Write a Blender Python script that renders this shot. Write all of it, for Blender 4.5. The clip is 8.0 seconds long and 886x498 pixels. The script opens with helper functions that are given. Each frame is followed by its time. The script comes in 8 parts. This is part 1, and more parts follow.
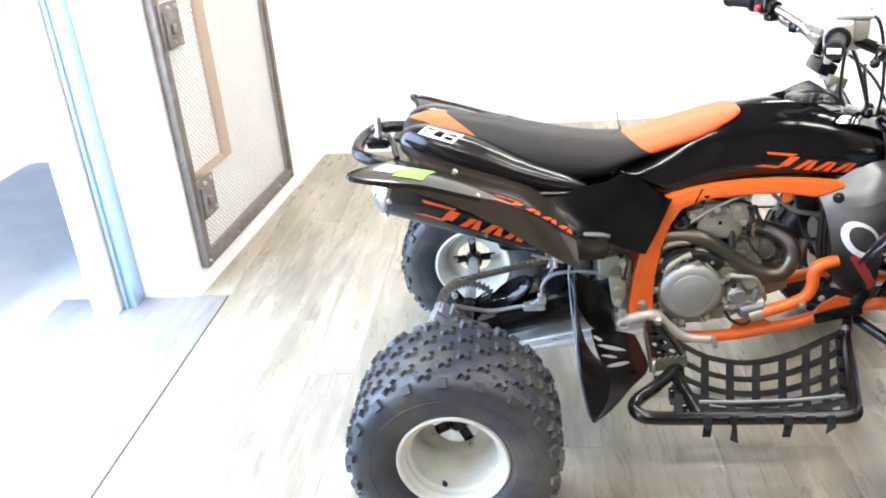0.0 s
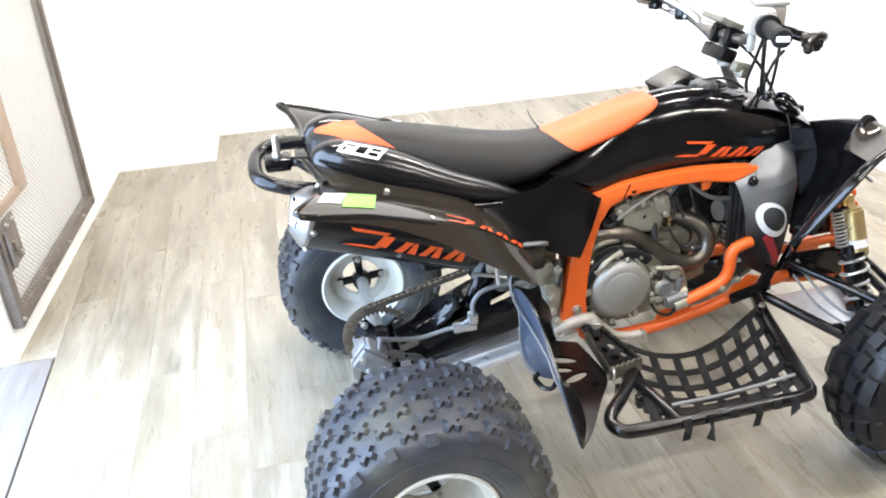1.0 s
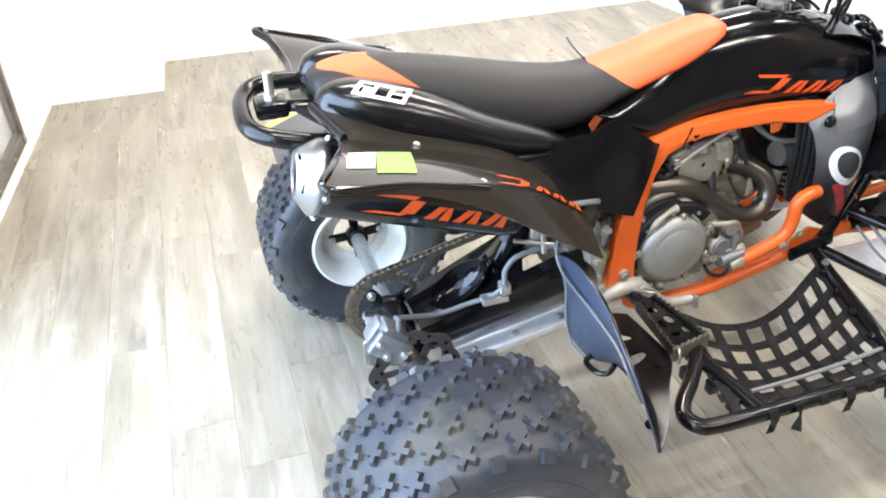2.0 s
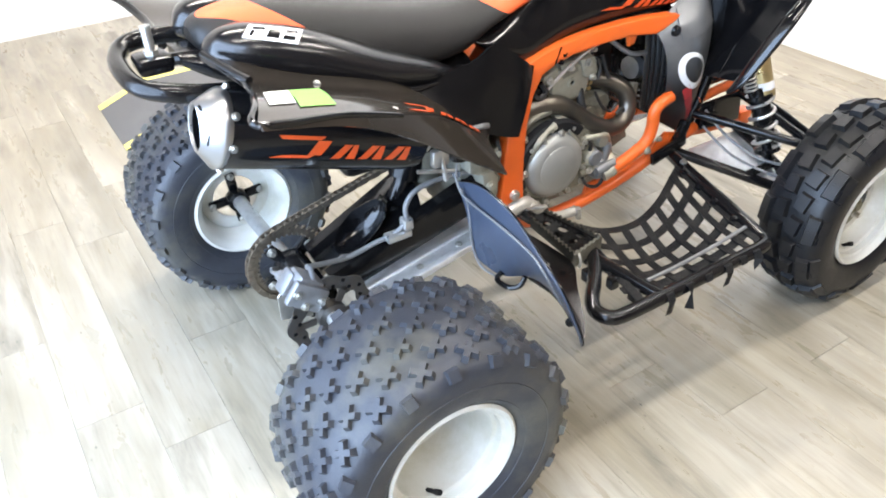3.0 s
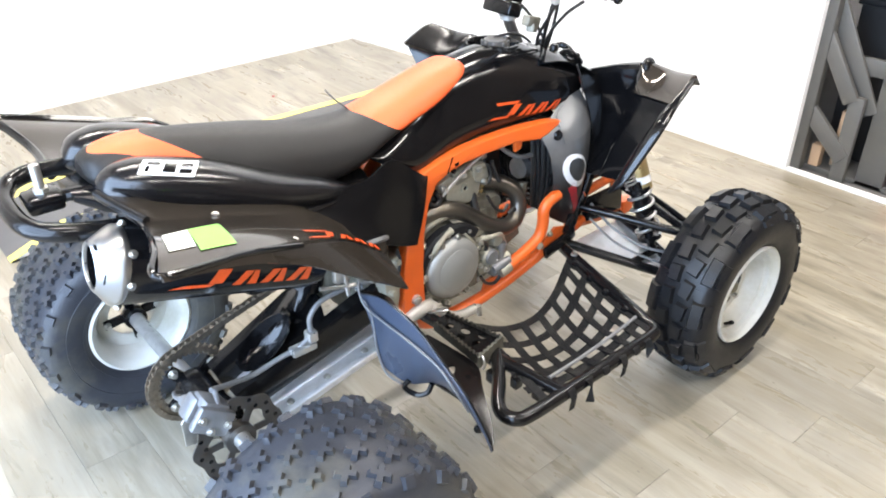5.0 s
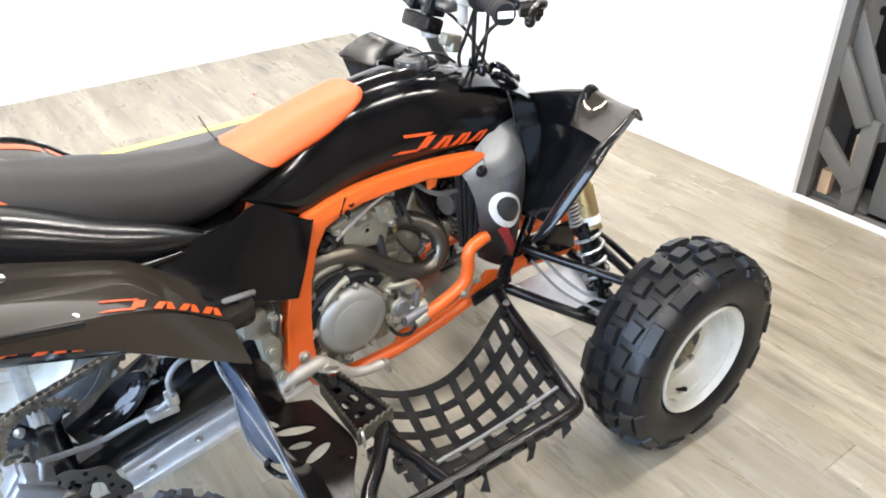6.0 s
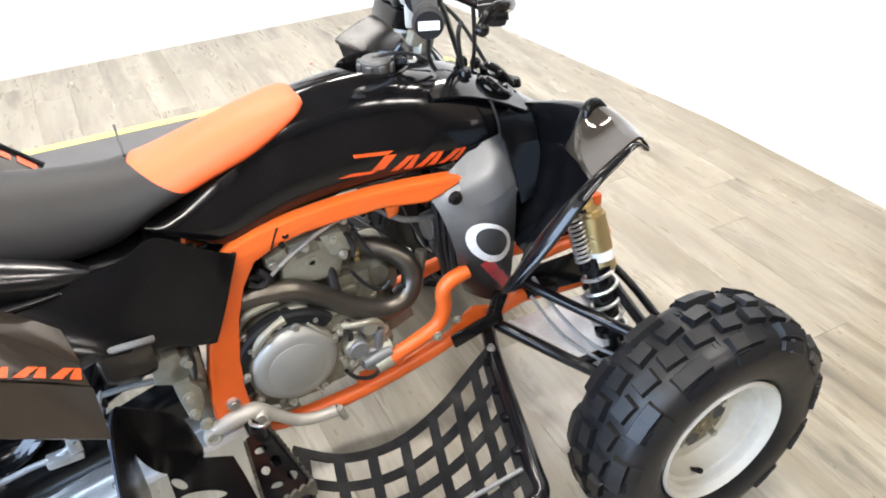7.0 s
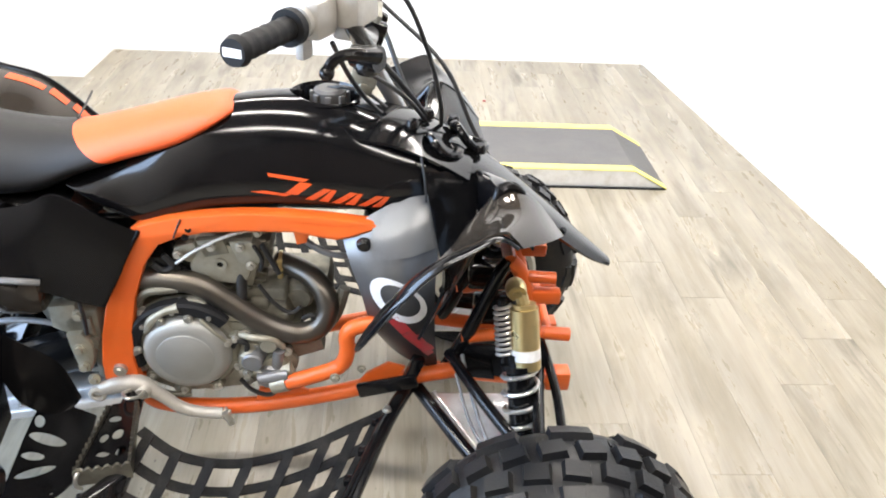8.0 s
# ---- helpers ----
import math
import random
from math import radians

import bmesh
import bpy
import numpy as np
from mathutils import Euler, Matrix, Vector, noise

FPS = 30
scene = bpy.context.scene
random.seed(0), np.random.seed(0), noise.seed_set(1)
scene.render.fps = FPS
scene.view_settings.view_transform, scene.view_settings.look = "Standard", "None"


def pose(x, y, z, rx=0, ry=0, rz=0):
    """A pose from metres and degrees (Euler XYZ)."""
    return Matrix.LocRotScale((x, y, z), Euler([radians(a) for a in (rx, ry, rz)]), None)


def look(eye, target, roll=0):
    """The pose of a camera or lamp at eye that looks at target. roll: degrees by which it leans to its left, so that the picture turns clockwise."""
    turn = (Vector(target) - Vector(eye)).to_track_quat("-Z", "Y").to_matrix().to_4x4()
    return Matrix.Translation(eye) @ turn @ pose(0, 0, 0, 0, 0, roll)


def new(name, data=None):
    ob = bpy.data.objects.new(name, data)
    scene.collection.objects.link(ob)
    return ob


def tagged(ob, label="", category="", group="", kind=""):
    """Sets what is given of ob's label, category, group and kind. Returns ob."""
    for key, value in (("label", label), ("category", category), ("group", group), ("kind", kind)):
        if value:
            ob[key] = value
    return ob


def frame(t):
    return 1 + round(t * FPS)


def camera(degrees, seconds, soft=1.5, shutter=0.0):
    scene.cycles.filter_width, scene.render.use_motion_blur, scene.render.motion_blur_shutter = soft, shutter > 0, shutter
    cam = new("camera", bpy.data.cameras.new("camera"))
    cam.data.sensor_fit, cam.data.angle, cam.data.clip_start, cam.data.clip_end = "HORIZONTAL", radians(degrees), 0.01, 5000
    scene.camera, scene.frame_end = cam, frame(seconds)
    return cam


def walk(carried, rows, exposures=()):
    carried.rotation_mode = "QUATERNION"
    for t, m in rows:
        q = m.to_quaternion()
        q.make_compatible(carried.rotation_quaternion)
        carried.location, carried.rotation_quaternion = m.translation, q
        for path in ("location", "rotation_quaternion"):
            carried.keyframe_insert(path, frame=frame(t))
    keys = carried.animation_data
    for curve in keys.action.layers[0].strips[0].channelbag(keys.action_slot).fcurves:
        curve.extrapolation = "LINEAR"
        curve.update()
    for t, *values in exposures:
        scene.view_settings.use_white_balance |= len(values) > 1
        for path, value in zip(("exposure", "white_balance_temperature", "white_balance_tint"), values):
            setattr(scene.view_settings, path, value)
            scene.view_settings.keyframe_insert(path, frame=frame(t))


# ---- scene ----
cam = camera(59.2, 8.0, soft=1.9)
# seconds, eye, target, roll in degrees
PATH = [
    (0, (0.172, -1.949, 1.431), (-0.035, -0.152, 0.579), -4.4),
    (0.5, (-0.073, -1.803, 1.444), (0.102, -0.01, 0.577), -3.3),
    (1, (-0.219, -1.681, 1.432), (0.175, 0.056, 0.521), -2.6),
    (1.2, (-0.245, -1.6, 1.4), (0.201, 0.131, 0.502), -1.7),
    (2.3, (-0.351, -1.286, 1.355), (0.22, 0.252, 0.211), -2.6),
    (2.5, (-0.391, -1.286, 1.35), (0.312, 0.204, 0.216), -2.5),
    (3, (-0.463, -1.313, 1.324), (0.391, 0.069, 0.158), -1.6),
    (3.5, (-0.498, -1.327, 1.295), (0.358, -0.034, 0.032), -1.4),
    (4, (-0.502, -1.346, 1.284), (0.389, -0.097, 0.001), -1.6),
    (4.5, (-0.468, -1.329, 1.374), (0.564, -0.023, 0.265), 0.1),
    (5, (-0.451, -1.297, 1.416), (0.661, 0.011, 0.392), -0.2),
    (5.2, (-0.408, -1.286, 1.415), (0.701, 0.035, 0.403), -0.3),
    (6.3, (0.069, -1.267, 1.407), (0.99, 0.139, 0.322), -2.5),
    (6.5, (0.108, -1.236, 1.398), (0.971, 0.24, 0.359), -5.5),
    (7, (0.389, -1.166, 1.393), (1.111, 0.303, 0.245), -2.2),
    (7.5, (0.628, -1.158, 1.361), (1.053, 0.468, 0.277), -1.7),
    (8, (0.985, -1.26, 1.384), (1.121, 0.43, 0.323), 3.5),
]
walk(cam, [(t, look(eye, target, roll)) for t, eye, target, roll in PATH])

# ---- world and lights ----
LAMPS = [(-0.1, -2.4), (1.9, -2.4), (-0.1, -0.6), (1.9, -0.6), (0.3, 1.5), (1.8, 1.5)]
LAMP_POWER, LAMP_TINT = {-2.4: 42.0, -0.6: 46.0, 1.5: 56.0}, (1.0, 0.945, 0.89)
world = bpy.data.worlds.new("sky")
scene.world = world
world.use_nodes = True
wn = world.node_tree
sky = wn.nodes.new("ShaderNodeTexSky")
sky.sky_type, sky.sun_disc = "NISHITA", False
sky.sun_elevation, sky.sun_rotation = radians(61), radians(70)
wn.links.new(sky.outputs[0], wn.nodes["Background"].inputs[0])
wn.nodes["Background"].inputs[1].default_value = 0.2
sun_data = bpy.data.lights.new("sun", "SUN")
sun_data.energy, sun_data.angle, sun_data.color = 4.0, radians(0.5), (1.0, 0.95, 0.88)
sun = new("sun", sun_data)
sun.matrix_world = look((20, 6, 38), (0, 0, 0))
scene.view_settings.exposure = 0.0


def area_lamp(name, m, w, h, power, colour):
    d = bpy.data.lights.new(name, "AREA")
    d.shape, d.size, d.size_y, d.energy, d.color = "RECTANGLE", w, h, power, colour
    ob = new(name, d)
    ob.matrix_world = m
    return ob


# daylight through the open roller door
area_lamp("door_daylight", look((-1.42, -0.52, 1.15), (0.6, -0.4, 0.3)), 2.3, 2.2, 225.0, (0.55, 0.72, 1.0))


# ---- mesh helpers ----
def mesh_of(bm, name, material, smooth=True, sharp=35):
    bmesh.ops.recalc_face_normals(bm, faces=bm.faces)
    me = bpy.data.meshes.new(name)
    bm.to_mesh(me)
    bm.free()
    mats = material if isinstance(material, (list, tuple)) else [material]
    for m in mats:
        me.materials.append(m)
    if smooth:
        me.polygons.foreach_set("use_smooth", [True] * len(me.polygons))
        me.set_sharp_from_angle(angle=radians(sharp))
    return me


def part(name, bm, material, parent=None, label="", at=None, smooth=True, sharp=35):
    ob = new(name, mesh_of(bm, name, material, smooth, sharp))
    if parent is not None:
        ob.parent = parent
    if at is not None:
        ob.matrix_local = at
    return tagged(ob, label)


def empty(name, m, label, category, group="", kind=""):
    ob = new(name)
    ob.empty_display_size = 0.1
    ob.matrix_world = m
    return tagged(ob, label, category, group, kind)


def spline(points, steps=8, closed=False):
    """Catmull-Rom through points of any dimension."""
    p = [Vector(q) for q in points]
    n, out = len(p), []
    for i in range(n if closed else n - 1):
        if closed:
            a, b, c, d = p[i - 1], p[i], p[(i + 1) % n], p[(i + 2) % n]
        else:
            a, b, c, d = p[max(i - 1, 0)], p[i], p[i + 1], p[min(i + 2, n - 1)]
        for k in range(steps):
            t = k / steps
            out.append(0.5 * ((2 * b) + (c - a) * t + (2 * a - 5 * b + 4 * c - d) * t * t + (3 * b - a - 3 * c + d) * t ** 3))
    if not closed:
        out.append(p[-1].copy())
    return out


def skin(bm, rings, closed=True, cap=True):
    """Faces between rings of equal counts."""
    vs = [[bm.verts.new(v) for v in r] for r in rings]
    n = len(vs[0])
    for a, b in zip(vs, vs[1:]):
        for i in range(n if closed else n - 1):
            j = (i + 1) % n
            bm.faces.new((a[i], a[j], b[j], b[i]))
    if cap and closed:
        bm.faces.new(vs[0])
        bm.faces.new(vs[-1][::-1])
    return vs


def tube(bm, points, radius, seg=12, steps=6, closed=False, flat=1.0, up=None):
    """A round bar along a smooth line; radius may be a list, one for each point."""
    pts = spline(points, steps, closed) if steps > 1 else [Vector(q) for q in points]
    n = len(pts)
    if isinstance(radius, (int, float)):
        rad = [radius] * n
    else:
        rad = [v[0] for v in spline([(r, 0.0) for r in radius], steps)] if steps > 1 else list(radius)
    rings, nrm = [], None
    for i, p in enumerate(pts):
        a = pts[i - 1] if (i or closed) else p
        b = pts[(i + 1) % n] if (i < n - 1 or closed) else p
        t = (b - a).normalized()
        if nrm is None:
            ref = Vector(up) if up else (Vector((0, 0, 1)) if abs(t.z) < 0.9 else Vector((1, 0, 0)))
            nrm = (ref - t * ref.dot(t)).normalized()
        else:
            nrm = (nrm - t * nrm.dot(t)).normalized()
        bi = t.cross(nrm)
        rings.append([p + rad[i] * (math.cos(u) * bi + flat * math.sin(u) * nrm) for u in (2 * math.pi * k / seg for k in range(seg))])
    if closed:
        rings.append(rings[0])
        vs = [[bm.verts.new(v) for v in r] for r in rings[:-1]]
        for i in range(n):
            for k in range(seg):
                bm.faces.new((vs[i][k], vs[i][(k + 1) % seg], vs[(i + 1) % n][(k + 1) % seg], vs[(i + 1) % n][k]))
    else:
        skin(bm, rings)
    return bm


def lathe(bm, profile, seg=48, axis="y", centre=(0, 0, 0), closed=False):
    """Turns (radius, along) round an axis."""
    c = Vector(centre)
    rings = []
    for k in range(seg):
        u = 2 * math.pi * k / seg
        cu, su = math.cos(u), math.sin(u)
        ring = []
        for r, h in profile:
            v = {"y": (r * cu, h, r * su), "x": (h, r * cu, r * su), "z": (r * cu, r * su, h)}[axis]
            ring.append(bm.verts.new(c + Vector(v)))
        rings.append(ring)
    m = len(profile)
    for k in range(seg):
        a, b = rings[k], rings[(k + 1) % seg]
        for i in range(m if closed else m - 1):
            j = (i + 1) % m
            bm.faces.new((a[i], a[j], b[j], b[i]))
    return bm


def box(bm, lo, hi, bevel=0.0, m=None):
    r = bmesh.ops.create_cube(bm, size=1.0)
    lo, hi = Vector(lo), Vector(hi)
    mid, d = (lo + hi) / 2, hi - lo
    for v in r["verts"]:
        v.co = Vector((v.co.x * d.x, v.co.y * d.y, v.co.z * d.z)) + mid
    if bevel:
        es = list({e for v in r["verts"] for e in v.link_edges})
        r2 = bmesh.ops.bevel(bm, geom=es, offset=bevel, segments=2, affect="EDGES", profile=0.5)
        vs = list({v for f in r2["faces"] for v in f.verts} | {v for v in r["verts"] if v.is_valid})
    else:
        vs = r["verts"]
    if m is not None:
        for v in vs:
            v.co = m @ v.co
    return bm


def plate(bm, outline, y0, y1, bevel=0.0, holes=(), m=None):
    """A plate cut to an (x, z) outline, from y0 to y1, with rounded rims; m moves it."""
    before = set(bm.verts)
    vs = [bm.verts.new((x, y0, z)) for x, z in outline]
    f = bm.faces.new(vs)
    ext = bmesh.ops.extrude_face_region(bm, geom=[f])
    for v in ext["geom"]:
        if isinstance(v, bmesh.types.BMVert):
            v.co.y = y1
    mine = [v for v in bm.verts if v not in before]
    if bevel:
        es = list({e for v in mine for e in v.link_edges if abs(e.verts[0].co.y - e.verts[1].co.y) < 1e-7})
        bmesh.ops.bevel(bm, geom=es, offset=bevel, segments=2, affect="EDGES", profile=0.5, clamp_overlap=True)
    if m is not None:
        for v in bm.verts:
            if v not in before:
                v.co = m @ v.co
    return bm


def smooth2(points, steps=5, closed=True):
    return [(v[0], v[1]) for v in spline([(a, b, 0) for a, b in points], steps, closed)]


def sheet(bm, rows, thick, steps_u=5, steps_v=5):
    """A smooth shell over a net of points, with thickness."""
    fine = [spline(r, steps_u) for r in rows]
    cols = [spline(c, steps_v) for c in zip(*fine)]
    nu, nv = len(cols), len(cols[0])
    nrm = [[None] * nv for _ in range(nu)]
    for i in range(nu):
        for j in range(nv):
            a = cols[min(i + 1, nu - 1)][j] - cols[max(i - 1, 0)][j]
            b = cols[i][min(j + 1, nv - 1)] - cols[i][max(j - 1, 0)]
            n = a.cross(b)
            nrm[i][j] = n.normalized() if n.length > 1e-9 else Vector((0, 0, 1))
    top = [[bm.verts.new(cols[i][j]) for j in range(nv)] for i in range(nu)]
    low = [[bm.verts.new(cols[i][j] - nrm[i][j] * thick) for j in range(nv)] for i in range(nu)]
    for i in range(nu - 1):
        for j in range(nv - 1):
            bm.faces.new((top[i][j], top[i + 1][j], top[i + 1][j + 1], top[i][j + 1]))
            bm.faces.new((low[i][j], low[i][j + 1], low[i + 1][j + 1], low[i + 1][j]))
    for i in range(nu - 1):
        for j in (0, nv - 1):
            bm.faces.new((top[i][j], low[i][j], low[i + 1][j], top[i + 1][j]))
    for j in range(nv - 1):
        for i in (0, nu - 1):
            bm.faces.new((top[i][j], top[i][j + 1], low[i][j + 1], low[i][j]))
    return bm


def bolt(bm, p, axis, r=0.007, h=0.006, washer=True):
    """A hexagon bolt head at p, standing along axis."""
    m = Matrix.Translation(p) @ Vector(axis).to_track_quat("Z", "Y").to_matrix().to_4x4()
    if washer:
        bmesh.ops.create_cone(bm, cap_ends=True, segments=14, radius1=r * 1.5, radius2=r * 1.4, depth=0.003, matrix=m @ Matrix.Translation((0, 0, 0.0015)))
    bmesh.ops.create_cone(bm, cap_ends=True, segments=6, radius1=r, radius2=r * 0.93, depth=h, matrix=m @ Matrix.Translation((0, 0, 0.003 + h / 2)))
    return bm


def rod(bm, a, b, r, seg=12, r2=None):
    a, b = Vector(a), Vector(b)
    m = Matrix.Translation((a + b) / 2) @ (b - a).to_track_quat("Z", "Y").to_matrix().to_4x4()
    bmesh.ops.create_cone(bm, cap_ends=True, segments=seg, radius1=r, radius2=r if r2 is None else r2, depth=(b - a).length, matrix=m)
    return bm


# ---- materials ----
def mat(name, colour, rough=0.5, metal=0.0, var=0.08, scale=20.0, bump=0.0, bump_scale=200.0, coat=0.0, dirt=None, dirt_amt=0.0, dirt_scale=6.0, spec=0.5, rough_var=0.08):
    m = bpy.data.materials.new(name)
    m.use_nodes = True
    t = m.node_tree
    n, l = t.nodes, t.links
    b = n["Principled BSDF"]
    b.inputs["Roughness"].default_value, b.inputs["Metallic"].default_value = rough, metal
    b.inputs["Coat Weight"].default_value, b.inputs["Coat Roughness"].default_value = coat, 0.05
    b.inputs["Specular IOR Level"].default_value = spec
    co = n.new("ShaderNodeTexCoord")
    nz = n.new("ShaderNodeTexNoise")
    nz.inputs["Scale"].default_value, nz.inputs["Detail"].default_value = scale, 6
    l.new(co.outputs["Object"], nz.inputs["Vector"])
    mx = n.new("ShaderNodeMix")
    mx.data_type = "RGBA"
    c = Vector(colour)
    mx.inputs["A"].default_value = (*(c * (1 - var)), 1)
    mx.inputs["B"].default_value = (*[min(1, v) for v in c * (1 + var)], 1)
    l.new(nz.outputs["Fac"], mx.inputs["Factor"])
    out = mx.outputs["Result"]
    if dirt:
        d = n.new("ShaderNodeTexNoise")
        d.inputs["Scale"].default_value, d.inputs["Detail"].default_value, d.inputs["Roughness"].default_value = dirt_scale, 8, 0.65
        l.new(co.outputs["Object"], d.inputs["Vector"])
        rp = n.new("ShaderNodeMapRange")
        rp.inputs["From Min"].default_value, rp.inputs["From Max"].default_value = 0.45, 0.72
        rp.inputs["To Max"].default_value = dirt_amt
        l.new(d.outputs["Fac"], rp.inputs["Value"])
        m2 = n.new("ShaderNodeMix")
        m2.data_type = "RGBA"
        m2.inputs["B"].default_value = (*dirt, 1)
        l.new(out, m2.inputs["A"])
        l.new(rp.outputs["Result"], m2.inputs["Factor"])
        out = m2.outputs["Result"]
    l.new(out, b.inputs["Base Color"])
    rr = n.new("ShaderNodeMapRange")
    rr.inputs["To Min"].default_value, rr.inputs["To Max"].default_value = max(0.02, rough - rough_var), min(1, rough + rough_var)
    l.new(nz.outputs["Fac"], rr.inputs["Value"])
    l.new(rr.outputs["Result"], b.inputs["Roughness"])
    if bump:
        bn = n.new("ShaderNodeTexNoise")
        bn.inputs["Scale"].default_value, bn.inputs["Detail"].default_value = bump_scale, 4
        l.new(co.outputs["Object"], bn.inputs["Vector"])
        bp = n.new("ShaderNodeBump")
        bp.inputs["Strength"].default_value, bp.inputs["Distance"].default_value = bump, 0.002
        l.new(bn.outputs["Fac"], bp.inputs["Height"])
        l.new(bp.outputs["Normal"], b.inputs["Normal"])
    return m


M_BLACK = mat("glossy_black_plastic", (0.003, 0.003, 0.0035), 0.12, spec=0.45, var=0.15, scale=8, rough_var=0.06, bump=0.02, bump_scale=40, dirt=(0.02, 0.019, 0.018), dirt_amt=0.2, dirt_scale=18)
M_SATIN = mat("satin_black_plastic", (0.0035, 0.0035, 0.004), 0.22, spec=0.24, var=0.2, scale=14, bump=0.05, bump_scale=500, dirt=(0.015, 0.014, 0.012), dirt_amt=0.2, dirt_scale=10)
M_STEELBLK = mat("black_painted_steel", (0.0035, 0.0035, 0.004), 0.17, spec=0.32, var=0.2, scale=30, bump=0.05, bump_scale=200, dirt=(0.05, 0.045, 0.038), dirt_amt=0.15, dirt_scale=20)
M_VINYL = mat("black_seat_vinyl", (0.0065, 0.0062, 0.006), 0.43, spec=0.36, var=0.12, scale=12, bump=0.35, bump_scale=700, rough_var=0.06)
M_PAD = mat("glossy_black_pad_vinyl", (0.006, 0.006, 0.0068), 0.2, var=0.15, scale=12, bump=0.05, bump_scale=600, rough_var=0.04)
M_VINYL_O = mat("orange_seat_vinyl", (0.70, 0.105, 0.024), 0.42, var=0.04, scale=12, bump=0.3, bump_scale=700)
M_ORANGE = mat("orange_powder_coat", (0.64, 0.105, 0.014), 0.36, var=0.05, scale=30, dirt=(0.3, 0.1, 0.03), dirt_amt=0.3, dirt_scale=14, bump=0.04, bump_scale=300)
M_DECAL = mat("orange_sticker", (0.66, 0.082, 0.014), 0.3, var=0.05, scale=60, dirt=(0.2, 0.05, 0.02), dirt_amt=0.35, dirt_scale=40)
M_RUBBER = mat("tyre_rubber", (0.0065, 0.007, 0.0085), 0.38, spec=0.3, var=0.3, scale=40, dirt=(0.045, 0.04, 0.028), dirt_amt=0.35, dirt_scale=7, bump=0.2, bump_scale=250, rough_var=0.12)
# dust, plus bluish door daylight put into the rear tyres' lighter base colour
M_RUBBER_DUST_LIT = mat("dusty_daylit_tyre_rubber", (0.027, 0.0295, 0.036), 0.45, spec=0.38, var=0.3, scale=40, dirt=(0.125, 0.115, 0.08), dirt_amt=0.65, dirt_scale=6, bump=0.25, bump_scale=250, rough_var=0.12)
M_GRIP = mat("soft_grip_rubber", (0.009, 0.009, 0.0095), 0.6, spec=0.2, var=0.2, scale=30, bump=0.3, bump_scale=300)
M_WALL = mat("white_wall_paint", (0.84, 0.84, 0.835), 0.75, var=0.012, scale=2.5, bump=0.12, bump_scale=70, dirt=(0.7, 0.69, 0.66), dirt_amt=0.25, dirt_scale=2)
M_RIM = mat("white_painted_wheel", (0.56, 0.555, 0.51), 0.33, metal=0.0, var=0.06, scale=25, dirt=(0.33, 0.31, 0.2), dirt_amt=0.7, dirt_scale=7)
M_CAST = mat("cast_aluminium", (0.34, 0.325, 0.26), 0.45, metal=0.5, var=0.18, scale=35, bump=0.35, bump_scale=260, dirt=(0.17, 0.15, 0.11), dirt_amt=0.6, dirt_scale=22)
M_CASTDARK = mat("oily_cast_metal", (0.17, 0.16, 0.125), 0.5, metal=0.5, var=0.3, scale=40, bump=0.4, bump_scale=220, dirt=(0.06, 0.053, 0.04), dirt_amt=0.7, dirt_scale=25)
M_CASTMID = mat("dirty_grey_casting", (0.24, 0.23, 0.185), 0.5, metal=0.5, var=0.25, scale=35, bump=0.4, bump_scale=200, dirt=(0.08, 0.07, 0.052), dirt_amt=0.75, dirt_scale=20)
M_COVER = mat("brushed_grey_cover", (0.32, 0.318, 0.295), 0.46, metal=0.45, var=0.06, scale=30, bump=0.1, bump_scale=400, dirt=(0.25, 0.24, 0.21), dirt_amt=0.3, dirt_scale=12)
M_SILVER = mat("polished_aluminium", (0.36, 0.36, 0.355), 0.30, metal=0.95, var=0.05, scale=30, bump=0.03, bump_scale=120, dirt=(0.4, 0.38, 0.34), dirt_amt=0.3, dirt_scale=14)
M_SKID = mat("worn_aluminium_plate", (0.85, 0.86, 0.87), 0.4, metal=0.7, var=0.08, scale=30, bump=0.1, bump_scale=90, dirt=(0.45, 0.42, 0.36), dirt_amt=0.5, dirt_scale=14)
M_ZINC = mat("zinc_hardware", (0.55, 0.54, 0.5), 0.35, metal=0.9, var=0.12, scale=60, dirt=(0.2, 0.17, 0.12), dirt_amt=0.4, dirt_scale=50)
M_PIPE = mat("heat_stained_exhaust_steel", (0.11, 0.10, 0.088), 0.33, metal=0.85, var=0.25, scale=18, bump=0.08, bump_scale=150, dirt=(0.16, 0.13, 0.08), dirt_amt=0.4, dirt_scale=12)
M_GOLD = mat("gold_anodised_reservoir", (0.62, 0.5, 0.25), 0.3, metal=0.85, var=0.06, scale=30, dirt=(0.3, 0.25, 0.14), dirt_amt=0.3, dirt_scale=25)
M_SPRING = mat("silver_spring_steel", (0.6, 0.6, 0.58), 0.3, metal=0.8, var=0.08, scale=60, dirt=(0.25, 0.23, 0.2), dirt_amt=0.35, dirt_scale=40)
M_CHAIN = mat("oily_chain_steel", (0.26, 0.22, 0.17), 0.42, metal=0.85, var=0.3, scale=80, dirt=(0.05, 0.045, 0.04), dirt_amt=0.5, dirt_scale=60)
M_DISC = mat("brake_disc_steel", (0.13, 0.125, 0.12), 0.4, metal=0.85, var=0.15, scale=40, dirt=(0.12, 0.09, 0.06), dirt_amt=0.5, dirt_scale=30)
M_SCOOP = mat("graphite_grey_panel", (0.20, 0.205, 0.21), 0.36, metal=0.65, var=0.15, scale=9, dirt=(0.05, 0.05, 0.05), dirt_amt=0.3, dirt_scale=14, bump=0.04, bump_scale=120)
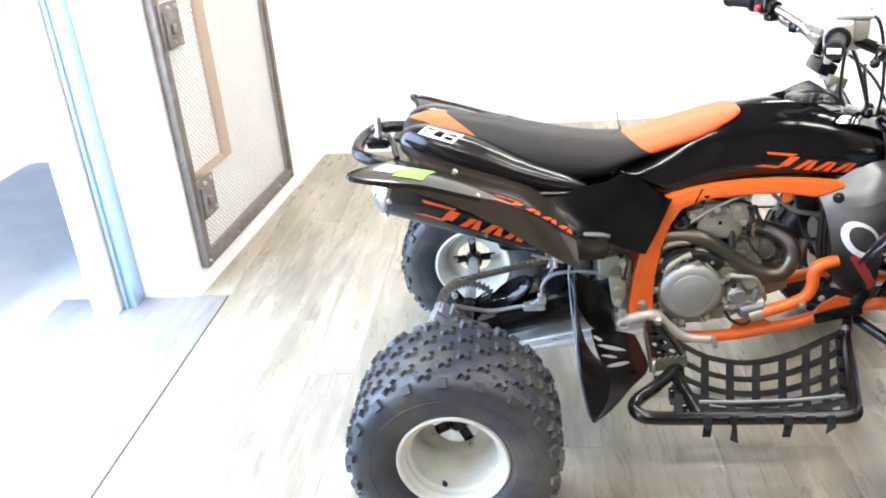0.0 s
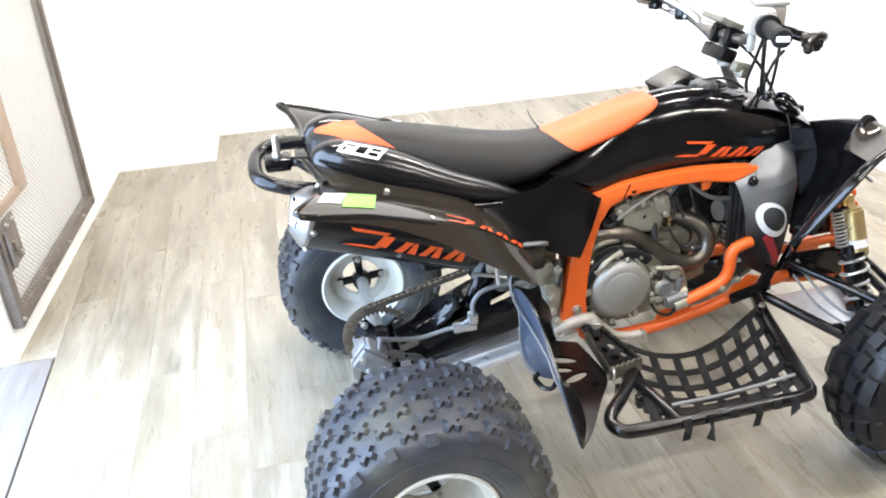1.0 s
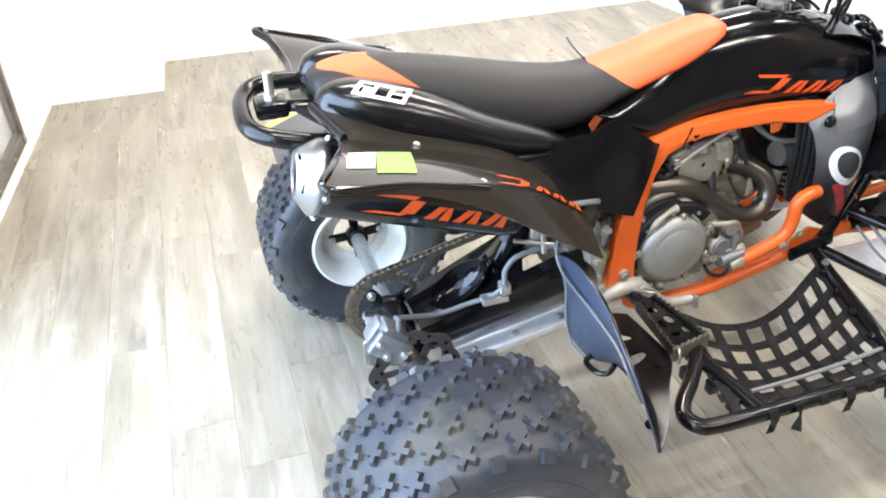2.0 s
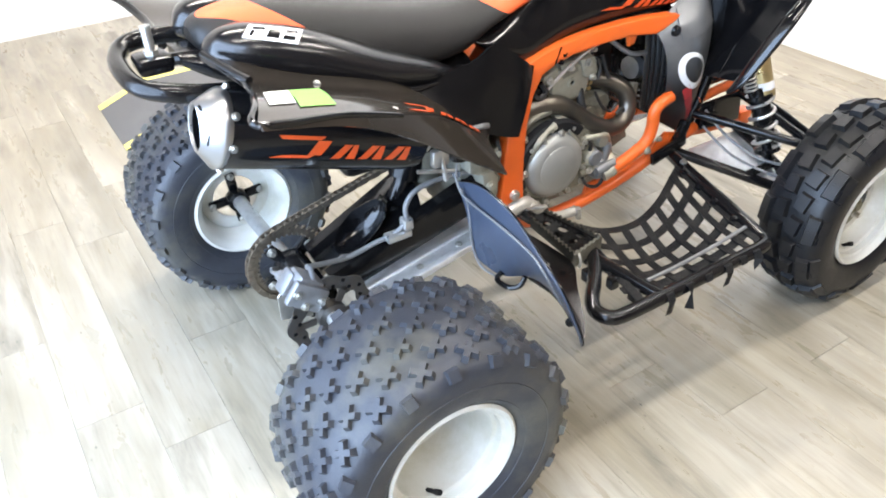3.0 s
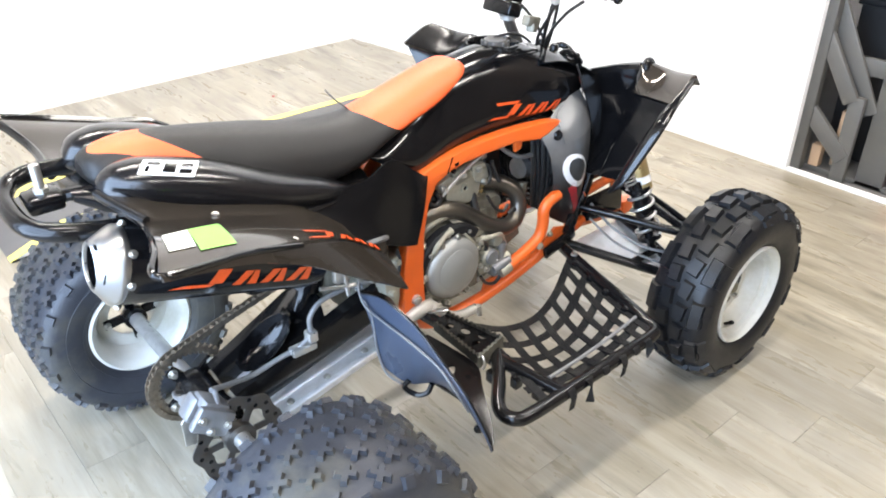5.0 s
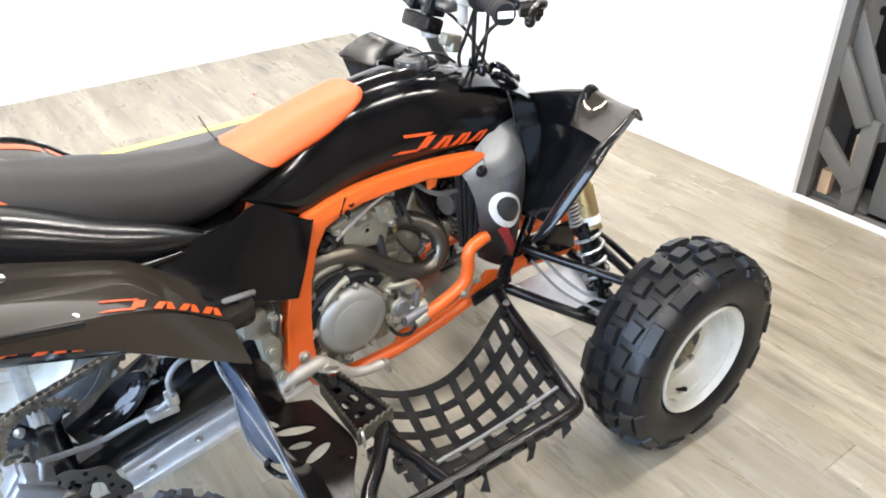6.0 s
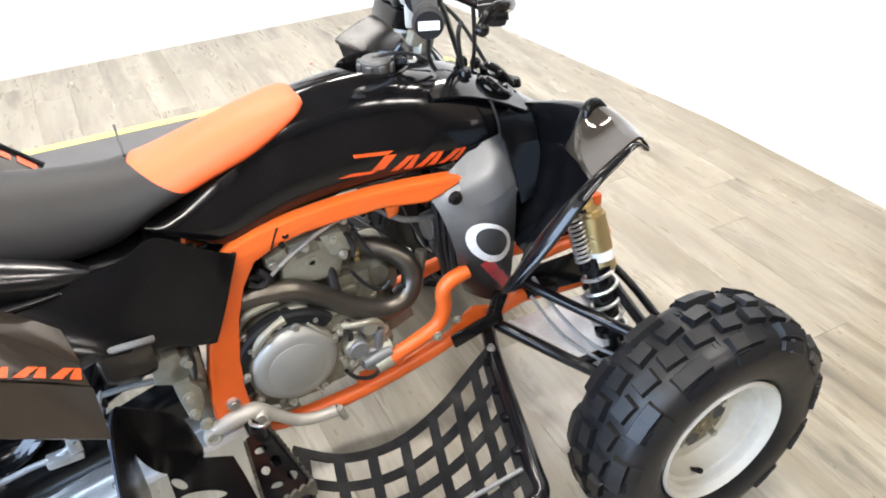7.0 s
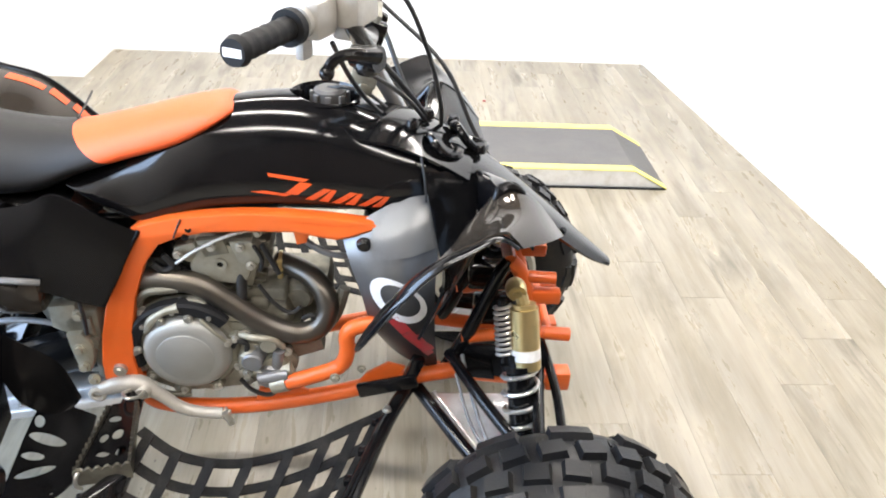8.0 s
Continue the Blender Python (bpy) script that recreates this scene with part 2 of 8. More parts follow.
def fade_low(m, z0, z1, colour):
    """A fade by height: the panel's colour turns to another one below a height."""
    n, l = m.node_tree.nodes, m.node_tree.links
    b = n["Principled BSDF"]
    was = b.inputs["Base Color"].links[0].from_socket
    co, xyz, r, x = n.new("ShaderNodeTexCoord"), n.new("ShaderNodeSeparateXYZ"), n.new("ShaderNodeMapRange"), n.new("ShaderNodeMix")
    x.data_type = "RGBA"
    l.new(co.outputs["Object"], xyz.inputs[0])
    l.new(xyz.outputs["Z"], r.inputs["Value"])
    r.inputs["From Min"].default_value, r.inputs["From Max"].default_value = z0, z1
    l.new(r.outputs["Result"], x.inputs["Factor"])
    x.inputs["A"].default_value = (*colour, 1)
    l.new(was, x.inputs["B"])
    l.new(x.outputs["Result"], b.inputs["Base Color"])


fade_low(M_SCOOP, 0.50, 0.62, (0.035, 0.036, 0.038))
M_WHITE = mat("white_sticker", (0.8, 0.8, 0.8), 0.35, var=0.03, scale=40, dirt=(0.5, 0.5, 0.5), dirt_amt=0.3, dirt_scale=60)
M_RED = mat("faded_red_sticker", (0.42, 0.025, 0.03), 0.4, var=0.15, scale=50, dirt=(0.08, 0.06, 0.06), dirt_amt=0.6, dirt_scale=70)
M_GREEN = mat("lime_masking_tape", (0.19, 0.46, 0.07), 0.6, var=0.06, scale=60, bump=0.15, bump_scale=300)
M_CREAM = mat("pale_paper_tape", (0.75, 0.77, 0.66), 0.6, var=0.05, scale=60, bump=0.15, bump_scale=300)
M_WEB = mat("black_nylon_webbing", (0.006, 0.006, 0.0065), 0.6, spec=0.2, var=0.3, scale=90, bump=0.5, bump_scale=900, dirt=(0.06, 0.055, 0.045), dirt_amt=0.3, dirt_scale=20)
M_HOSE = mat("grey_braided_hose", (0.18, 0.18, 0.18), 0.45, metal=0.3, var=0.2, scale=150, bump=0.4, bump_scale=900)
M_CABLE = mat("black_cable_sleeve", (0.013, 0.013, 0.013), 0.4, var=0.2, scale=60)
# black guard plastic; the door daylight's blue sheen is mixed into its base colour
M_GUARD_SHEEN = mat("black_guard_plastic_blue_sheen_tint", (0.043, 0.057, 0.088), 0.3, spec=0.34, var=0.2, scale=10, bump=0.05, bump_scale=120, dirt=(0.03, 0.03, 0.03), dirt_amt=0.3, dirt_scale=12)
# fenders are black plastic; a bronze ceiling reflection is tinted into this colour
M_FENDER = mat("gloss_bronze_black_fender", (0.048, 0.040, 0.032), 0.08, metal=0.5, var=0.2, scale=7, rough_var=0.05, bump=0.02, bump_scale=30, spec=0.42, dirt=(0.03, 0.025, 0.02), dirt_amt=0.2, dirt_scale=11)
M_CAPGREY = mat("worn_grey_black_cap", (0.07, 0.068, 0.065), 0.34, var=0.2, scale=25, dirt=(0.2, 0.19, 0.18), dirt_amt=0.4, dirt_scale=30)
M_ALLOY = mat("grey_caliper_alloy", (0.21, 0.215, 0.225), 0.42, metal=0.55, var=0.12, scale=40, bump=0.15, bump_scale=200, dirt=(0.14, 0.13, 0.11), dirt_amt=0.5, dirt_scale=25)
M_PALE = mat("pale_grey_alloy_paint", (0.40, 0.385, 0.35), 0.4, metal=0.3, var=0.08, scale=25, bump=0.08, bump_scale=200, dirt=(0.2, 0.18, 0.15), dirt_amt=0.4, dirt_scale=25)
M_TUBE = bpy.data.materials.new("glowing_tube")
M_TUBE.use_nodes = True
M_TUBE.node_tree.nodes["Principled BSDF"].inputs["Emission Color"].default_value = (1.0, 0.92, 0.8, 1)
M_TUBE.node_tree.nodes["Principled BSDF"].inputs["Emission Strength"].default_value = 14.0

# ---- the room ----
def streaky(name, light, dark, warm, rough=0.29):
    """Wood-look boards: long streaks along y, wisps, knots; each board its own tint."""
    m = bpy.data.materials.new(name)
    m.use_nodes = True
    n, l = m.node_tree.nodes, m.node_tree.links
    b = n["Principled BSDF"]
    b.inputs["Specular IOR Level"].default_value = 0.75
    co, inf = n.new("ShaderNodeTexCoord"), n.new("ShaderNodeObjectInfo")
    def noise_at(sx, sy, detail, shift):
        mp = n.new("ShaderNodeMapping")
        mp.inputs["Scale"].default_value = (sx, sy, 1)
        l.new(co.outputs["Object"], mp.inputs["Vector"])
        w = n.new("ShaderNodeMath")
        w.operation = "MULTIPLY_ADD"
        w.inputs[1].default_value, w.inputs[2].default_value = 60.0, shift
        l.new(inf.outputs["Random"], w.inputs[0])
        t = n.new("ShaderNodeTexNoise")
        t.noise_dimensions = "4D"
        t.inputs["Scale"].default_value, t.inputs["Detail"].default_value, t.inputs["Roughness"].default_value, t.inputs["Distortion"].default_value = 1.0, detail, 0.62, 0.4
        l.new(mp.outputs["Vector"], t.inputs["Vector"])
        l.new(w.outputs[0], t.inputs["W"])
        return t.outputs["Fac"]
    def span(v, lo, hi, a=0.0, z=1.0):
        r = n.new("ShaderNodeMapRange")
        for k, q in zip(("From Min", "From Max", "To Min", "To Max"), (lo, hi, a, z)):
            r.inputs[k].default_value = q
        l.new(v, r.inputs["Value"])
        return r.outputs["Result"]
    def mix(f, a, c):
        x = n.new("ShaderNodeMix")
        x.data_type = "RGBA"
        l.new(f, x.inputs["Factor"])
        for k, v in (("A", a), ("B", c)):
            if isinstance(v, tuple):
                x.inputs[k].default_value = (*v, 1)
            else:
                l.new(v, x.inputs[k])
        return x.outputs["Result"]
    broad, wisp, fine = noise_at(8, 1.6, 5, 0), noise_at(21, 3.8, 7, 7), noise_at(130, 7, 3, 13)
    c = mix(span(broad, 0.35, 0.7), light, warm)
    patch = noise_at(3.2, 1.3, 3, 41)
    streak = n.new("ShaderNodeMath")
    streak.operation = "MULTIPLY"
    l.new(span(wisp, 0.45, 0.67, 0, 0.85), streak.inputs[0])
    l.new(span(patch, 0.42, 0.60, 0.12, 1.0), streak.inputs[1])
    c = mix(streak.outputs[0], c, dark)
    c = mix(span(fine, 0.5, 0.8, 0, 0.34), c, dark)
    wash, crack = noise_at(15, 1.1, 4, 21), noise_at(70, 2.6, 5, 31)
    c = mix(span(wash, 0.5, 0.66, 0, 0.6), c, tuple(v * 1.22 for v in light))
    c = mix(span(crack, 0.6, 0.76, 0, 0.42), c, tuple(v * 0.6 for v in dark))
    knot = n.new("ShaderNodeTexVoronoi")
    mp = n.new("ShaderNodeMapping")
    mp.inputs["Scale"].default_value = (6.5, 3.7, 1)
    l.new(co.outputs["Object"], mp.inputs["Vector"])
    l.new(mp.outputs["Vector"], knot.inputs["Vector"])
    knotty = n.new("ShaderNodeMath")
    knotty.operation = "MULTIPLY"
    l.new(span(knot.outputs["Distance"], 0.03, 0.11, 0.85, 0), knotty.inputs[0])
    l.new(span(noise_at(5, 3, 2, 53), 0.52, 0.58), knotty.inputs[1])
    c = mix(knotty.outputs[0], c, tuple(v * 0.5 for v in dark))
    blotch = noise_at(7, 1.1, 4, 61)
    c = mix(span(blotch, 0.47, 0.68, 0, 0.5), c, tuple(v * 0.62 for v in warm))
    tint = n.new("ShaderNodeHueSaturation")
    l.new(span(inf.outputs["Random"], 0, 1, 0.97, 1.03), tint.inputs["Value"])
    l.new(c, tint.inputs["Color"])
    l.new(tint.outputs["Color"], b.inputs["Base Color"])
    l.new(span(wisp, 0.3, 0.7, rough - 0.07, rough + 0.12), b.inputs["Roughness"])
    bp = n.new("ShaderNodeBump")
    bp.inputs["Strength"].default_value, bp.inputs["Distance"].default_value = 0.12, 0.001
    l.new(fine, bp.inputs["Height"])
    l.new(bp.outputs["Normal"], b.inputs["Normal"])
    return m


M_PLANK = streaky("oak_look_vinyl_plank", (0.331, 0.298, 0.237), (0.092, 0.081, 0.061), (0.243, 0.209, 0.146))
M_PLY = streaky("grey_weathered_plywood", (0.25, 0.235, 0.235), (0.13, 0.12, 0.115), (0.20, 0.19, 0.185), 0.6)
M_SLAB = mat("dark_joint_filler", (0.27, 0.235, 0.185), 0.8, var=0.2, scale=30)
M_CONC = mat("outdoor_concrete", (0.85, 0.85, 0.84), 0.85, var=0.12, scale=5, bump=0.3, bump_scale=60, dirt=(0.6, 0.6, 0.6), dirt_amt=0.4, dirt_scale=2)
M_BRONZE = mat("scuffed_brown_steel", (0.16, 0.135, 0.115), 0.5, metal=0.4, var=0.2, scale=20, bump=0.1, bump_scale=120, dirt=(0.32, 0.29, 0.26), dirt_amt=0.5, dirt_scale=15)
M_MESH = mat("grey_coated_wire_mesh", (0.42, 0.415, 0.40), 0.5, metal=0.2, var=0.05, scale=30)
M_PINE = mat("pine_batten", (0.55, 0.38, 0.24), 0.6, var=0.15, scale=14, bump=0.15, bump_scale=80)
M_RAIL = mat("blue_grey_door_track", (0.40, 0.54, 0.70), 0.35, metal=0.6, var=0.08, scale=16, dirt=(0.4, 0.45, 0.5), dirt_amt=0.3, dirt_scale=8)
M_MAT = mat("grey_anti_slip_sheet", (0.11, 0.108, 0.108), 0.7, var=0.12, scale=30, bump=0.8, bump_scale=260, dirt=(0.18, 0.175, 0.165), dirt_amt=0.35, dirt_scale=5)
M_YELLOW = mat("yellow_edge_paint", (0.80, 0.70, 0.18), 0.5, var=0.06, scale=30, dirt=(0.45, 0.38, 0.1), dirt_amt=0.3, dirt_scale=14)
M_RACK = mat("grey_painted_rack_steel", (0.105, 0.103, 0.096), 0.5, var=0.08, scale=12, bump=0.06, bump_scale=80, dirt=(0.13, 0.12, 0.10), dirt_amt=0.4, dirt_scale=9)
M_PEG = mat("worn_dark_peg_steel", (0.055, 0.052, 0.043), 0.42, metal=0.6, var=0.3, scale=40, bump=0.2, bump_scale=200, dirt=(0.16, 0.145, 0.11), dirt_amt=0.45, dirt_scale=40)
M_HUB = mat("olive_cast_hub", (0.17, 0.155, 0.095), 0.5, metal=0.4, var=0.3, scale=40, bump=0.3, bump_scale=200, dirt=(0.07, 0.06, 0.035), dirt_amt=0.6, dirt_scale=25)
M_STORE = mat("dark_store_concrete", (0.14, 0.135, 0.13), 0.8, var=0.15, scale=6, bump=0.2, bump_scale=60)
M_CRATE = mat("black_storage_crate", (0.012, 0.012, 0.013), 0.5, var=0.2, scale=20)
M_CEIL = mat("white_lamp_housing", (0.80, 0.80, 0.79), 0.6, var=0.015, scale=3)
M_BOARD = mat("brown_board", (0.17, 0.13, 0.10), 0.7, var=0.2, scale=4, bump=0.2, bump_scale=40, dirt=(0.09, 0.07, 0.055), dirt_amt=0.5, dirt_scale=3)


def prism(bm, plan, z0, z1):
    low = [bm.verts.new((x, y, z0)) for x, y in plan]
    top = [bm.verts.new((x, y, z1)) for x, y in plan]
    bm.faces.new(low[::-1])
    bm.faces.new(top)
    k = len(plan)
    for i in range(k):
        bm.faces.new((low[i], low[(i + 1) % k], top[(i + 1) % k], top[i]))
    return bm


def wall(name, plan, z0=-0.02, z1=2.9, label="white painted plaster wall", material=None):
    return tagged(part(name, prism(bmesh.new(), plan, z0, z1), material or M_WALL, smooth=False), label, "wall", kind="structure")


wall("wall_west", [(-1.117, 0.70), (-0.998, 2.46), (-1.40, 2.46), (-1.40, 0.70)])
wall("wall_corner", [(-1.39, 2.433), (-0.504, 2.448), (-0.484, 3.05), (-1.39, 3.05)])
wall("wall_north", [(-0.60, 2.870), (2.42, 2.926), (2.42, 3.04), (-0.60, 3.04)])
wall("wall_east", [(2.375, 3.05), (2.375, 2.925), (2.600, 0.90), (2.618, 0.062), (2.74, 0.062), (2.74, 3.05)])
# unseen walls, added to close the room; the brown ones lower bounced light
wall("wall_west_south", [(-1.117, -1.75), (-1.40, -1.75), (-1.40, -4.6), (-1.117, -4.6)])
wall("wall_west_lintel", [(-1.117, 0.697), (-1.40, 0.697), (-1.40, -1.747), (-1.117, -1.747)], 2.35)
wall("wall_south", [(-1.117, -4.5), (2.66, -4.5), (2.66, -4.6), (-1.117, -4.6)], material=M_BOARD, label="unseen dark brown wall added to close the room")
wall("wall_east_south", [(2.66, -0.95), (2.80, -0.95), (2.80, -4.6), (2.663, -4.6)], material=M_BOARD, label="unseen dark brown wall added to close the room")
wall("wall_store_north", [(2.743, 0.90), (4.6, 0.90), (4.6, 1.0), (2.743, 1.0)])
wall("wall_store_east", [(4.603, -1.6), (4.70, -1.6), (4.70, 1.0), (4.603, 1.0)])
wall("wall_store_south", [(2.803, -1.5), (4.6, -1.5), (4.6, -1.6), (2.803, -1.6)])
bm = bmesh.new()
prism(bm, [(-1.42, -4.7), (4.8, -4.7), (4.8, 3.15), (-1.42, 3.15)], 2.903, 3.03)
tagged(part("ceiling", bm, M_BOARD, smooth=False), "brown unpainted board ceiling", "ceiling", kind="structure")

# roller-door jamb: blue track between two white trims
bm = bmesh.new()
box(bm, (-1.398, 0.615, -0.02), (-1.352, 0.697, 2.35), 0.004)
box(bm, (-1.392, 0.600, -0.02), (-1.378, 0.618, 2.35), 0.002)
tagged(part("door_track", bm, M_RAIL), "blue grey steel roller door track", "door track", kind="structure")
bm = bmesh.new()
box(bm, (-1.50, 0.56, -0.06), (-1.403, 0.75, 2.40), 0.004)
tagged(part("door_trim", bm, M_WALL), "white painted door trim", "trim", kind="structure")

# outdoors
bm = bmesh.new()
prism(bm, [(-60, -60), (-1.45, -60), (-1.45, 60), (-60, 60)], -0.30, -0.055)
tagged(part("ground", bm, M_CONC, smooth=False), "pale concrete yard outside the door", "ground", kind="structure")

# plywood sill
bm = bmesh.new()
box(bm, (-1.70, -1.74, -0.05), (-1.008, 0.694, -0.001), 0.002)
tagged(part("door_sill", bm, M_PLY), "grey plywood sheet at the doorway", "sill", kind="structure")

# platform along the back of the room
ramp = empty("loading_ramp", pose(0.98, 1.63, 0), "low grey anti-slip ramp with yellow edges on the floor", "ramp")
RH = pose(-0.98, -1.63, 0)
X0, X1, X2, X3, Y0, Y1, RT = -0.105, 0.095, 1.925, 2.065, 1.41, 1.85, 0.080
def deck(name, ya, yb, material, lift, label=""):
    bm = bmesh.new()
    line = [(X0, 0.004), (X1, RT), (X2, RT), (X3, 0.004)]
    rows = [[bm.verts.new((x, y, z + lift)) for x, z in line] for y in (ya, yb)]
    lows = [[bm.verts.new((x, y, z + lift - 0.004)) for x, z in line] for y in (ya, yb)]
    for i in range(3):
        bm.faces.new((rows[0][i], rows[0][i + 1], rows[1][i + 1], rows[1][i]))
        bm.faces.new((lows[0][i], lows[1][i], lows[1][i + 1], lows[0][i + 1]))
        for r, q in ((rows[0], lows[0]), (rows[1], lows[1])):
            bm.faces.new((r[i], q[i], q[i + 1], r[i + 1]))
    for i in (0, 3):
        bm.faces.new((rows[0][i], rows[1][i], lows[1][i], lows[0][i]))
    ob = part(name, bm, material, ramp, label, at=RH, smooth=False)
    return ob
deck("deck", Y0 + 0.045, Y1 - 0.045, M_MAT, 0.0)
deck("yellow_edge", Y0, Y0 + 0.043, M_YELLOW, 0.001, "yellow painted edge")
deck("yellow_edge", Y1 - 0.043, Y1, M_YELLOW, 0.001, "yellow painted edge")
for y in (Y0 + 0.006, Y1 - 0.010):
    bm = bmesh.new()
    plate(bm, [(X0 + 0.01, 0.001), (X3 - 0.01, 0.001), (X2, RT - 0.006), (X1, RT - 0.006)], y, y + 0.004)
    part("side_skirt", bm, M_SKID, ramp, "bare metal skirt", at=RH, smooth=False)
bm = bmesh.new()
box(bm, (X0 + 0.005, Y0 - 0.002, 0.0), (X3 - 0.005, Y0 + 0.005, 0.006))
part("rubber_foot", bm, M_GRIP, ramp, at=RH, smooth=False)

# mesh gate fixed flat to the west wall
GA, GB = Vector((-1.090, 0.743, 0)), Vector((-1.018, 1.803, 0))
gdir = (GB - GA).normalized()
gm = Matrix.Translation(GA) @ Matrix(((gdir.x, -gdir.y, 0, 0), (gdir.y, gdir.x, 0, 0), (0, 0, 1, 0), (0, 0, 0, 1)))
GW, G0, G1 = 1.062, 0.100, 2.05
gate = empty("mesh_gate", gm, "brown steel gate filled with pale wire mesh on the wall", "gate")
def gpart(name, bm, material, label="", smooth=True):
    return part(name, bm, material, gate, label, smooth=smooth)
for name, lo, hi in (("stile", (0, -0.012, G0), (0.045, 0.022, G1)), ("stile", (GW - 0.035, -0.012, G0), (GW, 0.022, G1)), ("rail", (0.046, -0.011, G0), (GW - 0.036, 0.021, G0 + 0.05)), ("rail", (0.046, -0.011, G1 - 0.05), (GW - 0.036, 0.021, G1))):
    bm = bmesh.new()
    box(bm, lo, hi, 0.003)
    gpart(name, bm, M_BRONZE)
bm = bmesh.new()     # diamond mesh of fine crossing wires
pitch = 0.024
W, H = GW - 0.08, G1 - G0 - 0.1
k = -H
while k < W:
    for s in (1, -1):
        u0, u1 = max(0.0, k), min(W, k + H)
        if u1 - u0 > 0.004:
            z0, z1 = (u0 - k, u1 - k) if s > 0 else (H - (u0 - k), H - (u1 - k))
            a, b = Vector((0.04 + u0, 0.0, G0 + 0.05 + z0)), Vector((0.04 + u1, 0.0, G0 + 0.05 + z1))
            d = (b - a).normalized()
            e = Vector((-d.z, 0, d.x)) * 0.0009
            y = Vector((0, 0.001 * s, 0))
            t = Vector((0, 0.0012, 0))
            bm.faces.new([bm.verts.new(v) for v in (a + e + y + t, b + e + y + t, b - e + y + t, a - e + y + t)])
            bm.faces.new([bm.verts.new(v) for v in (a - e + y - t, b - e + y - t, b + e + y - t, a + e + y - t)])
    k += pitch
tagged(gpart("wire_mesh", bm, M_MESH, "pale diamond wire mesh", smooth=False), kind="stuff")
bm = bmesh.new()
box(bm, (0.355, 0.008, 0.435), (0.435, 0.024, G1 - 0.05), 0.003)
gpart("batten", bm, M_PINE, "pine batten behind the mesh")
bm = bmesh.new()
box(bm, (0.10, 0.008, 0.435), (0.352, 0.024, 0.465), 0.003)
gpart("batten", bm, M_PINE, "pine batten behind the mesh")
for z in (0.29, 0.95):
    bm = bmesh.new()
    box(bm, (0.02, -0.020, z), (0.165, -0.012, z + 0.16), 0.003)
    rod(bm, (0.050, -0.026, z + 0.01), (0.050, -0.026, z + 0.13), 0.009)
    box(bm, (0.07, -0.040, z + 0.05), (0.10, -0.018, z + 0.085), 0.004)
    h = gpart("hinge", bm, M_BRONZE, "scuffed steel hinge plate")
    for du, dz in ((0.085, 0.02), (0.145, 0.02), (0.085, 0.14), (0.145, 0.14)):
        part("hinge_bolt", bolt(bmesh.new(), (du, -0.020, z + dz), (0, -1, 0), 0.006), M_ZINC, h)
for u in (0.02, 0.30, 0.60, 0.85, 1.04):
    gpart("gate_screw", bolt(bmesh.new(), (u, -0.012, G0 + 0.025), (0, -1, 0), 0.005), M_ZINC)

# storage rack just past the east wall
rack = empty("storage_rack", pose(2.70, -0.12, 0), "grey steel storage rack with diagonal braces beside the wall end", "rack")
KH = pose(-2.70, 0.12, 0)
def upright(x0, x1, y0, y1, z1):
    bm = bmesh.new()
    box(bm, (x0, y0, 0.0), (x1, y1, z1), 0.004)
    part("post", bm, M_RACK, rack, at=KH)


def brace(x, y0, z0, y1, z1, w, t=0.012):
    bm = bmesh.new()
    a, b = Vector((x, y0, z0)), Vector((x, y1, z1))
    d = b - a
    m = Matrix.Translation((a + b) / 2) @ Matrix.Rotation(math.atan2(d.z, d.y), 4, "X")
    box(bm, (-t, -d.length / 2, -w / 2), (t, d.length / 2, w / 2), 0.003, m)
    part("brace", bm, M_RACK, rack, at=KH)


upright(2.650, 2.695, 0.022, 0.078, 2.2)
upright(2.662, 2.690, -0.160, -0.100, 0.36)
upright(2.700, 2.760, -0.300, -0.190, 2.2)
upright(3.225, 3.275, 0.000, 0.055, 2.2)
upright(3.225, 3.275, -0.430, -0.375, 2.2)
brace(2.668, 0.055, 0.275, -0.135, 0.10, 0.066)
for k in range(3):
    brace(3.25, 0.03, 0.50 + 0.43 * k, -0.40, 0.08 + 0.43 * k, 0.062)
brace(2.668, 0.055, 0.585, -0.110, 0.335, 0.060)
brace(2.706, 0.050, 0.690, -0.175, 0.290, 0.070, 0.008)
brace(2.735, 0.02, 0.468, -0.20, 0.468, 0.068)
bm = bmesh.new()
box(bm, (2.70, -0.42, 0.022), (2.80, -0.315, 0.14), 0.01)
tagged(part("storage_box", bm, M_RED), "small dark red box on the rack shelf", "box")
for z in (0.0, 0.75, 1.45):
    bm = bmesh.new()
    box(bm, (2.70, -0.44, z), (3.24, 0.06, z + 0.02), 0.002)
    part("shelf", bm, M_RACK, rack, at=KH)
for i, (lo, hi) in enumerate((((2.86, -0.40, 0.022), (3.20, 0.03, 0.70)), ((2.80, -0.41, 0.772), (3.20, 0.04, 1.40)))):
    bm = bmesh.new()
    box(bm, lo, hi, 0.02)
    box(bm, (lo[0] - 0.01, lo[1] - 0.01, hi[2] - 0.04), (hi[0] + 0.01, hi[1] + 0.01, hi[2] - 0.01), 0.008)
    tagged(part("storage_crate", bm, M_CRATE), "black plastic storage crate on the rack shelf", "crate", "crates on the rack")
for lo, hi, rz in (((2.70, -0.030, 0.0205), (2.74, 0.012, 0.115), 8), ((2.76, -0.085, 0.0205), (2.80, -0.050, 0.26), -6)):
    bm = bmesh.new()
    box(bm, lo, hi, 0.003)
    tagged(part("timber_offcut", bm, M_PINE), "short pine timber offcut standing on the rack shelf", "timber", "offcuts on the rack")
bm = bmesh.new()
box(bm, (2.618, -0.95, -0.01), (2.645, 0.060, 0.012), 0.003)
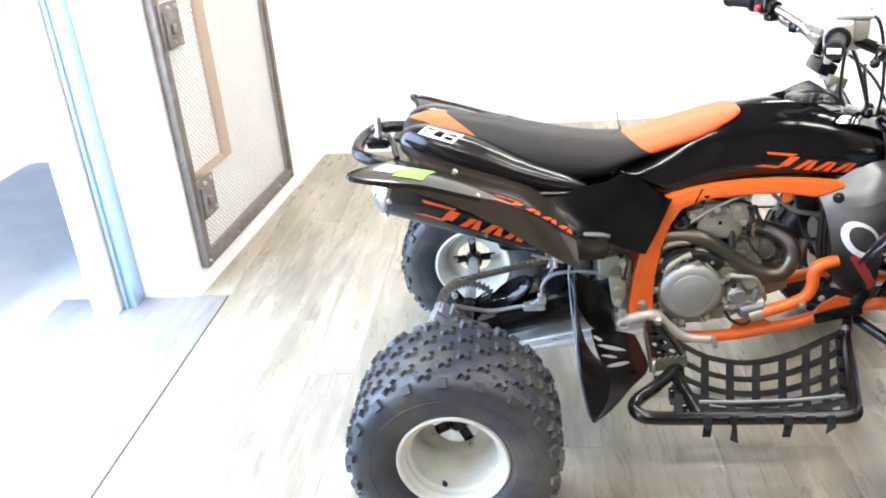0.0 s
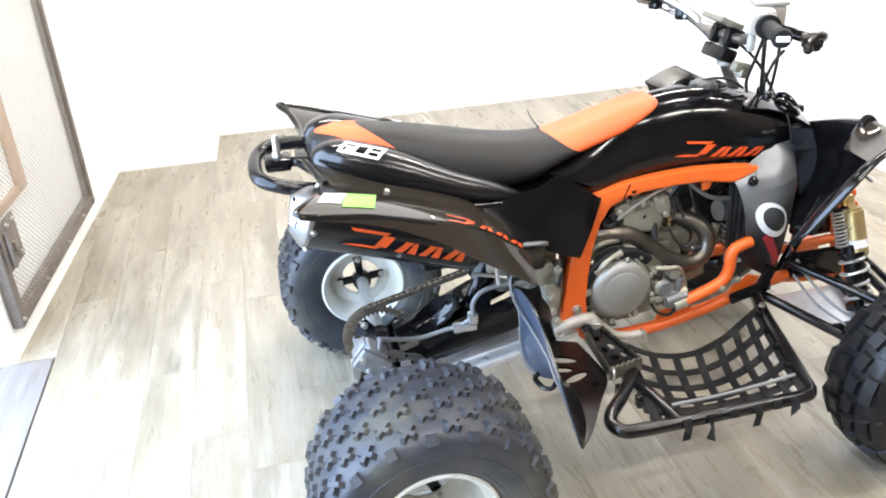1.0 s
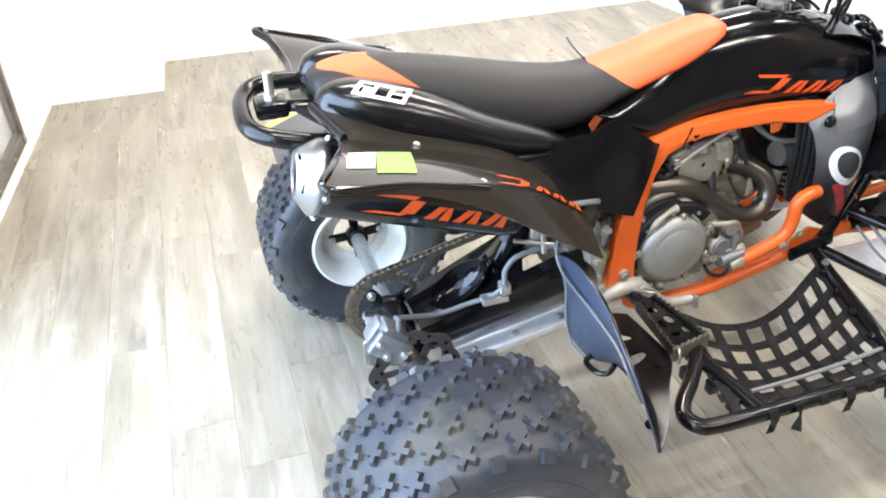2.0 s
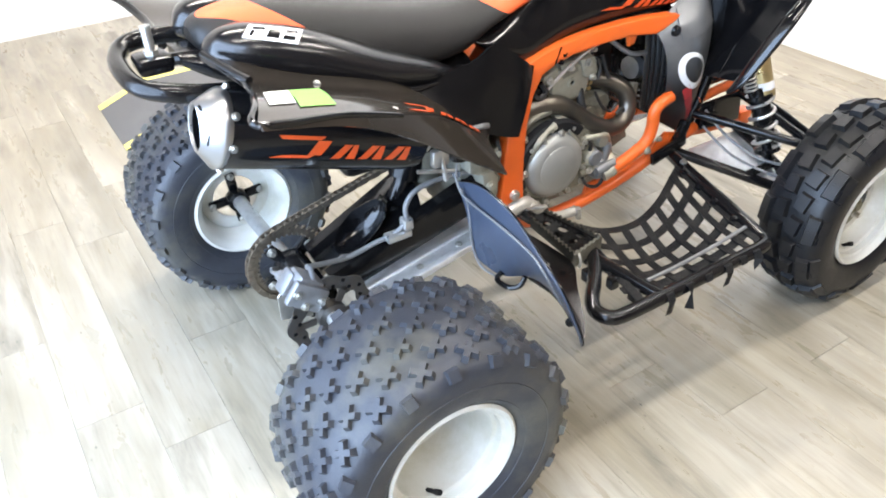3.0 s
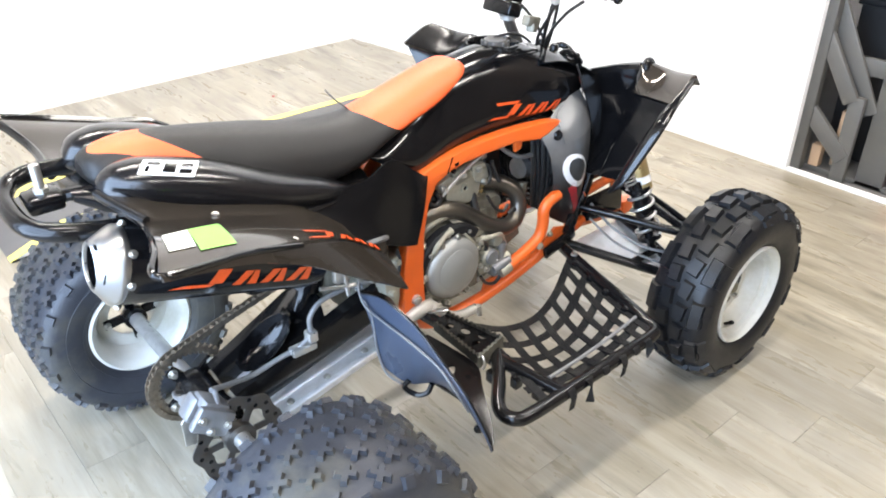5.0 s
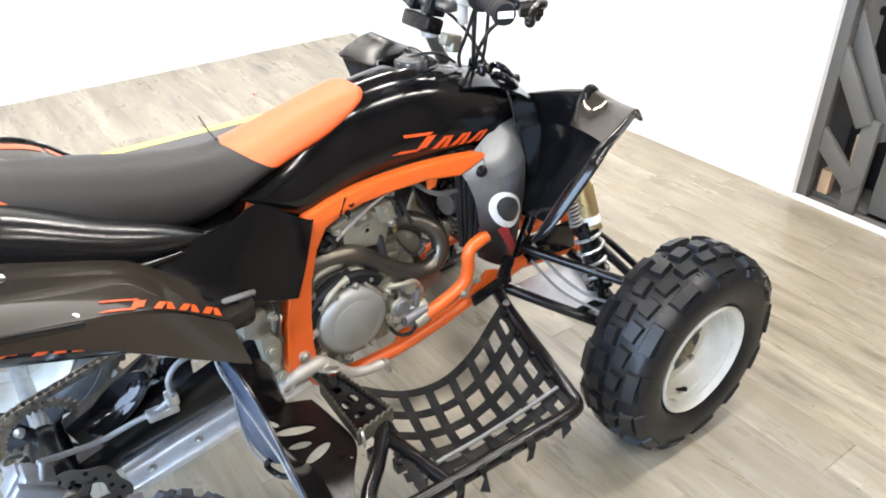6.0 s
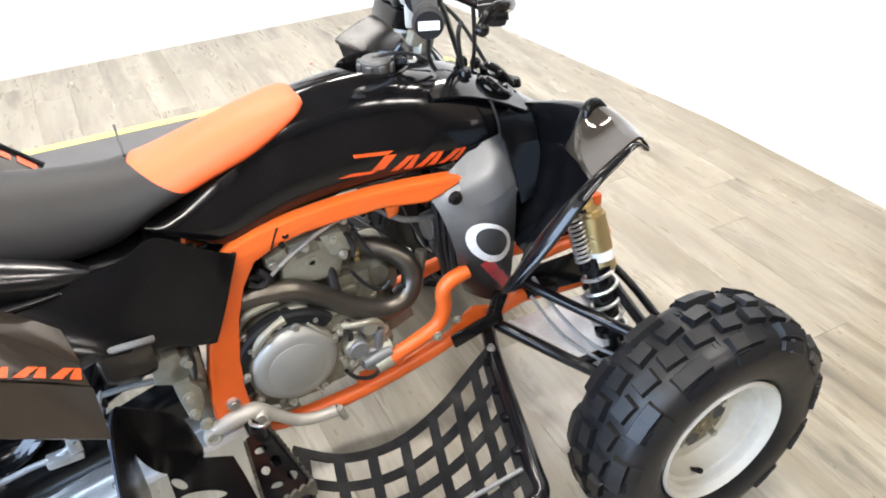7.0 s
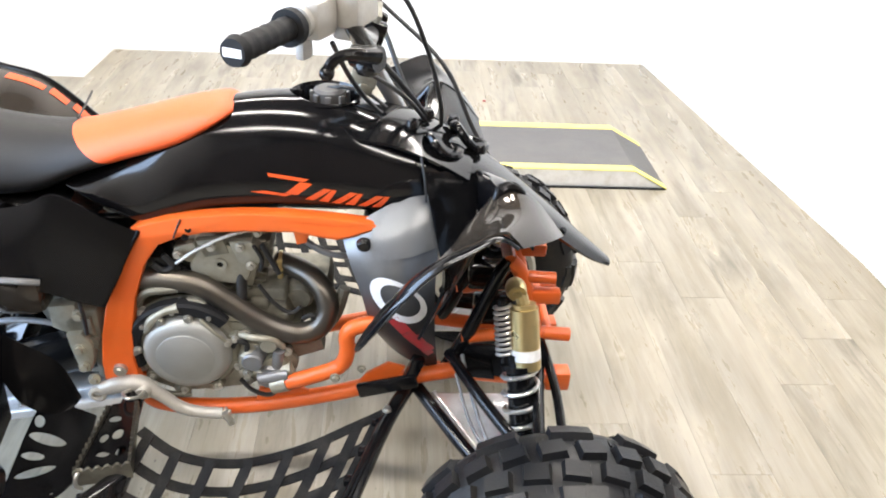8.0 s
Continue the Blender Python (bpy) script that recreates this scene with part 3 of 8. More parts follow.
tagged(part("threshold_strip", bm, M_WALL), "white threshold strip along the floor edge", "trim", kind="structure")
bm = bmesh.new()
box(bm, (2.648, -1.5, -0.05), (4.6, 0.9, -0.002))
tagged(part("store_floor", bm, M_STORE, smooth=False), "bare concrete store floor", "floor", kind="structure")

# small red scrap on the boards
bm = bmesh.new()
bmesh.ops.create_icosphere(bm, subdivisions=1, radius=0.006, matrix=Matrix.Translation((1.427, 2.29, 0.0035)) @ Matrix.Diagonal((1.6, 1, 0.6, 1)))
tagged(part("plastic_scrap", bm, M_RED), "tiny red plastic scrap lying on the boards", "scrap")

# ceiling lights
def ceiling_light(x, y, power):
    t = empty("ceiling_light", pose(x, y, 2.9), "white twin tube ceiling light", "ceiling light", "ceiling lights")
    bm = bmesh.new()
    box(bm, (-0.65, -0.09, -0.045), (0.65, 0.09, -0.002), 0.006)
    part("housing", bm, M_CEIL, t)
    for s in (-1, 1):
        bm = bmesh.new()
        rod(bm, (-0.60, s * 0.045, -0.065), (0.60, s * 0.045, -0.065), 0.013, 12)
        part("tube", bm, M_TUBE, t, "glowing fluorescent tube")
        for x0 in (-0.635, 0.60):
            bm = bmesh.new()
            box(bm, (x0, s * 0.045 - 0.014, -0.085), (x0 + 0.035, s * 0.045 + 0.014, -0.04), 0.003)
            part("tube_holder", bm, M_CEIL, t)
    return area_lamp("ceiling_lamp", pose(x, y, 2.80), 1.2, 0.16, power, LAMP_TINT)


for x, y in LAMPS:
    ceiling_light(x, y, LAMP_POWER[y])

# floor: slab and single boards, 12 to the row
slab = bmesh.new()
prism(slab, [(-1.0, -4.5), (2.66, -4.5), (2.66, -0.95), (2.617, -0.95), (2.617, 0.06), (2.60, 0.9), (2.40, 2.95), (-1.14, 2.95), (-1.14, 0.698), (-1.0, 0.698)], -0.12, -0.004)
floor = tagged(part("floor", slab, M_SLAB, smooth=False), "oak-look vinyl plank floor with grey streaks", "floor", kind="structure")
PW, PL = 0.1524, 0.9144


def plank_mesh(w, length):
    bm = bmesh.new()
    g, c = 0.0001, 0.0002
    lo, hi = (g, g), (w - g, length - g)
    base = [bm.verts.new((x, y, -0.004)) for x, y in ((lo[0], lo[1]), (hi[0], lo[1]), (hi[0], hi[1]), (lo[0], hi[1]))]
    mid = [bm.verts.new((x, y, -0.0009)) for x, y in ((lo[0], lo[1]), (hi[0], lo[1]), (hi[0], hi[1]), (lo[0], hi[1]))]
    top = [bm.verts.new((x, y, 0.0)) for x, y in ((lo[0] + c, lo[1] + c), (hi[0] - c, lo[1] + c), (hi[0] - c, hi[1] - c), (lo[0] + c, hi[1] - c))]
    bm.faces.new(top)
    for a, b in ((base, mid), (mid, top)):
        for i in range(4):
            bm.faces.new((a[i], a[(i + 1) % 4], b[(i + 1) % 4], b[i]))
    return mesh_of(bm, "plank", M_PLANK, False)


spare = bmesh.new()
rnd = random.Random(5)
cut_boards = {}
x = -1.0 - PW
while x < 2.60:
    w = min(PW, 2.615 - x)
    low, high = (-4.5, 2.95) if x > -1.01 else (0.699, 2.95)
    y = low - rnd.choice((0.1, 0.3, 0.5, 0.7, 0.85)) if x > -1.01 else low
    while y < high - 0.02:
        y0, y1 = max(y, low), min(y + PL, high)
        if y > -2.0:
            key = (round(w, 4), round(y1 - y0, 3))
            if key not in cut_boards:
                cut_boards[key] = plank_mesh(*key)
            ob = new("plank", cut_boards[key])
            ob.parent = floor
            ob.location = (x, y0, 0)
        else:
            box(spare, (x + 0.0006, y0 + 0.0006, -0.004), (x + w - 0.0006, y1 - 0.0006, 0.0))
        y += PL
    x += PW
tagged(part("planks_behind", spare, M_PLANK, floor, smooth=False), kind="stuff")

# ---- the quad bike: helpers of its own ----
from mathutils.bvhtree import BVHTree

YC = 0.03          # middle plane of the machine
quad = empty("quad_bike", pose(0.6, YC, 0), "black and orange sport quad bike parked on the plank floor", "quad bike")
HOME = pose(-0.6, -YC + 0.01, 0)


def qpart(name, bm, material, parent=None, label="", sharp=35):
    """A part of the quad, drawn in the room's coordinates."""
    ob = new(name, mesh_of(bm, name, material, True, sharp))
    ob.parent = parent or quad
    if parent is None:
        ob.matrix_local = HOME
    return tagged(ob, label)


def qpieces(name, bm, material, parent=None, label="", sharp=35):
    """Every loose piece of bm as a part of its own; pieces that touch stay together."""
    bm.verts.ensure_lookup_table()
    seen, islands = set(), []
    for v in bm.verts:
        if v in seen:
            continue
        stack, isl = [v], []
        seen.add(v)
        while stack:
            u = stack.pop()
            isl.append(u)
            for e in u.link_edges:
                o = e.other_vert(u)
                if o not in seen:
                    seen.add(o)
                    stack.append(o)
        lo = Vector([min(u.co[i] for u in isl) for i in range(3)])
        hi = Vector([max(u.co[i] for u in isl) for i in range(3)])
        islands.append([set(isl), lo, hi])
    k = 0
    while k < len(islands):
        for j in range(k + 1, len(islands)):
            a, b = islands[k], islands[j]
            if all(a[1][i] - 0.0005 < b[2][i] and b[1][i] - 0.0005 < a[2][i] for i in range(3)):
                a[0] |= b[0]
                a[1] = Vector([min(a[1][i], b[1][i]) for i in range(3)])
                a[2] = Vector([max(a[2][i], b[2][i]) for i in range(3)])
                del islands[j]
                k -= 1
                break
        k += 1
    bm.verts.index_update()
    for verts, _, _ in islands:
        keep = {v.index for v in verts}
        b2 = bm.copy()
        bmesh.ops.delete(b2, geom=[v for v in b2.verts if v.index not in keep], context="VERTS")
        qpart(name, b2, material, parent, label, sharp)
    bm.free()


def mirrored(bm):
    b2 = bm.copy()
    for v in b2.verts:
        v.co.y = 2 * YC - v.co.y
    bmesh.ops.reverse_faces(b2, faces=b2.faces)
    return b2


def spline5(points, steps):
    """Catmull-Rom for tuples of any length."""
    p = [np.array(q, float) for q in points]
    n, out = len(p), []
    for i in range(n - 1):
        a, b, c, d = p[max(i - 1, 0)], p[i], p[i + 1], p[min(i + 2, n - 1)]
        for k in range(steps):
            t = k / steps
            out.append(tuple(0.5 * ((2 * b) + (c - a) * t + (2 * a - 5 * b + 4 * c - d) * t * t + (3 * b - a - 3 * c + d) * t ** 3)))
    out.append(tuple(p[-1]))
    return out


def body(bm, sections, seg=44, steps=6, power=2.6, top=None):
    """As loft, with a softer crown: sections of (x, z_low, z_top, half_width_low, half_width_top)."""
    rings = []
    for x, z0, z1, w0, w1 in spline5(sections, steps):
        zc, h = (z0 + z1) / 2, max((z1 - z0) / 2, 0.002)
        ring = []
        for k in range(seg):
            u = 2 * math.pi * k / seg
            c, s = math.cos(u), math.sin(u)
            zz = math.copysign(abs(s) ** (2 / power), s)
            w = w0 + (w1 - w0) * (zz + 1) / 2
            ring.append(Vector((x, YC + w * math.copysign(abs(c) ** (2 / power), c), zc + h * zz)))
        rings.append(ring)
    skin(bm, rings)
    return bm


def cut(bm, f):
    """Splits the faces of bm along f(co) = 0 and returns the faces where f > 0 as a bmesh of their own, taken out of bm."""
    val = {v: f(v.co) for v in bm.verts}
    fresh = []
    for e in list(bm.edges):
        a, b = e.verts
        fa, fb = val[a], val[b]
        if (fa > 0) != (fb > 0) and abs(fa - fb) > 1e-12:
            _, nv = bmesh.utils.edge_split(e, a, fa / (fa - fb))
            fresh.append(nv)
    for nv in fresh:
        val[nv] = 0.0
    bmesh.ops.connect_verts(bm, verts=fresh)
    inside = [fc for fc in bm.faces if sum(val.get(v, f(v.co)) for v in fc.verts) > 0]
    out = bm.copy()
    bm.faces.index_update()
    idx = {fc.index for fc in inside}
    out.faces.ensure_lookup_table()
    bmesh.ops.delete(out, geom=[fc for fc in out.faces if fc.index not in idx], context="FACES")
    bmesh.ops.delete(bm, geom=inside, context="FACES")
    return out


def decal(bm, tree, outline, way=(0, 1, 0), off=0.0012, start=-0.9, n=8):
    """A thin sticker laid on a surface: a four-cornered (x, z) outline, projected sideways, finely divided."""
    way = Vector(way)
    a, b, c, d = (Vector((x, 0, z)) for x, z in outline)
    grid = []
    for i in range(n + 1):
        row = []
        for j in range(n + 1):
            s, t = i / n, j / n
            p = (a * (1 - s) + b * s) * (1 - t) + (d * (1 - s) + c * s) * t
            hit, nrm, _, _ = tree.ray_cast(Vector((p.x, start, p.z)), way)
            if hit is None:
                row.append(None)
                continue
            if nrm.y > 0:
                nrm = -nrm
            row.append(bm.verts.new(hit + nrm * off))
        grid.append(row)
    for i in range(n):
        for j in range(n):
            q = (grid[i][j], grid[i + 1][j], grid[i + 1][j + 1], grid[i][j + 1])
            if None not in q:
                bm.faces.new(q)
    return bm


def mark_shapes():
    """Plain slanted shapes that stand in for a maker's mark: two tailed bars and a stroke, then three chevrons; corners of (along, up)."""
    out = [((0.0, 0.0), (0.27, 0.0), (0.30, 0.15), (0.09, 0.15)), ((0.05, 0.84), (0.31, 0.84), (0.34, 1.0), (0.02, 1.0)), ((0.25, 0.16), (0.345, 0.16), (0.385, 0.82), (0.29, 0.82))]
    for a in (0.42, 0.62, 0.82):
        out.append(((a, 0.0), (a + 0.065, 0.0), (a + 0.125, 0.68), (a + 0.065, 0.68)))
        out.append(((a + 0.105, 0.0), (a + 0.175, 0.0), (a + 0.165, 0.68), (a + 0.13, 0.68)))
    return out


def slant_marks(name, label, thing, tree, x0, z0, x1, z1, h, lean, **kw):
    for corners in mark_shapes():
        qpart(name, decal(bmesh.new(), tree, [(x0 + (x1 - x0) * a + lean * b * h, z0 + (z1 - z0) * a + h * b) for a, b in corners], **kw), M_DECAL, thing, label)


def tree_of(ob):
    me = ob.data
    return BVHTree.FromPolygons([v.co.copy() for v in me.vertices], [tuple(p.vertices) for p in me.polygons])


# ---- wheels ----
def x_knob(bm, m, size, w, h):
    """A four-lobed tread knob."""
    s, k = size, w
    out = [(k, 0), (s, s - k), (s - k, s), (0, k), (k - s, s), (-s, s - k), (-k, 0), (-s, k - s), (k - s, -s), (0, -k), (s - k, -s), (s, k - s)]
    low = [bm.verts.new(m @ Vector((x, y, -0.004))) for x, y in out]
    top = [bm.verts.new(m @ Vector((x * 0.80, y * 0.80, h))) for x, y in out]
    n = len(out)
    for i in range(n):
        j = (i + 1) % n
        bm.faces.new((low[i], low[j], top[j], top[i]))
    bm.faces.new(top)


def block_knob(bm, m, a, b, h, taper=0.85):
    low = [bm.verts.new(m @ Vector((x * a, y * b, -0.005))) for x, y in ((-1, -1), (1, -1), (1, 1), (-1, 1))]
    top = [bm.verts.new(m @ Vector((x * a * taper, y * b * taper, h))) for x, y in ((-1, -1), (1, -1), (1, 1), (-1, 1))]
    for i in range(4):
        j = (i + 1) % 4
        bm.faces.new((low[i], low[j], top[j], top[i]))
    bm.faces.new(top)


def tread_frame(ang, r, y, tilt=0.0, spin=0.0):
    """Local x round the tyre, y across it, z outward."""
    return Matrix.Rotation(-ang, 4, "Y") @ Matrix.Translation((0, y, 0)) @ Matrix.Rotation(math.pi / 2, 4, "Y") @ Matrix.Translation((0, 0, r)) \
        @ Matrix.Rotation(-tilt, 4, "X") @ Matrix.Rotation(spin, 4, "Z")


def rear_tyre(bm):
    prof = [(0.118, -0.090), (0.1285, -0.104), (0.136, -0.113), (0.150, -0.121), (0.175, -0.1275), (0.203, -0.1285), (0.222, -0.125), (0.233, -0.114),
            (0.2395, -0.096), (0.2408, -0.05), (0.2411, 0.0)]
    prof = prof + [(r, -y) for r, y in prof[-2::-1]]
    lathe(bm, prof, 72)
    for r in (0.145, 0.186):     # raised rings on both walls
        for s in (-1, 1):
            y = 0.1175 if r < 0.15 else 0.1275
            lathe(bm, [(r - 0.003, s * (y - 0.003)), (r, s * (y + 0.0015)), (r + 0.003, s * (y - 0.003))], 72)
    n = 36
    for i in range(n):
        a = 2 * math.pi * i / n
        for y in ((-0.066, 0.0, 0.066) if i % 2 else (-0.098, -0.033, 0.033, 0.098)):
            e = abs(y)
            r = 0.2411 - (0.0008 if e > 0.06 else 0) - (0.0012 if e > 0.09 else 0)
            x_knob(bm, tread_frame(a, r, y, math.copysign(max(0, (e - 0.06)) * 5, y)), 0.0195, 0.0088, 0.0088)
        s = 1 if i % 2 else -1
        for s in (-1, 1):
            if i % 2:
                block_knob(bm, tread_frame(a, 0.228, s * 0.1215, s * 0.95), 0.0115, 0.0115, 0.007)
    return bm


def front_tyre(bm):
    prof = [(0.130, -0.056), (0.1425, -0.070), (0.150, -0.079), (0.170, -0.087), (0.195, -0.0885), (0.215, -0.085), (0.231, -0.076), (0.240, -0.06),
            (0.2445, -0.03), (0.2455, 0.0)]
    prof = prof + [(r, -y) for r, y in prof[-2::-1]]
    lathe(bm, prof, 72)
    n = 26
    for i in range(n):
        a = 2 * math.pi * i / n
        h = 0.012
        for s in (-1, 1):
            block_knob(bm, tread_frame(a + (0.06 if s > 0 else -0.06), 0.2445, s * 0.021, s * 0.1, 0.12 * s), 0.0230, 0.0168, h, 0.82)
            block_knob(bm, tread_frame(a + (0.10 if i % 2 else -0.02), 0.2375, s * 0.060, s * 0.42), 0.0218, 0.0160, h, 0.82)
            block_knob(bm, tread_frame(a + (0.10 if i % 2 else -0.02), 0.222, s * 0.0785, s * 1.05), 0.0200, 0.0135 if i % 2 else 0.009, 0.008, 0.85)
            for k in (-1, 1):     # thin sipes stand as low ribs between the blocks
                block_knob(bm, tread_frame(a + 0.12 + 0.02 * k, 0.2385, s * 0.05, s * 0.35), 0.002, 0.012, 0.004, 0.8)
    return bm


def wheel_mesh_rear(s):
    """Rim, tyre, hub and valve round the origin; s: the side that looks outward (-1 right)."""
    rim = bmesh.new()
    prof = [(0.1225, -0.112), (0.1295, -0.108), (0.1265, -0.099), (0.112, -0.088), (0.104, -0.06), (0.101, -0.02), (0.103, 0.04), (0.112, 0.088), (0.1265, 0.099),
            (0.1295, 0.108), (0.1245, 0.112), (0.1190, 0.109), (0.1145, 0.098), (0.1080, 0.094), (0.1072, 0.080), (0.1000, 0.076), (0.0985, 0.04), (0.096, -0.018), (0.090, -0.03), (0.076, -0.034), (0.060, -0.034),
            (0.058, -0.038), (0.060, -0.042), (0.076, -0.042), (0.092, -0.040), (0.098, -0.06), (0.105, -0.09), (0.112, -0.1)]
    lathe(rim, [(r, y * s) for r, y in prof], 64, closed=True)
    tyre = rear_tyre(bmesh.new())
    hub = bmesh.new()
    lathe(hub, [(0.0, -0.075 * s), (0.028, -0.075 * s), (0.030, -0.06 * s), (0.030, -0.046 * s), (0.020, -0.030 * s), (0.012, -0.024 * s), (0.0, -0.024 * s)], 24)
    for k in range(4):
        a = math.pi / 4 + k * math.pi / 2
        m = Matrix.Rotation(a, 4, "Y")
        box(hub, (0.012, min(-0.05 * s, -0.04 * s), -0.0125), (0.073, max(-0.05 * s, -0.04 * s), 0.0125), 0.003, m)
    nuts = bmesh.new()
    for k in range(4):
        a = math.pi / 4 + k * math.pi / 2
        for side, y in ((1, -0.034), (-1, -0.05)):
            bolt(nuts, Vector((0.066 * math.cos(a), y * s, 0.066 * math.sin(a))), (0, s * side, 0), 0.0065, 0.009)
    valve = bmesh.new()
    rod(valve, (0.0, 0.062 * s, -0.099), (0.0, 0.085 * s, -0.083), 0.0045, 10)
    rod(valve, (0.0, 0.083 * s, -0.0845), (0.0, 0.094 * s, -0.076), 0.006, 10)
    return rim, tyre, hub, nuts, valve


def wheel_mesh_front(s):
    rim = bmesh.new()
    prof = [(0.136, -0.079), (0.1435, -0.075), (0.140, -0.067), (0.126, -0.06), (0.117, -0.03), (0.117, 0.03), (0.126, 0.06), (0.140, 0.067), (0.1435, 0.075), (0.139, 0.080),
            (0.1330, 0.076), (0.128, 0.066), (0.1215, 0.063), (0.1205, 0.050), (0.1140, 0.046), (0.1115, 0.02), (0.102, 0.006), (0.086, 0.004), (0.074, 0.008), (0.030, 0.008), (0.030, 0.002), (0.074, 0.002), (0.1, -0.002),
            (0.112, -0.03), (0.116, -0.06), (0.124, -0.072)]
    lathe(rim, [(r * 0.975, y * s) for r, y in prof], 64, closed=True)
    tyre = front_tyre(bmesh.new())
    hub = bmesh.new()
    lathe(hub, [(0.0, 0.034 * s), (0.012, 0.034 * s), (0.015, 0.028 * s), (0.022, 0.026 * s), (0.026, 0.012 * s), (0.052, 0.0105 * s), (0.070, 0.0095 * s), (0.071, 0.006 * s)], 32)
    lathe(hub, [(0.0, -0.07 * s), (0.045, -0.07 * s), (0.05, -0.03 * s), (0.05, 0.0)], 24)
    nuts = bmesh.new()
    for k in range(4):
        a = 0.5 + k * math.pi / 2
        bolt(nuts, Vector((0.055 * math.cos(a), 0.010 * s, 0.055 * math.sin(a))), (0, s, 0), 0.0075, 0.014)
    dark = bmesh.new()
    for k in range(4):
        a = 0.5 + math.pi / 4 + k * math.pi / 2
        lathe(dark, [(0.0, 0.0116 * s), (0.0150, 0.0116 * s), (0.0165, 0.0098 * s)], 14, centre=(0.050 * math.cos(a), 0, 0.050 * math.sin(a)))
    valve = bmesh.new()
    rod(valve, (-0.035, 0.03 * s, -0.108), (-0.033, 0.048 * s, -0.092), 0.0045, 10)
    rod(valve, (-0.033, 0.047 * s, -0.0925), (-0.032, 0.055 * s, -0.088), 0.006, 10)
    return rim, tyre, hub, nuts, valve, dark


def place(ob, x, y, z, roll=0.0, steer=0.0):
    ob.matrix_local = pose(-0.6, -YC, 0) @ pose(x, y, z, 0, 0, steer) @ pose(0, 0, 0, 0, roll, 0)


for s, y in ((-1, -0.475), (1, 0.512)):
    rim, tyre, hub, nuts, valve = wheel_mesh_rear(s)
    w = qpart("rear_wheel", rim, M_RIM, label="white painted dished steel wheel")
    qpart("tyre", tyre, M_RUBBER_DUST_LIT, w, "dusty black knobbly tyre with a painted daylight tint and four-lobed tread knobs", sharp=40)
    qpart("hub", hub, M_STEELBLK, w, "black four-armed axle hub")
    qpieces("wheel_nut", nuts, M_ZINC, w)
    qpart("valve", valve, M_GRIP, w)
    place(w, 0.0, y, 0.2495, 18 if s < 0 else 40)
for s, x, y, st in ((-1, 1.266, -0.449, 0), (1, 1.228, 0.502, 0)):
    rim, tyre, hub, nuts, valve, dark = wheel_mesh_front(s)
    w = qpart("front_wheel", rim, M_RIM, label="white painted steel wheel")
    qpart("tyre", tyre, M_RUBBER, w, "black tyre with square tread blocks", sharp=40)
    qpart("hub", hub, M_HUB, w, "olive cast wheel hub plate")
    qpieces("wheel_nut", nuts, M_ZINC, w)
    qpieces("hub_hole", dark, M_STEELBLK, w)
    qpart("valve", valve, M_GRIP, w)
    place(w, x, y, 0.2565, -10 if s < 0 else 25, st)

# ---- seat ----
seat_bm = bmesh.new()
body(seat_bm, [(-0.135, 0.835, 0.860, 0.03, 0.02), (-0.115, 0.815, 0.876, 0.065, 0.045), (-0.05, 0.785, 0.888, 0.084, 0.056), (0.05, 0.750, 0.876, 0.098, 0.066),
               (0.17, 0.722, 0.852, 0.125, 0.075), (0.29, 0.705, 0.826, 0.125, 0.07), (0.38, 0.712, 0.814, 0.118, 0.065), (0.45, 0.745, 0.816, 0.108, 0.062),
               (0.53, 0.772, 0.836, 0.098, 0.058), (0.62, 0.800, 0.862, 0.09, 0.054), (0.69, 0.840, 0.876, 0.075, 0.046), (0.715, 0.858, 0.872, 0.05, 0.03)],
     seg=56, steps=8, power=2.5)


def front_patch(co):
    """Above a bowl-shaped seam at the seat's front."""
    x = co.x - 0.02 * abs(co.y - YC) / 0.1
    low = 0.774 + 7.0 * max(0.0, 0.505 - x) ** 2 + 0.40 * max(0.0, x - 0.515)
    return min(co.z - low, (x - 0.425) * 0.6)


def rear_patch(co):
    """A swallow-tailed band over the tail."""
    d = abs(co.y - YC)
    lead = -0.022 + 15.0 * d * d
    back = -0.116 + 22.0 * d * d
    return min(lead - co.x, co.x - back, (co.z - 0.80) * 1.2)


patch_f = cut(seat_bm, front_patch)
patch_r = cut(seat_bm, rear_patch)
seat = qpart("seat", seat_bm, M_VINYL, label="black vinyl seat with orange inserts")
qpart("seat_front_insert", patch_f, M_VINYL_O, seat, "orange vinyl insert")
qpart("seat_rear_insert", patch_r, M_VINYL_O, seat, "orange vinyl insert")
bm = bmesh.new()
for s in (-1, 1):
    tube(bm, [(-0.12, YC + s * 0.092, 0.828), (-0.03, YC + s * 0.116, 0.779), (0.08, YC + s * 0.128, 0.742), (0.19, YC + s * 0.136, 0.716), (0.30, YC + s * 0.132, 0.702),
              (0.38, YC + s * 0.124, 0.71)], 0.0035, 8)
qpieces("seat_piping", bm, M_SATIN, seat)
qpart("tie_end", tube(bmesh.new(), [(0.430, 0.050, 0.815), (0.430, 0.095, 0.822), (0.431, 0.134, 0.833)], 0.0022, 6), M_CABLE, seat, "loose end of a black cable tie")

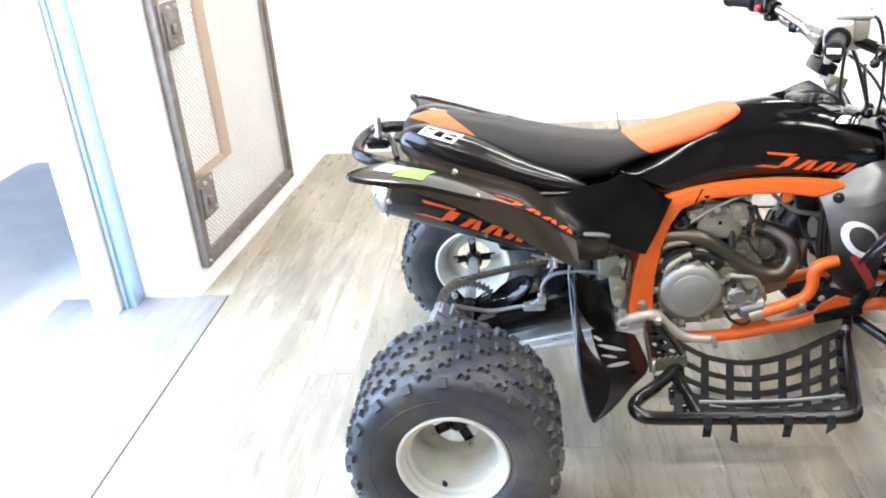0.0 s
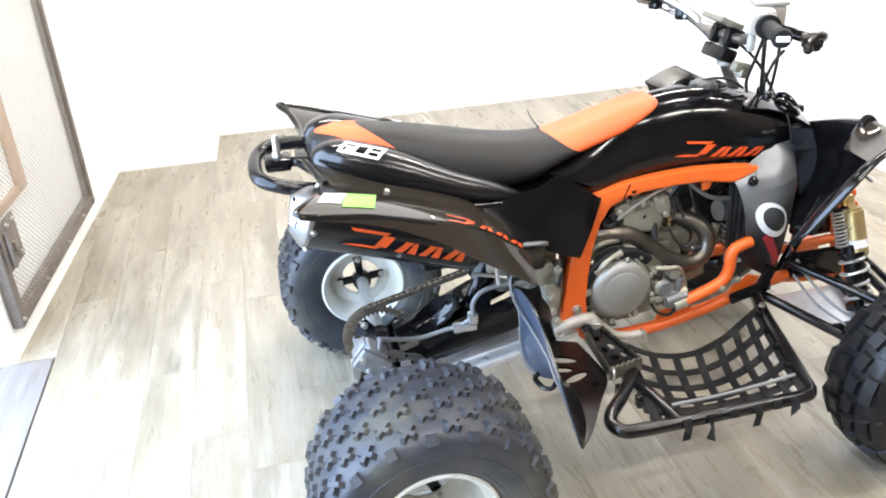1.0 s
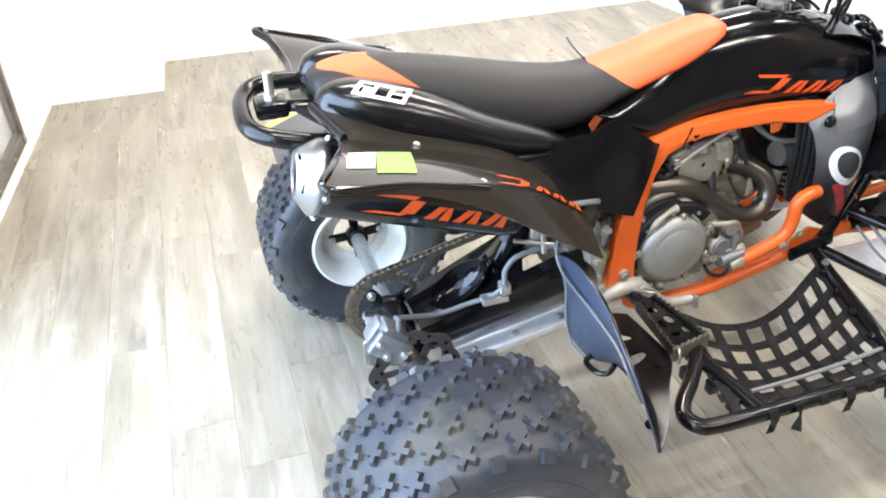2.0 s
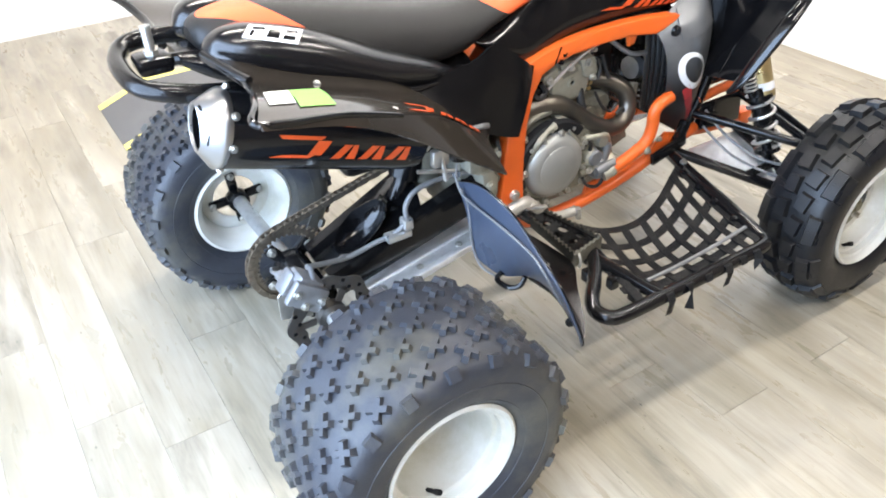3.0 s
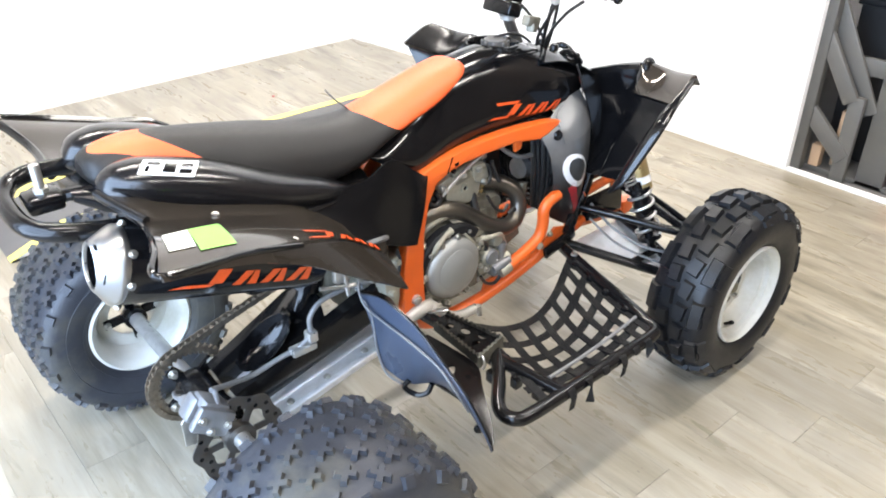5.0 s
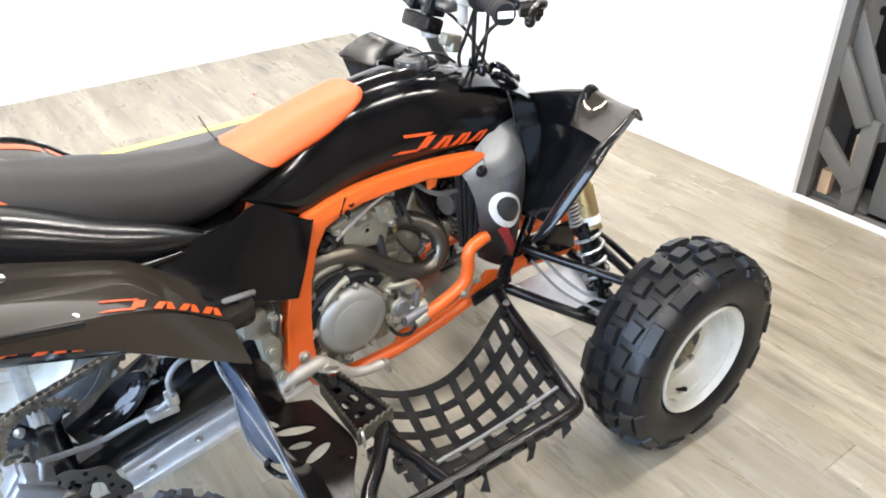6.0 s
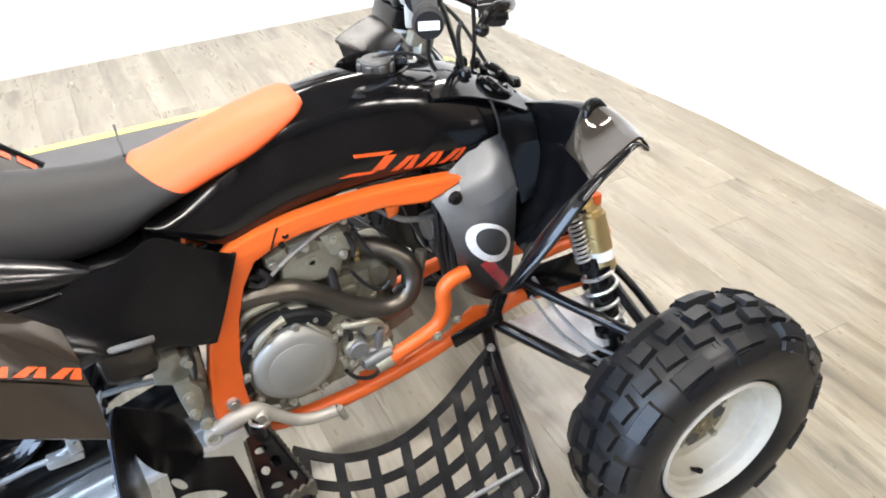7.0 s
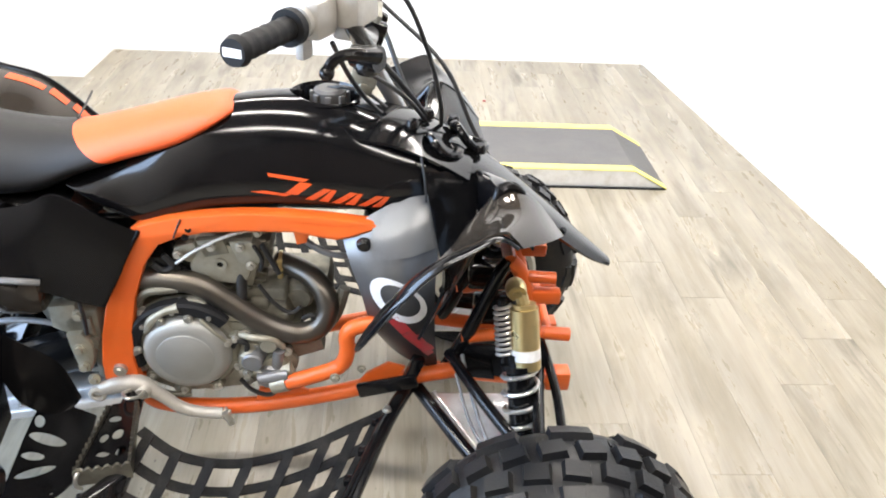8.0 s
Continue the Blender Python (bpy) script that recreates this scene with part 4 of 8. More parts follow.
# the soft side pad under the tail, one on either side
pad = bmesh.new()
rings = []
for x, y, z, rh, rv in spline5([(-0.138, -0.052, 0.842, 0.008, 0.008), (-0.128, -0.058, 0.844, 0.028, 0.024), (-0.10, -0.062, 0.842, 0.046, 0.036), (-0.05, -0.070, 0.831, 0.058, 0.044),
                               (0.05, -0.077, 0.796, 0.060, 0.046), (0.17, -0.078, 0.750, 0.054, 0.036), (0.27, -0.080, 0.722, 0.038, 0.023), (0.33, -0.084, 0.706, 0.012, 0.008)], 6):
    ring = []
    for k in range(32):
        a = 2 * math.pi * k / 32
        ring.append(Vector((x + 0.25 * rv * math.sin(a), y + rh * math.copysign(abs(math.cos(a)) ** 0.85, math.cos(a)), z + rv * math.copysign(abs(math.sin(a)) ** 0.85, math.sin(a)))))
    rings.append(ring)
skin(pad, rings)
pad2 = mirrored(pad)
pad_ob = qpart("tail_pad", pad, M_PAD, seat, "smooth black side pad")
qpart("tail_pad", pad2, M_PAD, seat, "smooth black side pad")
# plain number-plate-like patch with three dark bars
t_pad = tree_of(pad_ob)
PATCH = ((-0.060, 0.885), (0.033, 0.855), (0.017, 0.831), (-0.075, 0.864))
SLANT = (0.28, 0.88, -0.38)


def on_patch(u, v):
    a, b, c, d = (Vector(q) for q in PATCH)
    q = (a * (1 - u) + b * u) * (1 - v) + (d * (1 - u) + c * u) * v
    return (q.x - 0.261, q.y + 0.350)


bm = bmesh.new()
decal(bm, t_pad, [on_patch(0, 0), on_patch(1, 0), on_patch(1, 1), on_patch(0, 1)], way=SLANT)
qpart("pad_patch", bm, M_WHITE, pad_ob, "small white patch with dark bars")
bm = bmesh.new()
for u0, u1, v0, v1 in ((0.10, 0.32, 0.18, 0.36), (0.10, 0.16, 0.44, 0.82), (0.40, 0.62, 0.20, 0.80), (0.70, 0.92, 0.20, 0.42), (0.70, 0.92, 0.55, 0.80)):
    decal(bm, t_pad, [on_patch(u0, v0), on_patch(u1, v0), on_patch(u1, v1), on_patch(u0, v1)], way=SLANT, off=0.0024, n=3)
qpieces("patch_bar", bm, M_SATIN, pad_ob)

# ---- tank and side plastics ----
tank_bm = bmesh.new()
body(tank_bm, [(0.425, 0.722, 0.744, 0.085, 0.05), (0.47, 0.690, 0.758, 0.10, 0.06), (0.54, 0.646, 0.798, 0.108, 0.06), (0.60, 0.655, 0.838, 0.108, 0.06), (0.66, 0.672, 0.862, 0.108, 0.058),
               (0.74, 0.680, 0.878, 0.112, 0.060), (0.82, 0.682, 0.884, 0.117, 0.068), (0.90, 0.684, 0.876, 0.122, 0.078), (0.98, 0.690, 0.850, 0.123, 0.083), (1.06, 0.715, 0.818, 0.112, 0.08),
               (1.12, 0.745, 0.785, 0.085, 0.06)], seg=56, steps=7, power=2.7)
cut(tank_bm, lambda co: 1 - ((co.x - 0.866) / 0.062) ** 2 - ((co.y - 0.052) / 0.056) ** 2 if co.z > 0.82 else -1.0).free()
tank = qpart("tank_cover", tank_bm, M_BLACK, label="glossy black tank cover with orange marks")
t_tank = tree_of(tank)
slant_marks("tank_mark", "orange slanted sticker shape", tank, t_tank, 0.742, 0.737, 0.968, 0.715, 0.036, 0.75)
# filler neck: recess ring, cap with grip lugs
bm = bmesh.new()
lathe(bm, [(0.066, 0.016), (0.063, 0.018), (0.058, 0.008), (0.054, -0.018), (0.0, -0.020)], 36, "z", (0.866, 0.052, 0.858))
ring = qpart("filler_recess", bm, M_BLACK, tank)
bm = bmesh.new()
lathe(bm, [(0.0, 0.040), (0.023, 0.040), (0.028, 0.036), (0.029, 0.02), (0.029, 0.0), (0.0, 0.0)], 32, "z", (0.874, 0.052, 0.846))
cap = qpart("filler_cap", bm, M_CAPGREY, tank, "black ribbed fuel cap")
bm = bmesh.new()
for k in range(8):
    a = k * math.pi / 4
    box(bm, (0.0285, -0.006, 0.002), (0.035, 0.006, 0.034), 0.002, Matrix.Translation((0.874, 0.052, 0.846)) @ Matrix.Rotation(a, 4, "Z"))
qpieces("cap_lug", bm, M_CAPGREY, tank)
bm = bmesh.new()
rod(bm, (0.870, 0.055, 0.879), (0.870, 0.055, 0.885), 0.006)
tube(bm, [(0.870, 0.055, 0.884), (0.90, 0.045, 0.890), (0.94, 0.035, 0.884), (0.975, 0.03, 0.86)], 0.0035, 8)
qpart("breather_hose", bm, M_CABLE, cap)
bm = bmesh.new()     # black shroud between tank and steering stem
sheet(bm, [[(0.93, -0.06, 0.838), (0.99, -0.068, 0.832), (1.06, -0.072, 0.806), (1.12, -0.07, 0.772)],
           [(0.93, -0.01, 0.850), (0.99, -0.01, 0.850), (1.06, -0.01, 0.822), (1.13, -0.01, 0.786)],
           [(0.93, 0.07, 0.850), (0.99, 0.07, 0.850), (1.06, 0.07, 0.822), (1.13, 0.07, 0.786)],
           [(0.93, 0.12, 0.840), (0.99, 0.128, 0.834), (1.06, 0.132, 0.806), (1.12, 0.13, 0.772)]], 0.006, 5, 5)
shroud = qpart("stem_shroud", bm, M_BLACK, tank)
for x, y, z, r, tilt in ((1.075, -0.020, 0.812, 0.026, 30), (1.125, 0.045, 0.800, 0.030, 38)):
    bm = bmesh.new()
    m_g = pose(x, y, z, 0, tilt, 20)
    tube(bm, [m_g @ Vector((1.25 * r * math.cos(a), r * math.sin(a), 0.006 * math.cos(2 * a))) for a in (2 * math.pi * k / 12 for k in range(12))], 0.0085, 10, 4, closed=True)
    qpart("cable_guide", bm, M_BLACK, tank, "glossy black cable guide")
bm = bmesh.new()
for k, (x, y, z) in enumerate(((1.02, -0.01, 0.846), (1.05, 0.06, 0.838), (1.10, 0.095, 0.812), (1.145, 0.02, 0.79))):
    lathe(bm, [(0.0, 0.010), (0.008, 0.010), (0.011, 0.006), (0.012, -0.006)], 14, "z", (x, y, z))
qpieces("nose_plug", bm, M_STEELBLK, tank)

side = bmesh.new()
sheet(side, [[(0.18, -0.095, 0.715), (0.27, -0.098, 0.708), (0.37, -0.10, 0.720), (0.43, -0.098, 0.742), (0.50, -0.09, 0.692), (0.543, -0.072, 0.658)],
             [(0.20, -0.125, 0.672), (0.28, -0.118, 0.668), (0.37, -0.114, 0.672), (0.43, -0.108, 0.676), (0.49, -0.102, 0.644), (0.522, -0.092, 0.624)],
             [(0.25, -0.155, 0.632), (0.30, -0.142, 0.622), (0.37, -0.126, 0.61), (0.42, -0.118, 0.60), (0.465, -0.112, 0.59), (0.504, -0.104, 0.585)],
             [(0.282, -0.185, 0.610), (0.31, -0.16, 0.598), (0.36, -0.136, 0.578), (0.40, -0.128, 0.562), (0.435, -0.124, 0.545), (0.475, -0.118, 0.530)]], 0.008, 6, 6)
side2 = mirrored(side)
sp = qpart("side_panel", side, M_SATIN, label="satin black side panel under the seat")
qpart("side_panel", side2, M_SATIN)
bm = bmesh.new()
tube(bm, [(0.546, -0.075, 0.661), (0.525, -0.094, 0.624), (0.506, -0.106, 0.585), (0.477, -0.12, 0.530)], 0.005, 8)
qpart("panel_bead", bm, M_SATIN, sp)
bm = bmesh.new()     # glossy strip under the pad
for s in (-1, 1):
    tube(bm, [(-0.09, YC + s * 0.115, 0.795), (0.0, YC + s * 0.145, 0.762), (0.10, YC + s * 0.155, 0.733), (0.20, YC + s * 0.15, 0.710), (0.30, YC + s * 0.13, 0.698)], [0.010, 0.014, 0.015, 0.014, 0.008], 12, flat=0.6)
qpieces("tail_strip", bm, M_BLACK, label="glossy black trim strip")
bm = bmesh.new()     # tail tray below the seat
body(bm, [(-0.165, 0.805, 0.828, 0.04, 0.045), (-0.10, 0.765, 0.822, 0.075, 0.08), (0.05, 0.70, 0.775, 0.085, 0.09), (0.20, 0.655, 0.73, 0.085, 0.09), (0.42, 0.56, 0.70, 0.075, 0.08)], steps=4, seg=24)
qpart("tail_tray", bm, M_SATIN)

# ---- rear fenders ----
def rear_fender(dy, dz, side_sign):
    bm = bmesh.new()
    rows = [[(-0.146, -0.105, 0.850), (-0.02, -0.120, 0.802), (0.09, -0.125, 0.766), (0.19, -0.130, 0.724), (0.27, -0.150, 0.665)],
            [(-0.122, -0.218, 0.838), (-0.005, -0.186, 0.792), (0.09, -0.180, 0.760), (0.19, -0.180, 0.718), (0.283, -0.200, 0.634)],
            [(-0.124, -0.226, 0.842), (-0.006, -0.193, 0.796), (0.09, -0.187, 0.764), (0.19, -0.187, 0.721), (0.283, -0.206, 0.635)],
            [(-0.160, -0.365, 0.874), (-0.03, -0.310, 0.830), (0.08, -0.275, 0.780), (0.19, -0.250, 0.722), (0.284, -0.232, 0.650)],
            [(-0.187, -0.440, 0.883), (-0.05, -0.386, 0.839), (0.075, -0.332, 0.783), (0.19, -0.289, 0.722), (0.290, -0.263, 0.641)],
            [(-0.188, -0.447, 0.882), (-0.05, -0.392, 0.836), (0.075, -0.338, 0.779), (0.19, -0.295, 0.717), (0.293, -0.269, 0.635)],
            [(-0.187, -0.450, 0.876), (-0.05, -0.397, 0.822), (0.07, -0.354, 0.750), (0.19, -0.336, 0.664), (0.297, -0.322, 0.590)]]
    rows = [[(x, y - dy, z + dz) for x, y, z in r] for r in rows]
    sheet(bm, rows, 0.004, 7, 6)
    if side_sign > 0:
        bm2 = mirrored(bm)
        bm.free()
        bm = bm2
    return bm


fr = qpart("rear_fender", rear_fender(0, 0, -1), M_FENDER, label="glossy black rear fender with orange band and green tape")
bm = bmesh.new()
sheet(bm, [[(-0.14, 0.22, 0.772), (-0.02, 0.21, 0.742), (0.09, 0.20, 0.716), (0.19, 0.195, 0.688), (0.26, 0.20, 0.63)],
           [(-0.13, 0.36, 0.772), (-0.01, 0.34, 0.746), (0.09, 0.33, 0.720), (0.19, 0.32, 0.688), (0.27, 0.31, 0.62)],
           [(-0.150, 0.475, 0.792), (-0.03, 0.468, 0.764), (0.08, 0.460, 0.734), (0.19, 0.445, 0.700), (0.28, 0.43, 0.62)],
           [(-0.169, 0.540, 0.801), (-0.05, 0.536, 0.767), (0.07, 0.530, 0.732), (0.18, 0.520, 0.702), (0.286, 0.50, 0.62)],
           [(-0.168, 0.545, 0.792), (-0.05, 0.541, 0.748), (0.07, 0.535, 0.706), (0.18, 0.525, 0.668), (0.282, 0.505, 0.59)]], 0.004, 7, 6)
fl = qpart("rear_fender", bm, M_FENDER, label="glossy black rear fender with orange band")
for ob, line in ((fr, [(-0.150, -0.100, 0.850), (-0.126, -0.222, 0.841), (-0.163, -0.366, 0.876), (-0.187, -0.444, 0.882), (-0.05, -0.393, 0.838), (0.075, -0.338, 0.780)]),
                 (fl, [(-0.143, 0.215, 0.772), (-0.132, 0.36, 0.773), (-0.152, 0.475, 0.793), (-0.172, 0.543, 0.800), (-0.05, 0.540, 0.768), (0.07, 0.534, 0.733), (0.18, 0.524, 0.703), (0.286, 0.504, 0.62)])):
    qpart("fender_lip", tube(bmesh.new(), line, 0.0055 if ob is fr else 0.009, 10), M_BLACK, ob, "rolled glossy fender edge")
t_fr = tree_of(fr)


def top_decal(bm, tree, corners, off=0.0015, n=8):
    """A thin sheet dropped from above on a surface: four (x, y) corners."""
    a, b, c, d = (Vector((x, y, 0)) for x, y in corners)
    grid = []
    for i in range(n + 1):
        row = []
        for j in range(n + 1):
            s, t = i / n, j / n
            p = (a * (1 - s) + b * s) * (1 - t) + (d * (1 - s) + c * s) * t
            hit, nrm, _, _ = tree.ray_cast(Vector((p.x, p.y, 1.5)), Vector((0, 0, -1)))
            row.append(None if hit is None else bm.verts.new(hit + (nrm if nrm.z > 0 else -nrm) * off))
        grid.append(row)
    for i in range(n):
        for j in range(n):
            q = (grid[i][j], grid[i + 1][j], grid[i + 1][j + 1], grid[i][j + 1])
            if None not in q:
                bm.faces.new(q)
    return bm


qpart("green_tape", top_decal(bmesh.new(), t_fr, [(-0.108, -0.388), (-0.046, -0.368), (-0.026, -0.262), (-0.086, -0.288)]), M_GREEN, fr, "strip of lime green tape")
qpart("paper_tape", top_decal(bmesh.new(), t_fr, [(-0.150, -0.385), (-0.1075, -0.372), (-0.087, -0.290), (-0.132, -0.312)]), M_CREAM, fr, "pale paper tape")
for corners in mark_shapes():
    qpart("fender_mark", top_decal(bmesh.new(), t_fr, [(0.098 + 0.187 * a + 0.006 * b, -0.320 + 0.062 * a + 0.034 * b) for a, b in corners], n=4), M_DECAL, fr, "orange sticker shape")
bm = bmesh.new()
t_fl = tree_of(fl)
for x0, x1 in ((0.11, 0.19), (0.20, 0.235), (0.245, 0.275)):
    top_decal(bm, t_fl, [(x0, 0.470), (x1, 0.465), (x1, 0.490), (x0, 0.500)], n=5)
qpieces("fender_mark", bm, M_DECAL, fl, "orange sticker shapes")
bm = bmesh.new()
tube(bm, [(-0.150, -0.098, 0.856), (-0.135, -0.16, 0.850), (-0.120, -0.222, 0.847)], 0.007, 10)
qpart("fender_brace", bm, M_STEELBLK, fr)
for x, y, z in ((0.008, -0.172, 0.789), (0.070, -0.325, 0.783)):
    qpart("fender_bolt", bolt(bmesh.new(), (x, y, z), (0.3, -0.2, 1), 0.0055, 0.004), M_ZINC, fr)

# ---- grab bar and tail stud ----
bm = bmesh.new()
tube(bm, [(-0.06, -0.085, 0.770), (-0.15, -0.088, 0.785), (-0.215, -0.080, 0.800), (-0.250, -0.045, 0.806), (-0.258, 0.02, 0.810), (-0.250, 0.09, 0.813), (-0.218, 0.135, 0.818), (-0.15, 0.15, 0.815), (-0.06, 0.145, 0.80)], 0.0165, 14)
grab = qpart("grab_bar", bm, M_STEELBLK, label="black tubular rear grab bar")
bm = bmesh.new()
box(bm, (-0.235, -0.005, 0.800), (-0.175, 0.055, 0.830), 0.008)
tube(bm, [(-0.18, 0.02, 0.815), (-0.13, 0.0, 0.818), (-0.09, -0.01, 0.81)], 0.012, 10)
qpart("stud_block", bm, M_STEELBLK, grab)
bm = bmesh.new()
rod(bm, (-0.204, 0.024, 0.828), (-0.204, 0.024, 0.880), 0.0085, 14)
rod(bm, (-0.204, 0.024, 0.828), (-0.204, 0.024, 0.838), 0.013, 6)
qpart("stud", bm, M_ZINC, grab, "zinc threaded stud")

# ---- silencer ----
axis_a, axis_b = Vector((-0.164, -0.131, 0.742)), Vector((0.235, -0.122, 0.605))
way = (axis_b - axis_a).normalized()
m_muf = Matrix.Translation(axis_a) @ way.to_track_quat("Y", "Z").to_matrix().to_4x4()
length = (axis_b - axis_a).length


def oval(bm, profile, m, wide=1.0, tall=1.18, seg=40):
    before = set(bm.verts)
    lathe(bm, profile, seg)
    for v in bm.verts:
        if v not in before:
            v.co = m @ Vector((v.co.x * wide, v.co.y, v.co.z * tall))
    return bm


bm = bmesh.new()
oval(bm, [(0.0, 0.0), (0.056, 0.0), (0.058, 0.004), (0.058, length - 0.05), (0.054, length - 0.02), (0.034, length), (0.0, length)], m_muf)
muf = qpart("silencer", bm, M_BLACK, label="glossy black exhaust silencer with silver end cap")
t_muf = tree_of(muf)
def slash(co, kx=0.05, kz=0.16):
    """The cap's mouth is cut on the slant, longer above."""
    return Vector((co.x, co.y - (kx * co.x + kz * co.z) * min(1.0, max(0.0, -co.y / 0.034)), co.z))


def cap_mesh(profile):
    bm = lathe(bmesh.new(), profile, 48)
    for v in bm.verts:
        v.co = m_muf @ slash(Vector((v.co.x, v.co.y, v.co.z * 1.18)))
    return bm


qpart("silencer_end_cap", cap_mesh([(0.0578, 0.010), (0.0592, 0.006), (0.0592, 0.0), (0.0575, -0.004), (0.0365, -0.033), (0.0345, -0.035), (0.0322, -0.034), (0.0310, -0.030), (0.030, -0.006), (0.0, -0.006)]), M_SILVER, muf, "silver cone end cap with dark outlet")
qpart("outlet", cap_mesh([(0.0309, -0.0285), (0.0295, -0.0075), (0.0, -0.0070)]), M_STEELBLK, muf)
for a, y, w, h in ((-0.10, -0.024, 0.0018, 0.009), (1.05, -0.029, 0.004, 0.005)):
    r = 0.0575 - 0.021 * (-y - 0.004) / 0.029
    p = m_muf @ slash(Vector((r * math.cos(a), y, r * 1.18 * math.sin(a))))
    slot = box(bmesh.new(), (-w, -0.0012, -h), (w, 0.0012, h), 0.0005, Matrix.Translation(p) @ m_muf.to_3x3().to_4x4() @ Matrix.Rotation(-a, 4, "Y") @ Matrix.Rotation(radians(-64), 4, "Z"))
    qpart("cap_slot", slot, M_STEELBLK, muf)
bm = bmesh.new()
for a in (0.6, 1.7, 2.8, 3.9, 5.0, 6.1):
    p = m_muf @ Vector((0.0585 * math.cos(a), 0.012, 0.0585 * 1.18 * math.sin(a)))
    q = m_muf @ Vector((0.075 * math.cos(a), 0.012, 0.075 * 1.18 * math.sin(a)))
    bolt(bm, p, q - p, 0.005, 0.004)
qpieces("cap_rivet", bm, M_ZINC, muf)
slant_marks("silencer_mark", "orange slanted sticker shape", muf, t_muf, -0.100, 0.691, 0.168, 0.598, 0.038, 0.5, n=4)
bm = bmesh.new()
tube(bm, [(0.225, -0.122, 0.608), (0.28, -0.115, 0.59), (0.35, -0.08, 0.575), (0.44, -0.062, 0.562), (0.54, -0.06, 0.549)], 0.021, 14)
qpart("mid_pipe", bm, M_PIPE, muf)
bm = bmesh.new()
oval(bm, [(0.0, length - 0.002), (0.026, length - 0.002), (0.028, length + 0.012), (0.0, length + 0.012)], m_muf)
box(bm, (0.225, -0.185, 0.560), (0.262, -0.168, 0.598), 0.004)
rod(bm, (0.19, -0.180, 0.565), (0.27, -0.188, 0.545), 0.004)
rod(bm, (0.245, -0.178, 0.60), (0.25, -0.188, 0.53), 0.005)
qpieces("silencer_clamp", bm, M_ZINC, muf)

# ---- frame ----
def frame_plate():
    bm = bmesh.new()
    outer = [(0.446, 0.342), (0.447, 0.39), (0.456, 0.45), (0.478, 0.54), (0.500, 0.62), (0.516, 0.646), (0.543, 0.669), (0.594, 0.684), (0.66, 0.695), (0.726, 0.703), (0.80, 0.707), (0.867, 0.706), (0.935, 0.700), (0.980, 0.693)]
    inner = [(0.915, 0.668), (0.89, 0.662), (0.815, 0.672), (0.73, 0.668), (0.66, 0.660), (0.615, 0.648), (0.575, 0.631), (0.548, 0.592), (0.526, 0.53), (0.513, 0.46), (0.508, 0.40), (0.512, 0.345)]
    plate(bm, outer + inner, -0.112, -0.080, 0.005)
    for v in bm.verts:
        up = max(0.0, min(1.0, (v.co.z - 0.42) / 0.22))
        fw = max(0.0, min(1.0, (v.co.x - 0.62) / 0.28))
        v.co.y += 0.034 * up * (1 - 0.7 * fw)
    return bm


bm = frame_plate()
bm2 = mirrored(bm)
frame_main = qpart("frame_spar", bm, M_ORANGE, label="orange powder coated frame spar", sharp=25)
qpart("frame_spar", bm2, M_ORANGE, label="orange powder coated frame spar", sharp=25)
bm = bmesh.new()
for x, z, y in ((0.481, 0.376, -0.112),):
    lathe(bm, [(0.0, -0.008), (0.012, -0.008), (0.013, 0.0)], 20, "y", (x, y, z))
    lathe(bm, [(0.0, -0.013), (0.0075, -0.013), (0.0075, -0.006)], 6, "y", (x, y, z))
qpart("pivot_bolt", bm, M_ZINC, frame_main)
bm = bmesh.new()
for x, z in ((0.633, 0.668), (0.625, 0.651)):
    lathe(bm, [(0.0, -0.003), (0.006, -0.004), (0.0065, 0.002)], 14, "y", (x, -0.0785, z))
qpieces("spar_bolt", bm, M_STEELBLK, frame_main)
bm = bmesh.new()     # seam where the casting meets the spar
tube(bm, [(0.622, -0.0805, 0.687), (0.613, -0.0812, 0.668), (0.606, -0.082, 0.650)], 0.0018, 6)
qpart("spar_seam", bm, M_SATIN, frame_main)
bm = bmesh.new()
tube(bm, [(0.50, -0.085, 0.345), (0.508, -0.085, 0.30), (0.535, -0.085, 0.268), (0.62, -0.085, 0.256), (0.74, -0.085, 0.264), (0.88, -0.085, 0.294), (1.0, -0.08, 0.326), (1.12, -0.07, 0.345)], 0.0165, 14)
bm2 = mirrored(bm)
rail = qpart("lower_rail", bm, M_ORANGE, label="orange tubular lower frame rail")
qpart("lower_rail", bm2, M_ORANGE, label="orange tubular lower frame rail")
bm = bmesh.new()
tube(bm, [(0.785, -0.108, 0.340), (0.84, -0.113, 0.362), (0.893, -0.113, 0.388), (0.908, -0.113, 0.425), (0.908, -0.113, 0.462), (0.922, -0.113, 0.482), (0.962, -0.110, 0.492)], 0.0155, 14)
lev = qpart("brake_lever", bm, M_ORANGE, label="orange bent brake pedal arm")
bm = bmesh.new()
rod(bm, (0.762, -0.105, 0.332), (0.792, -0.109, 0.343), 0.018, 16)
bolt(bm, (0.885, -0.128, 0.372), (0, -1, 0), 0.007)
bolt(bm, (0.935, -0.115, 0.385), (0, -1, 0), 0.006)
qpieces("lever_collar", bm, M_CAST, lev)
bm = bmesh.new()
plate(bm, [(0.92, 0.318), (1.0, 0.34), (1.02, 0.368), (0.985, 0.378), (0.945, 0.352)], -0.094, -0.084, 0.003)
plate(bm, [(0.72, 0.268), (0.84, 0.292), (0.80, 0.315), (0.73, 0.305)], -0.088, -0.078, 0.003)
plate(bm, [(0.815, 0.672), (0.845, 0.672), (0.838, 0.648), (0.820, 0.644)], -0.088, -0.076, 0.004)
qpieces("frame_gusset", bm, M_ORANGE, frame_main)
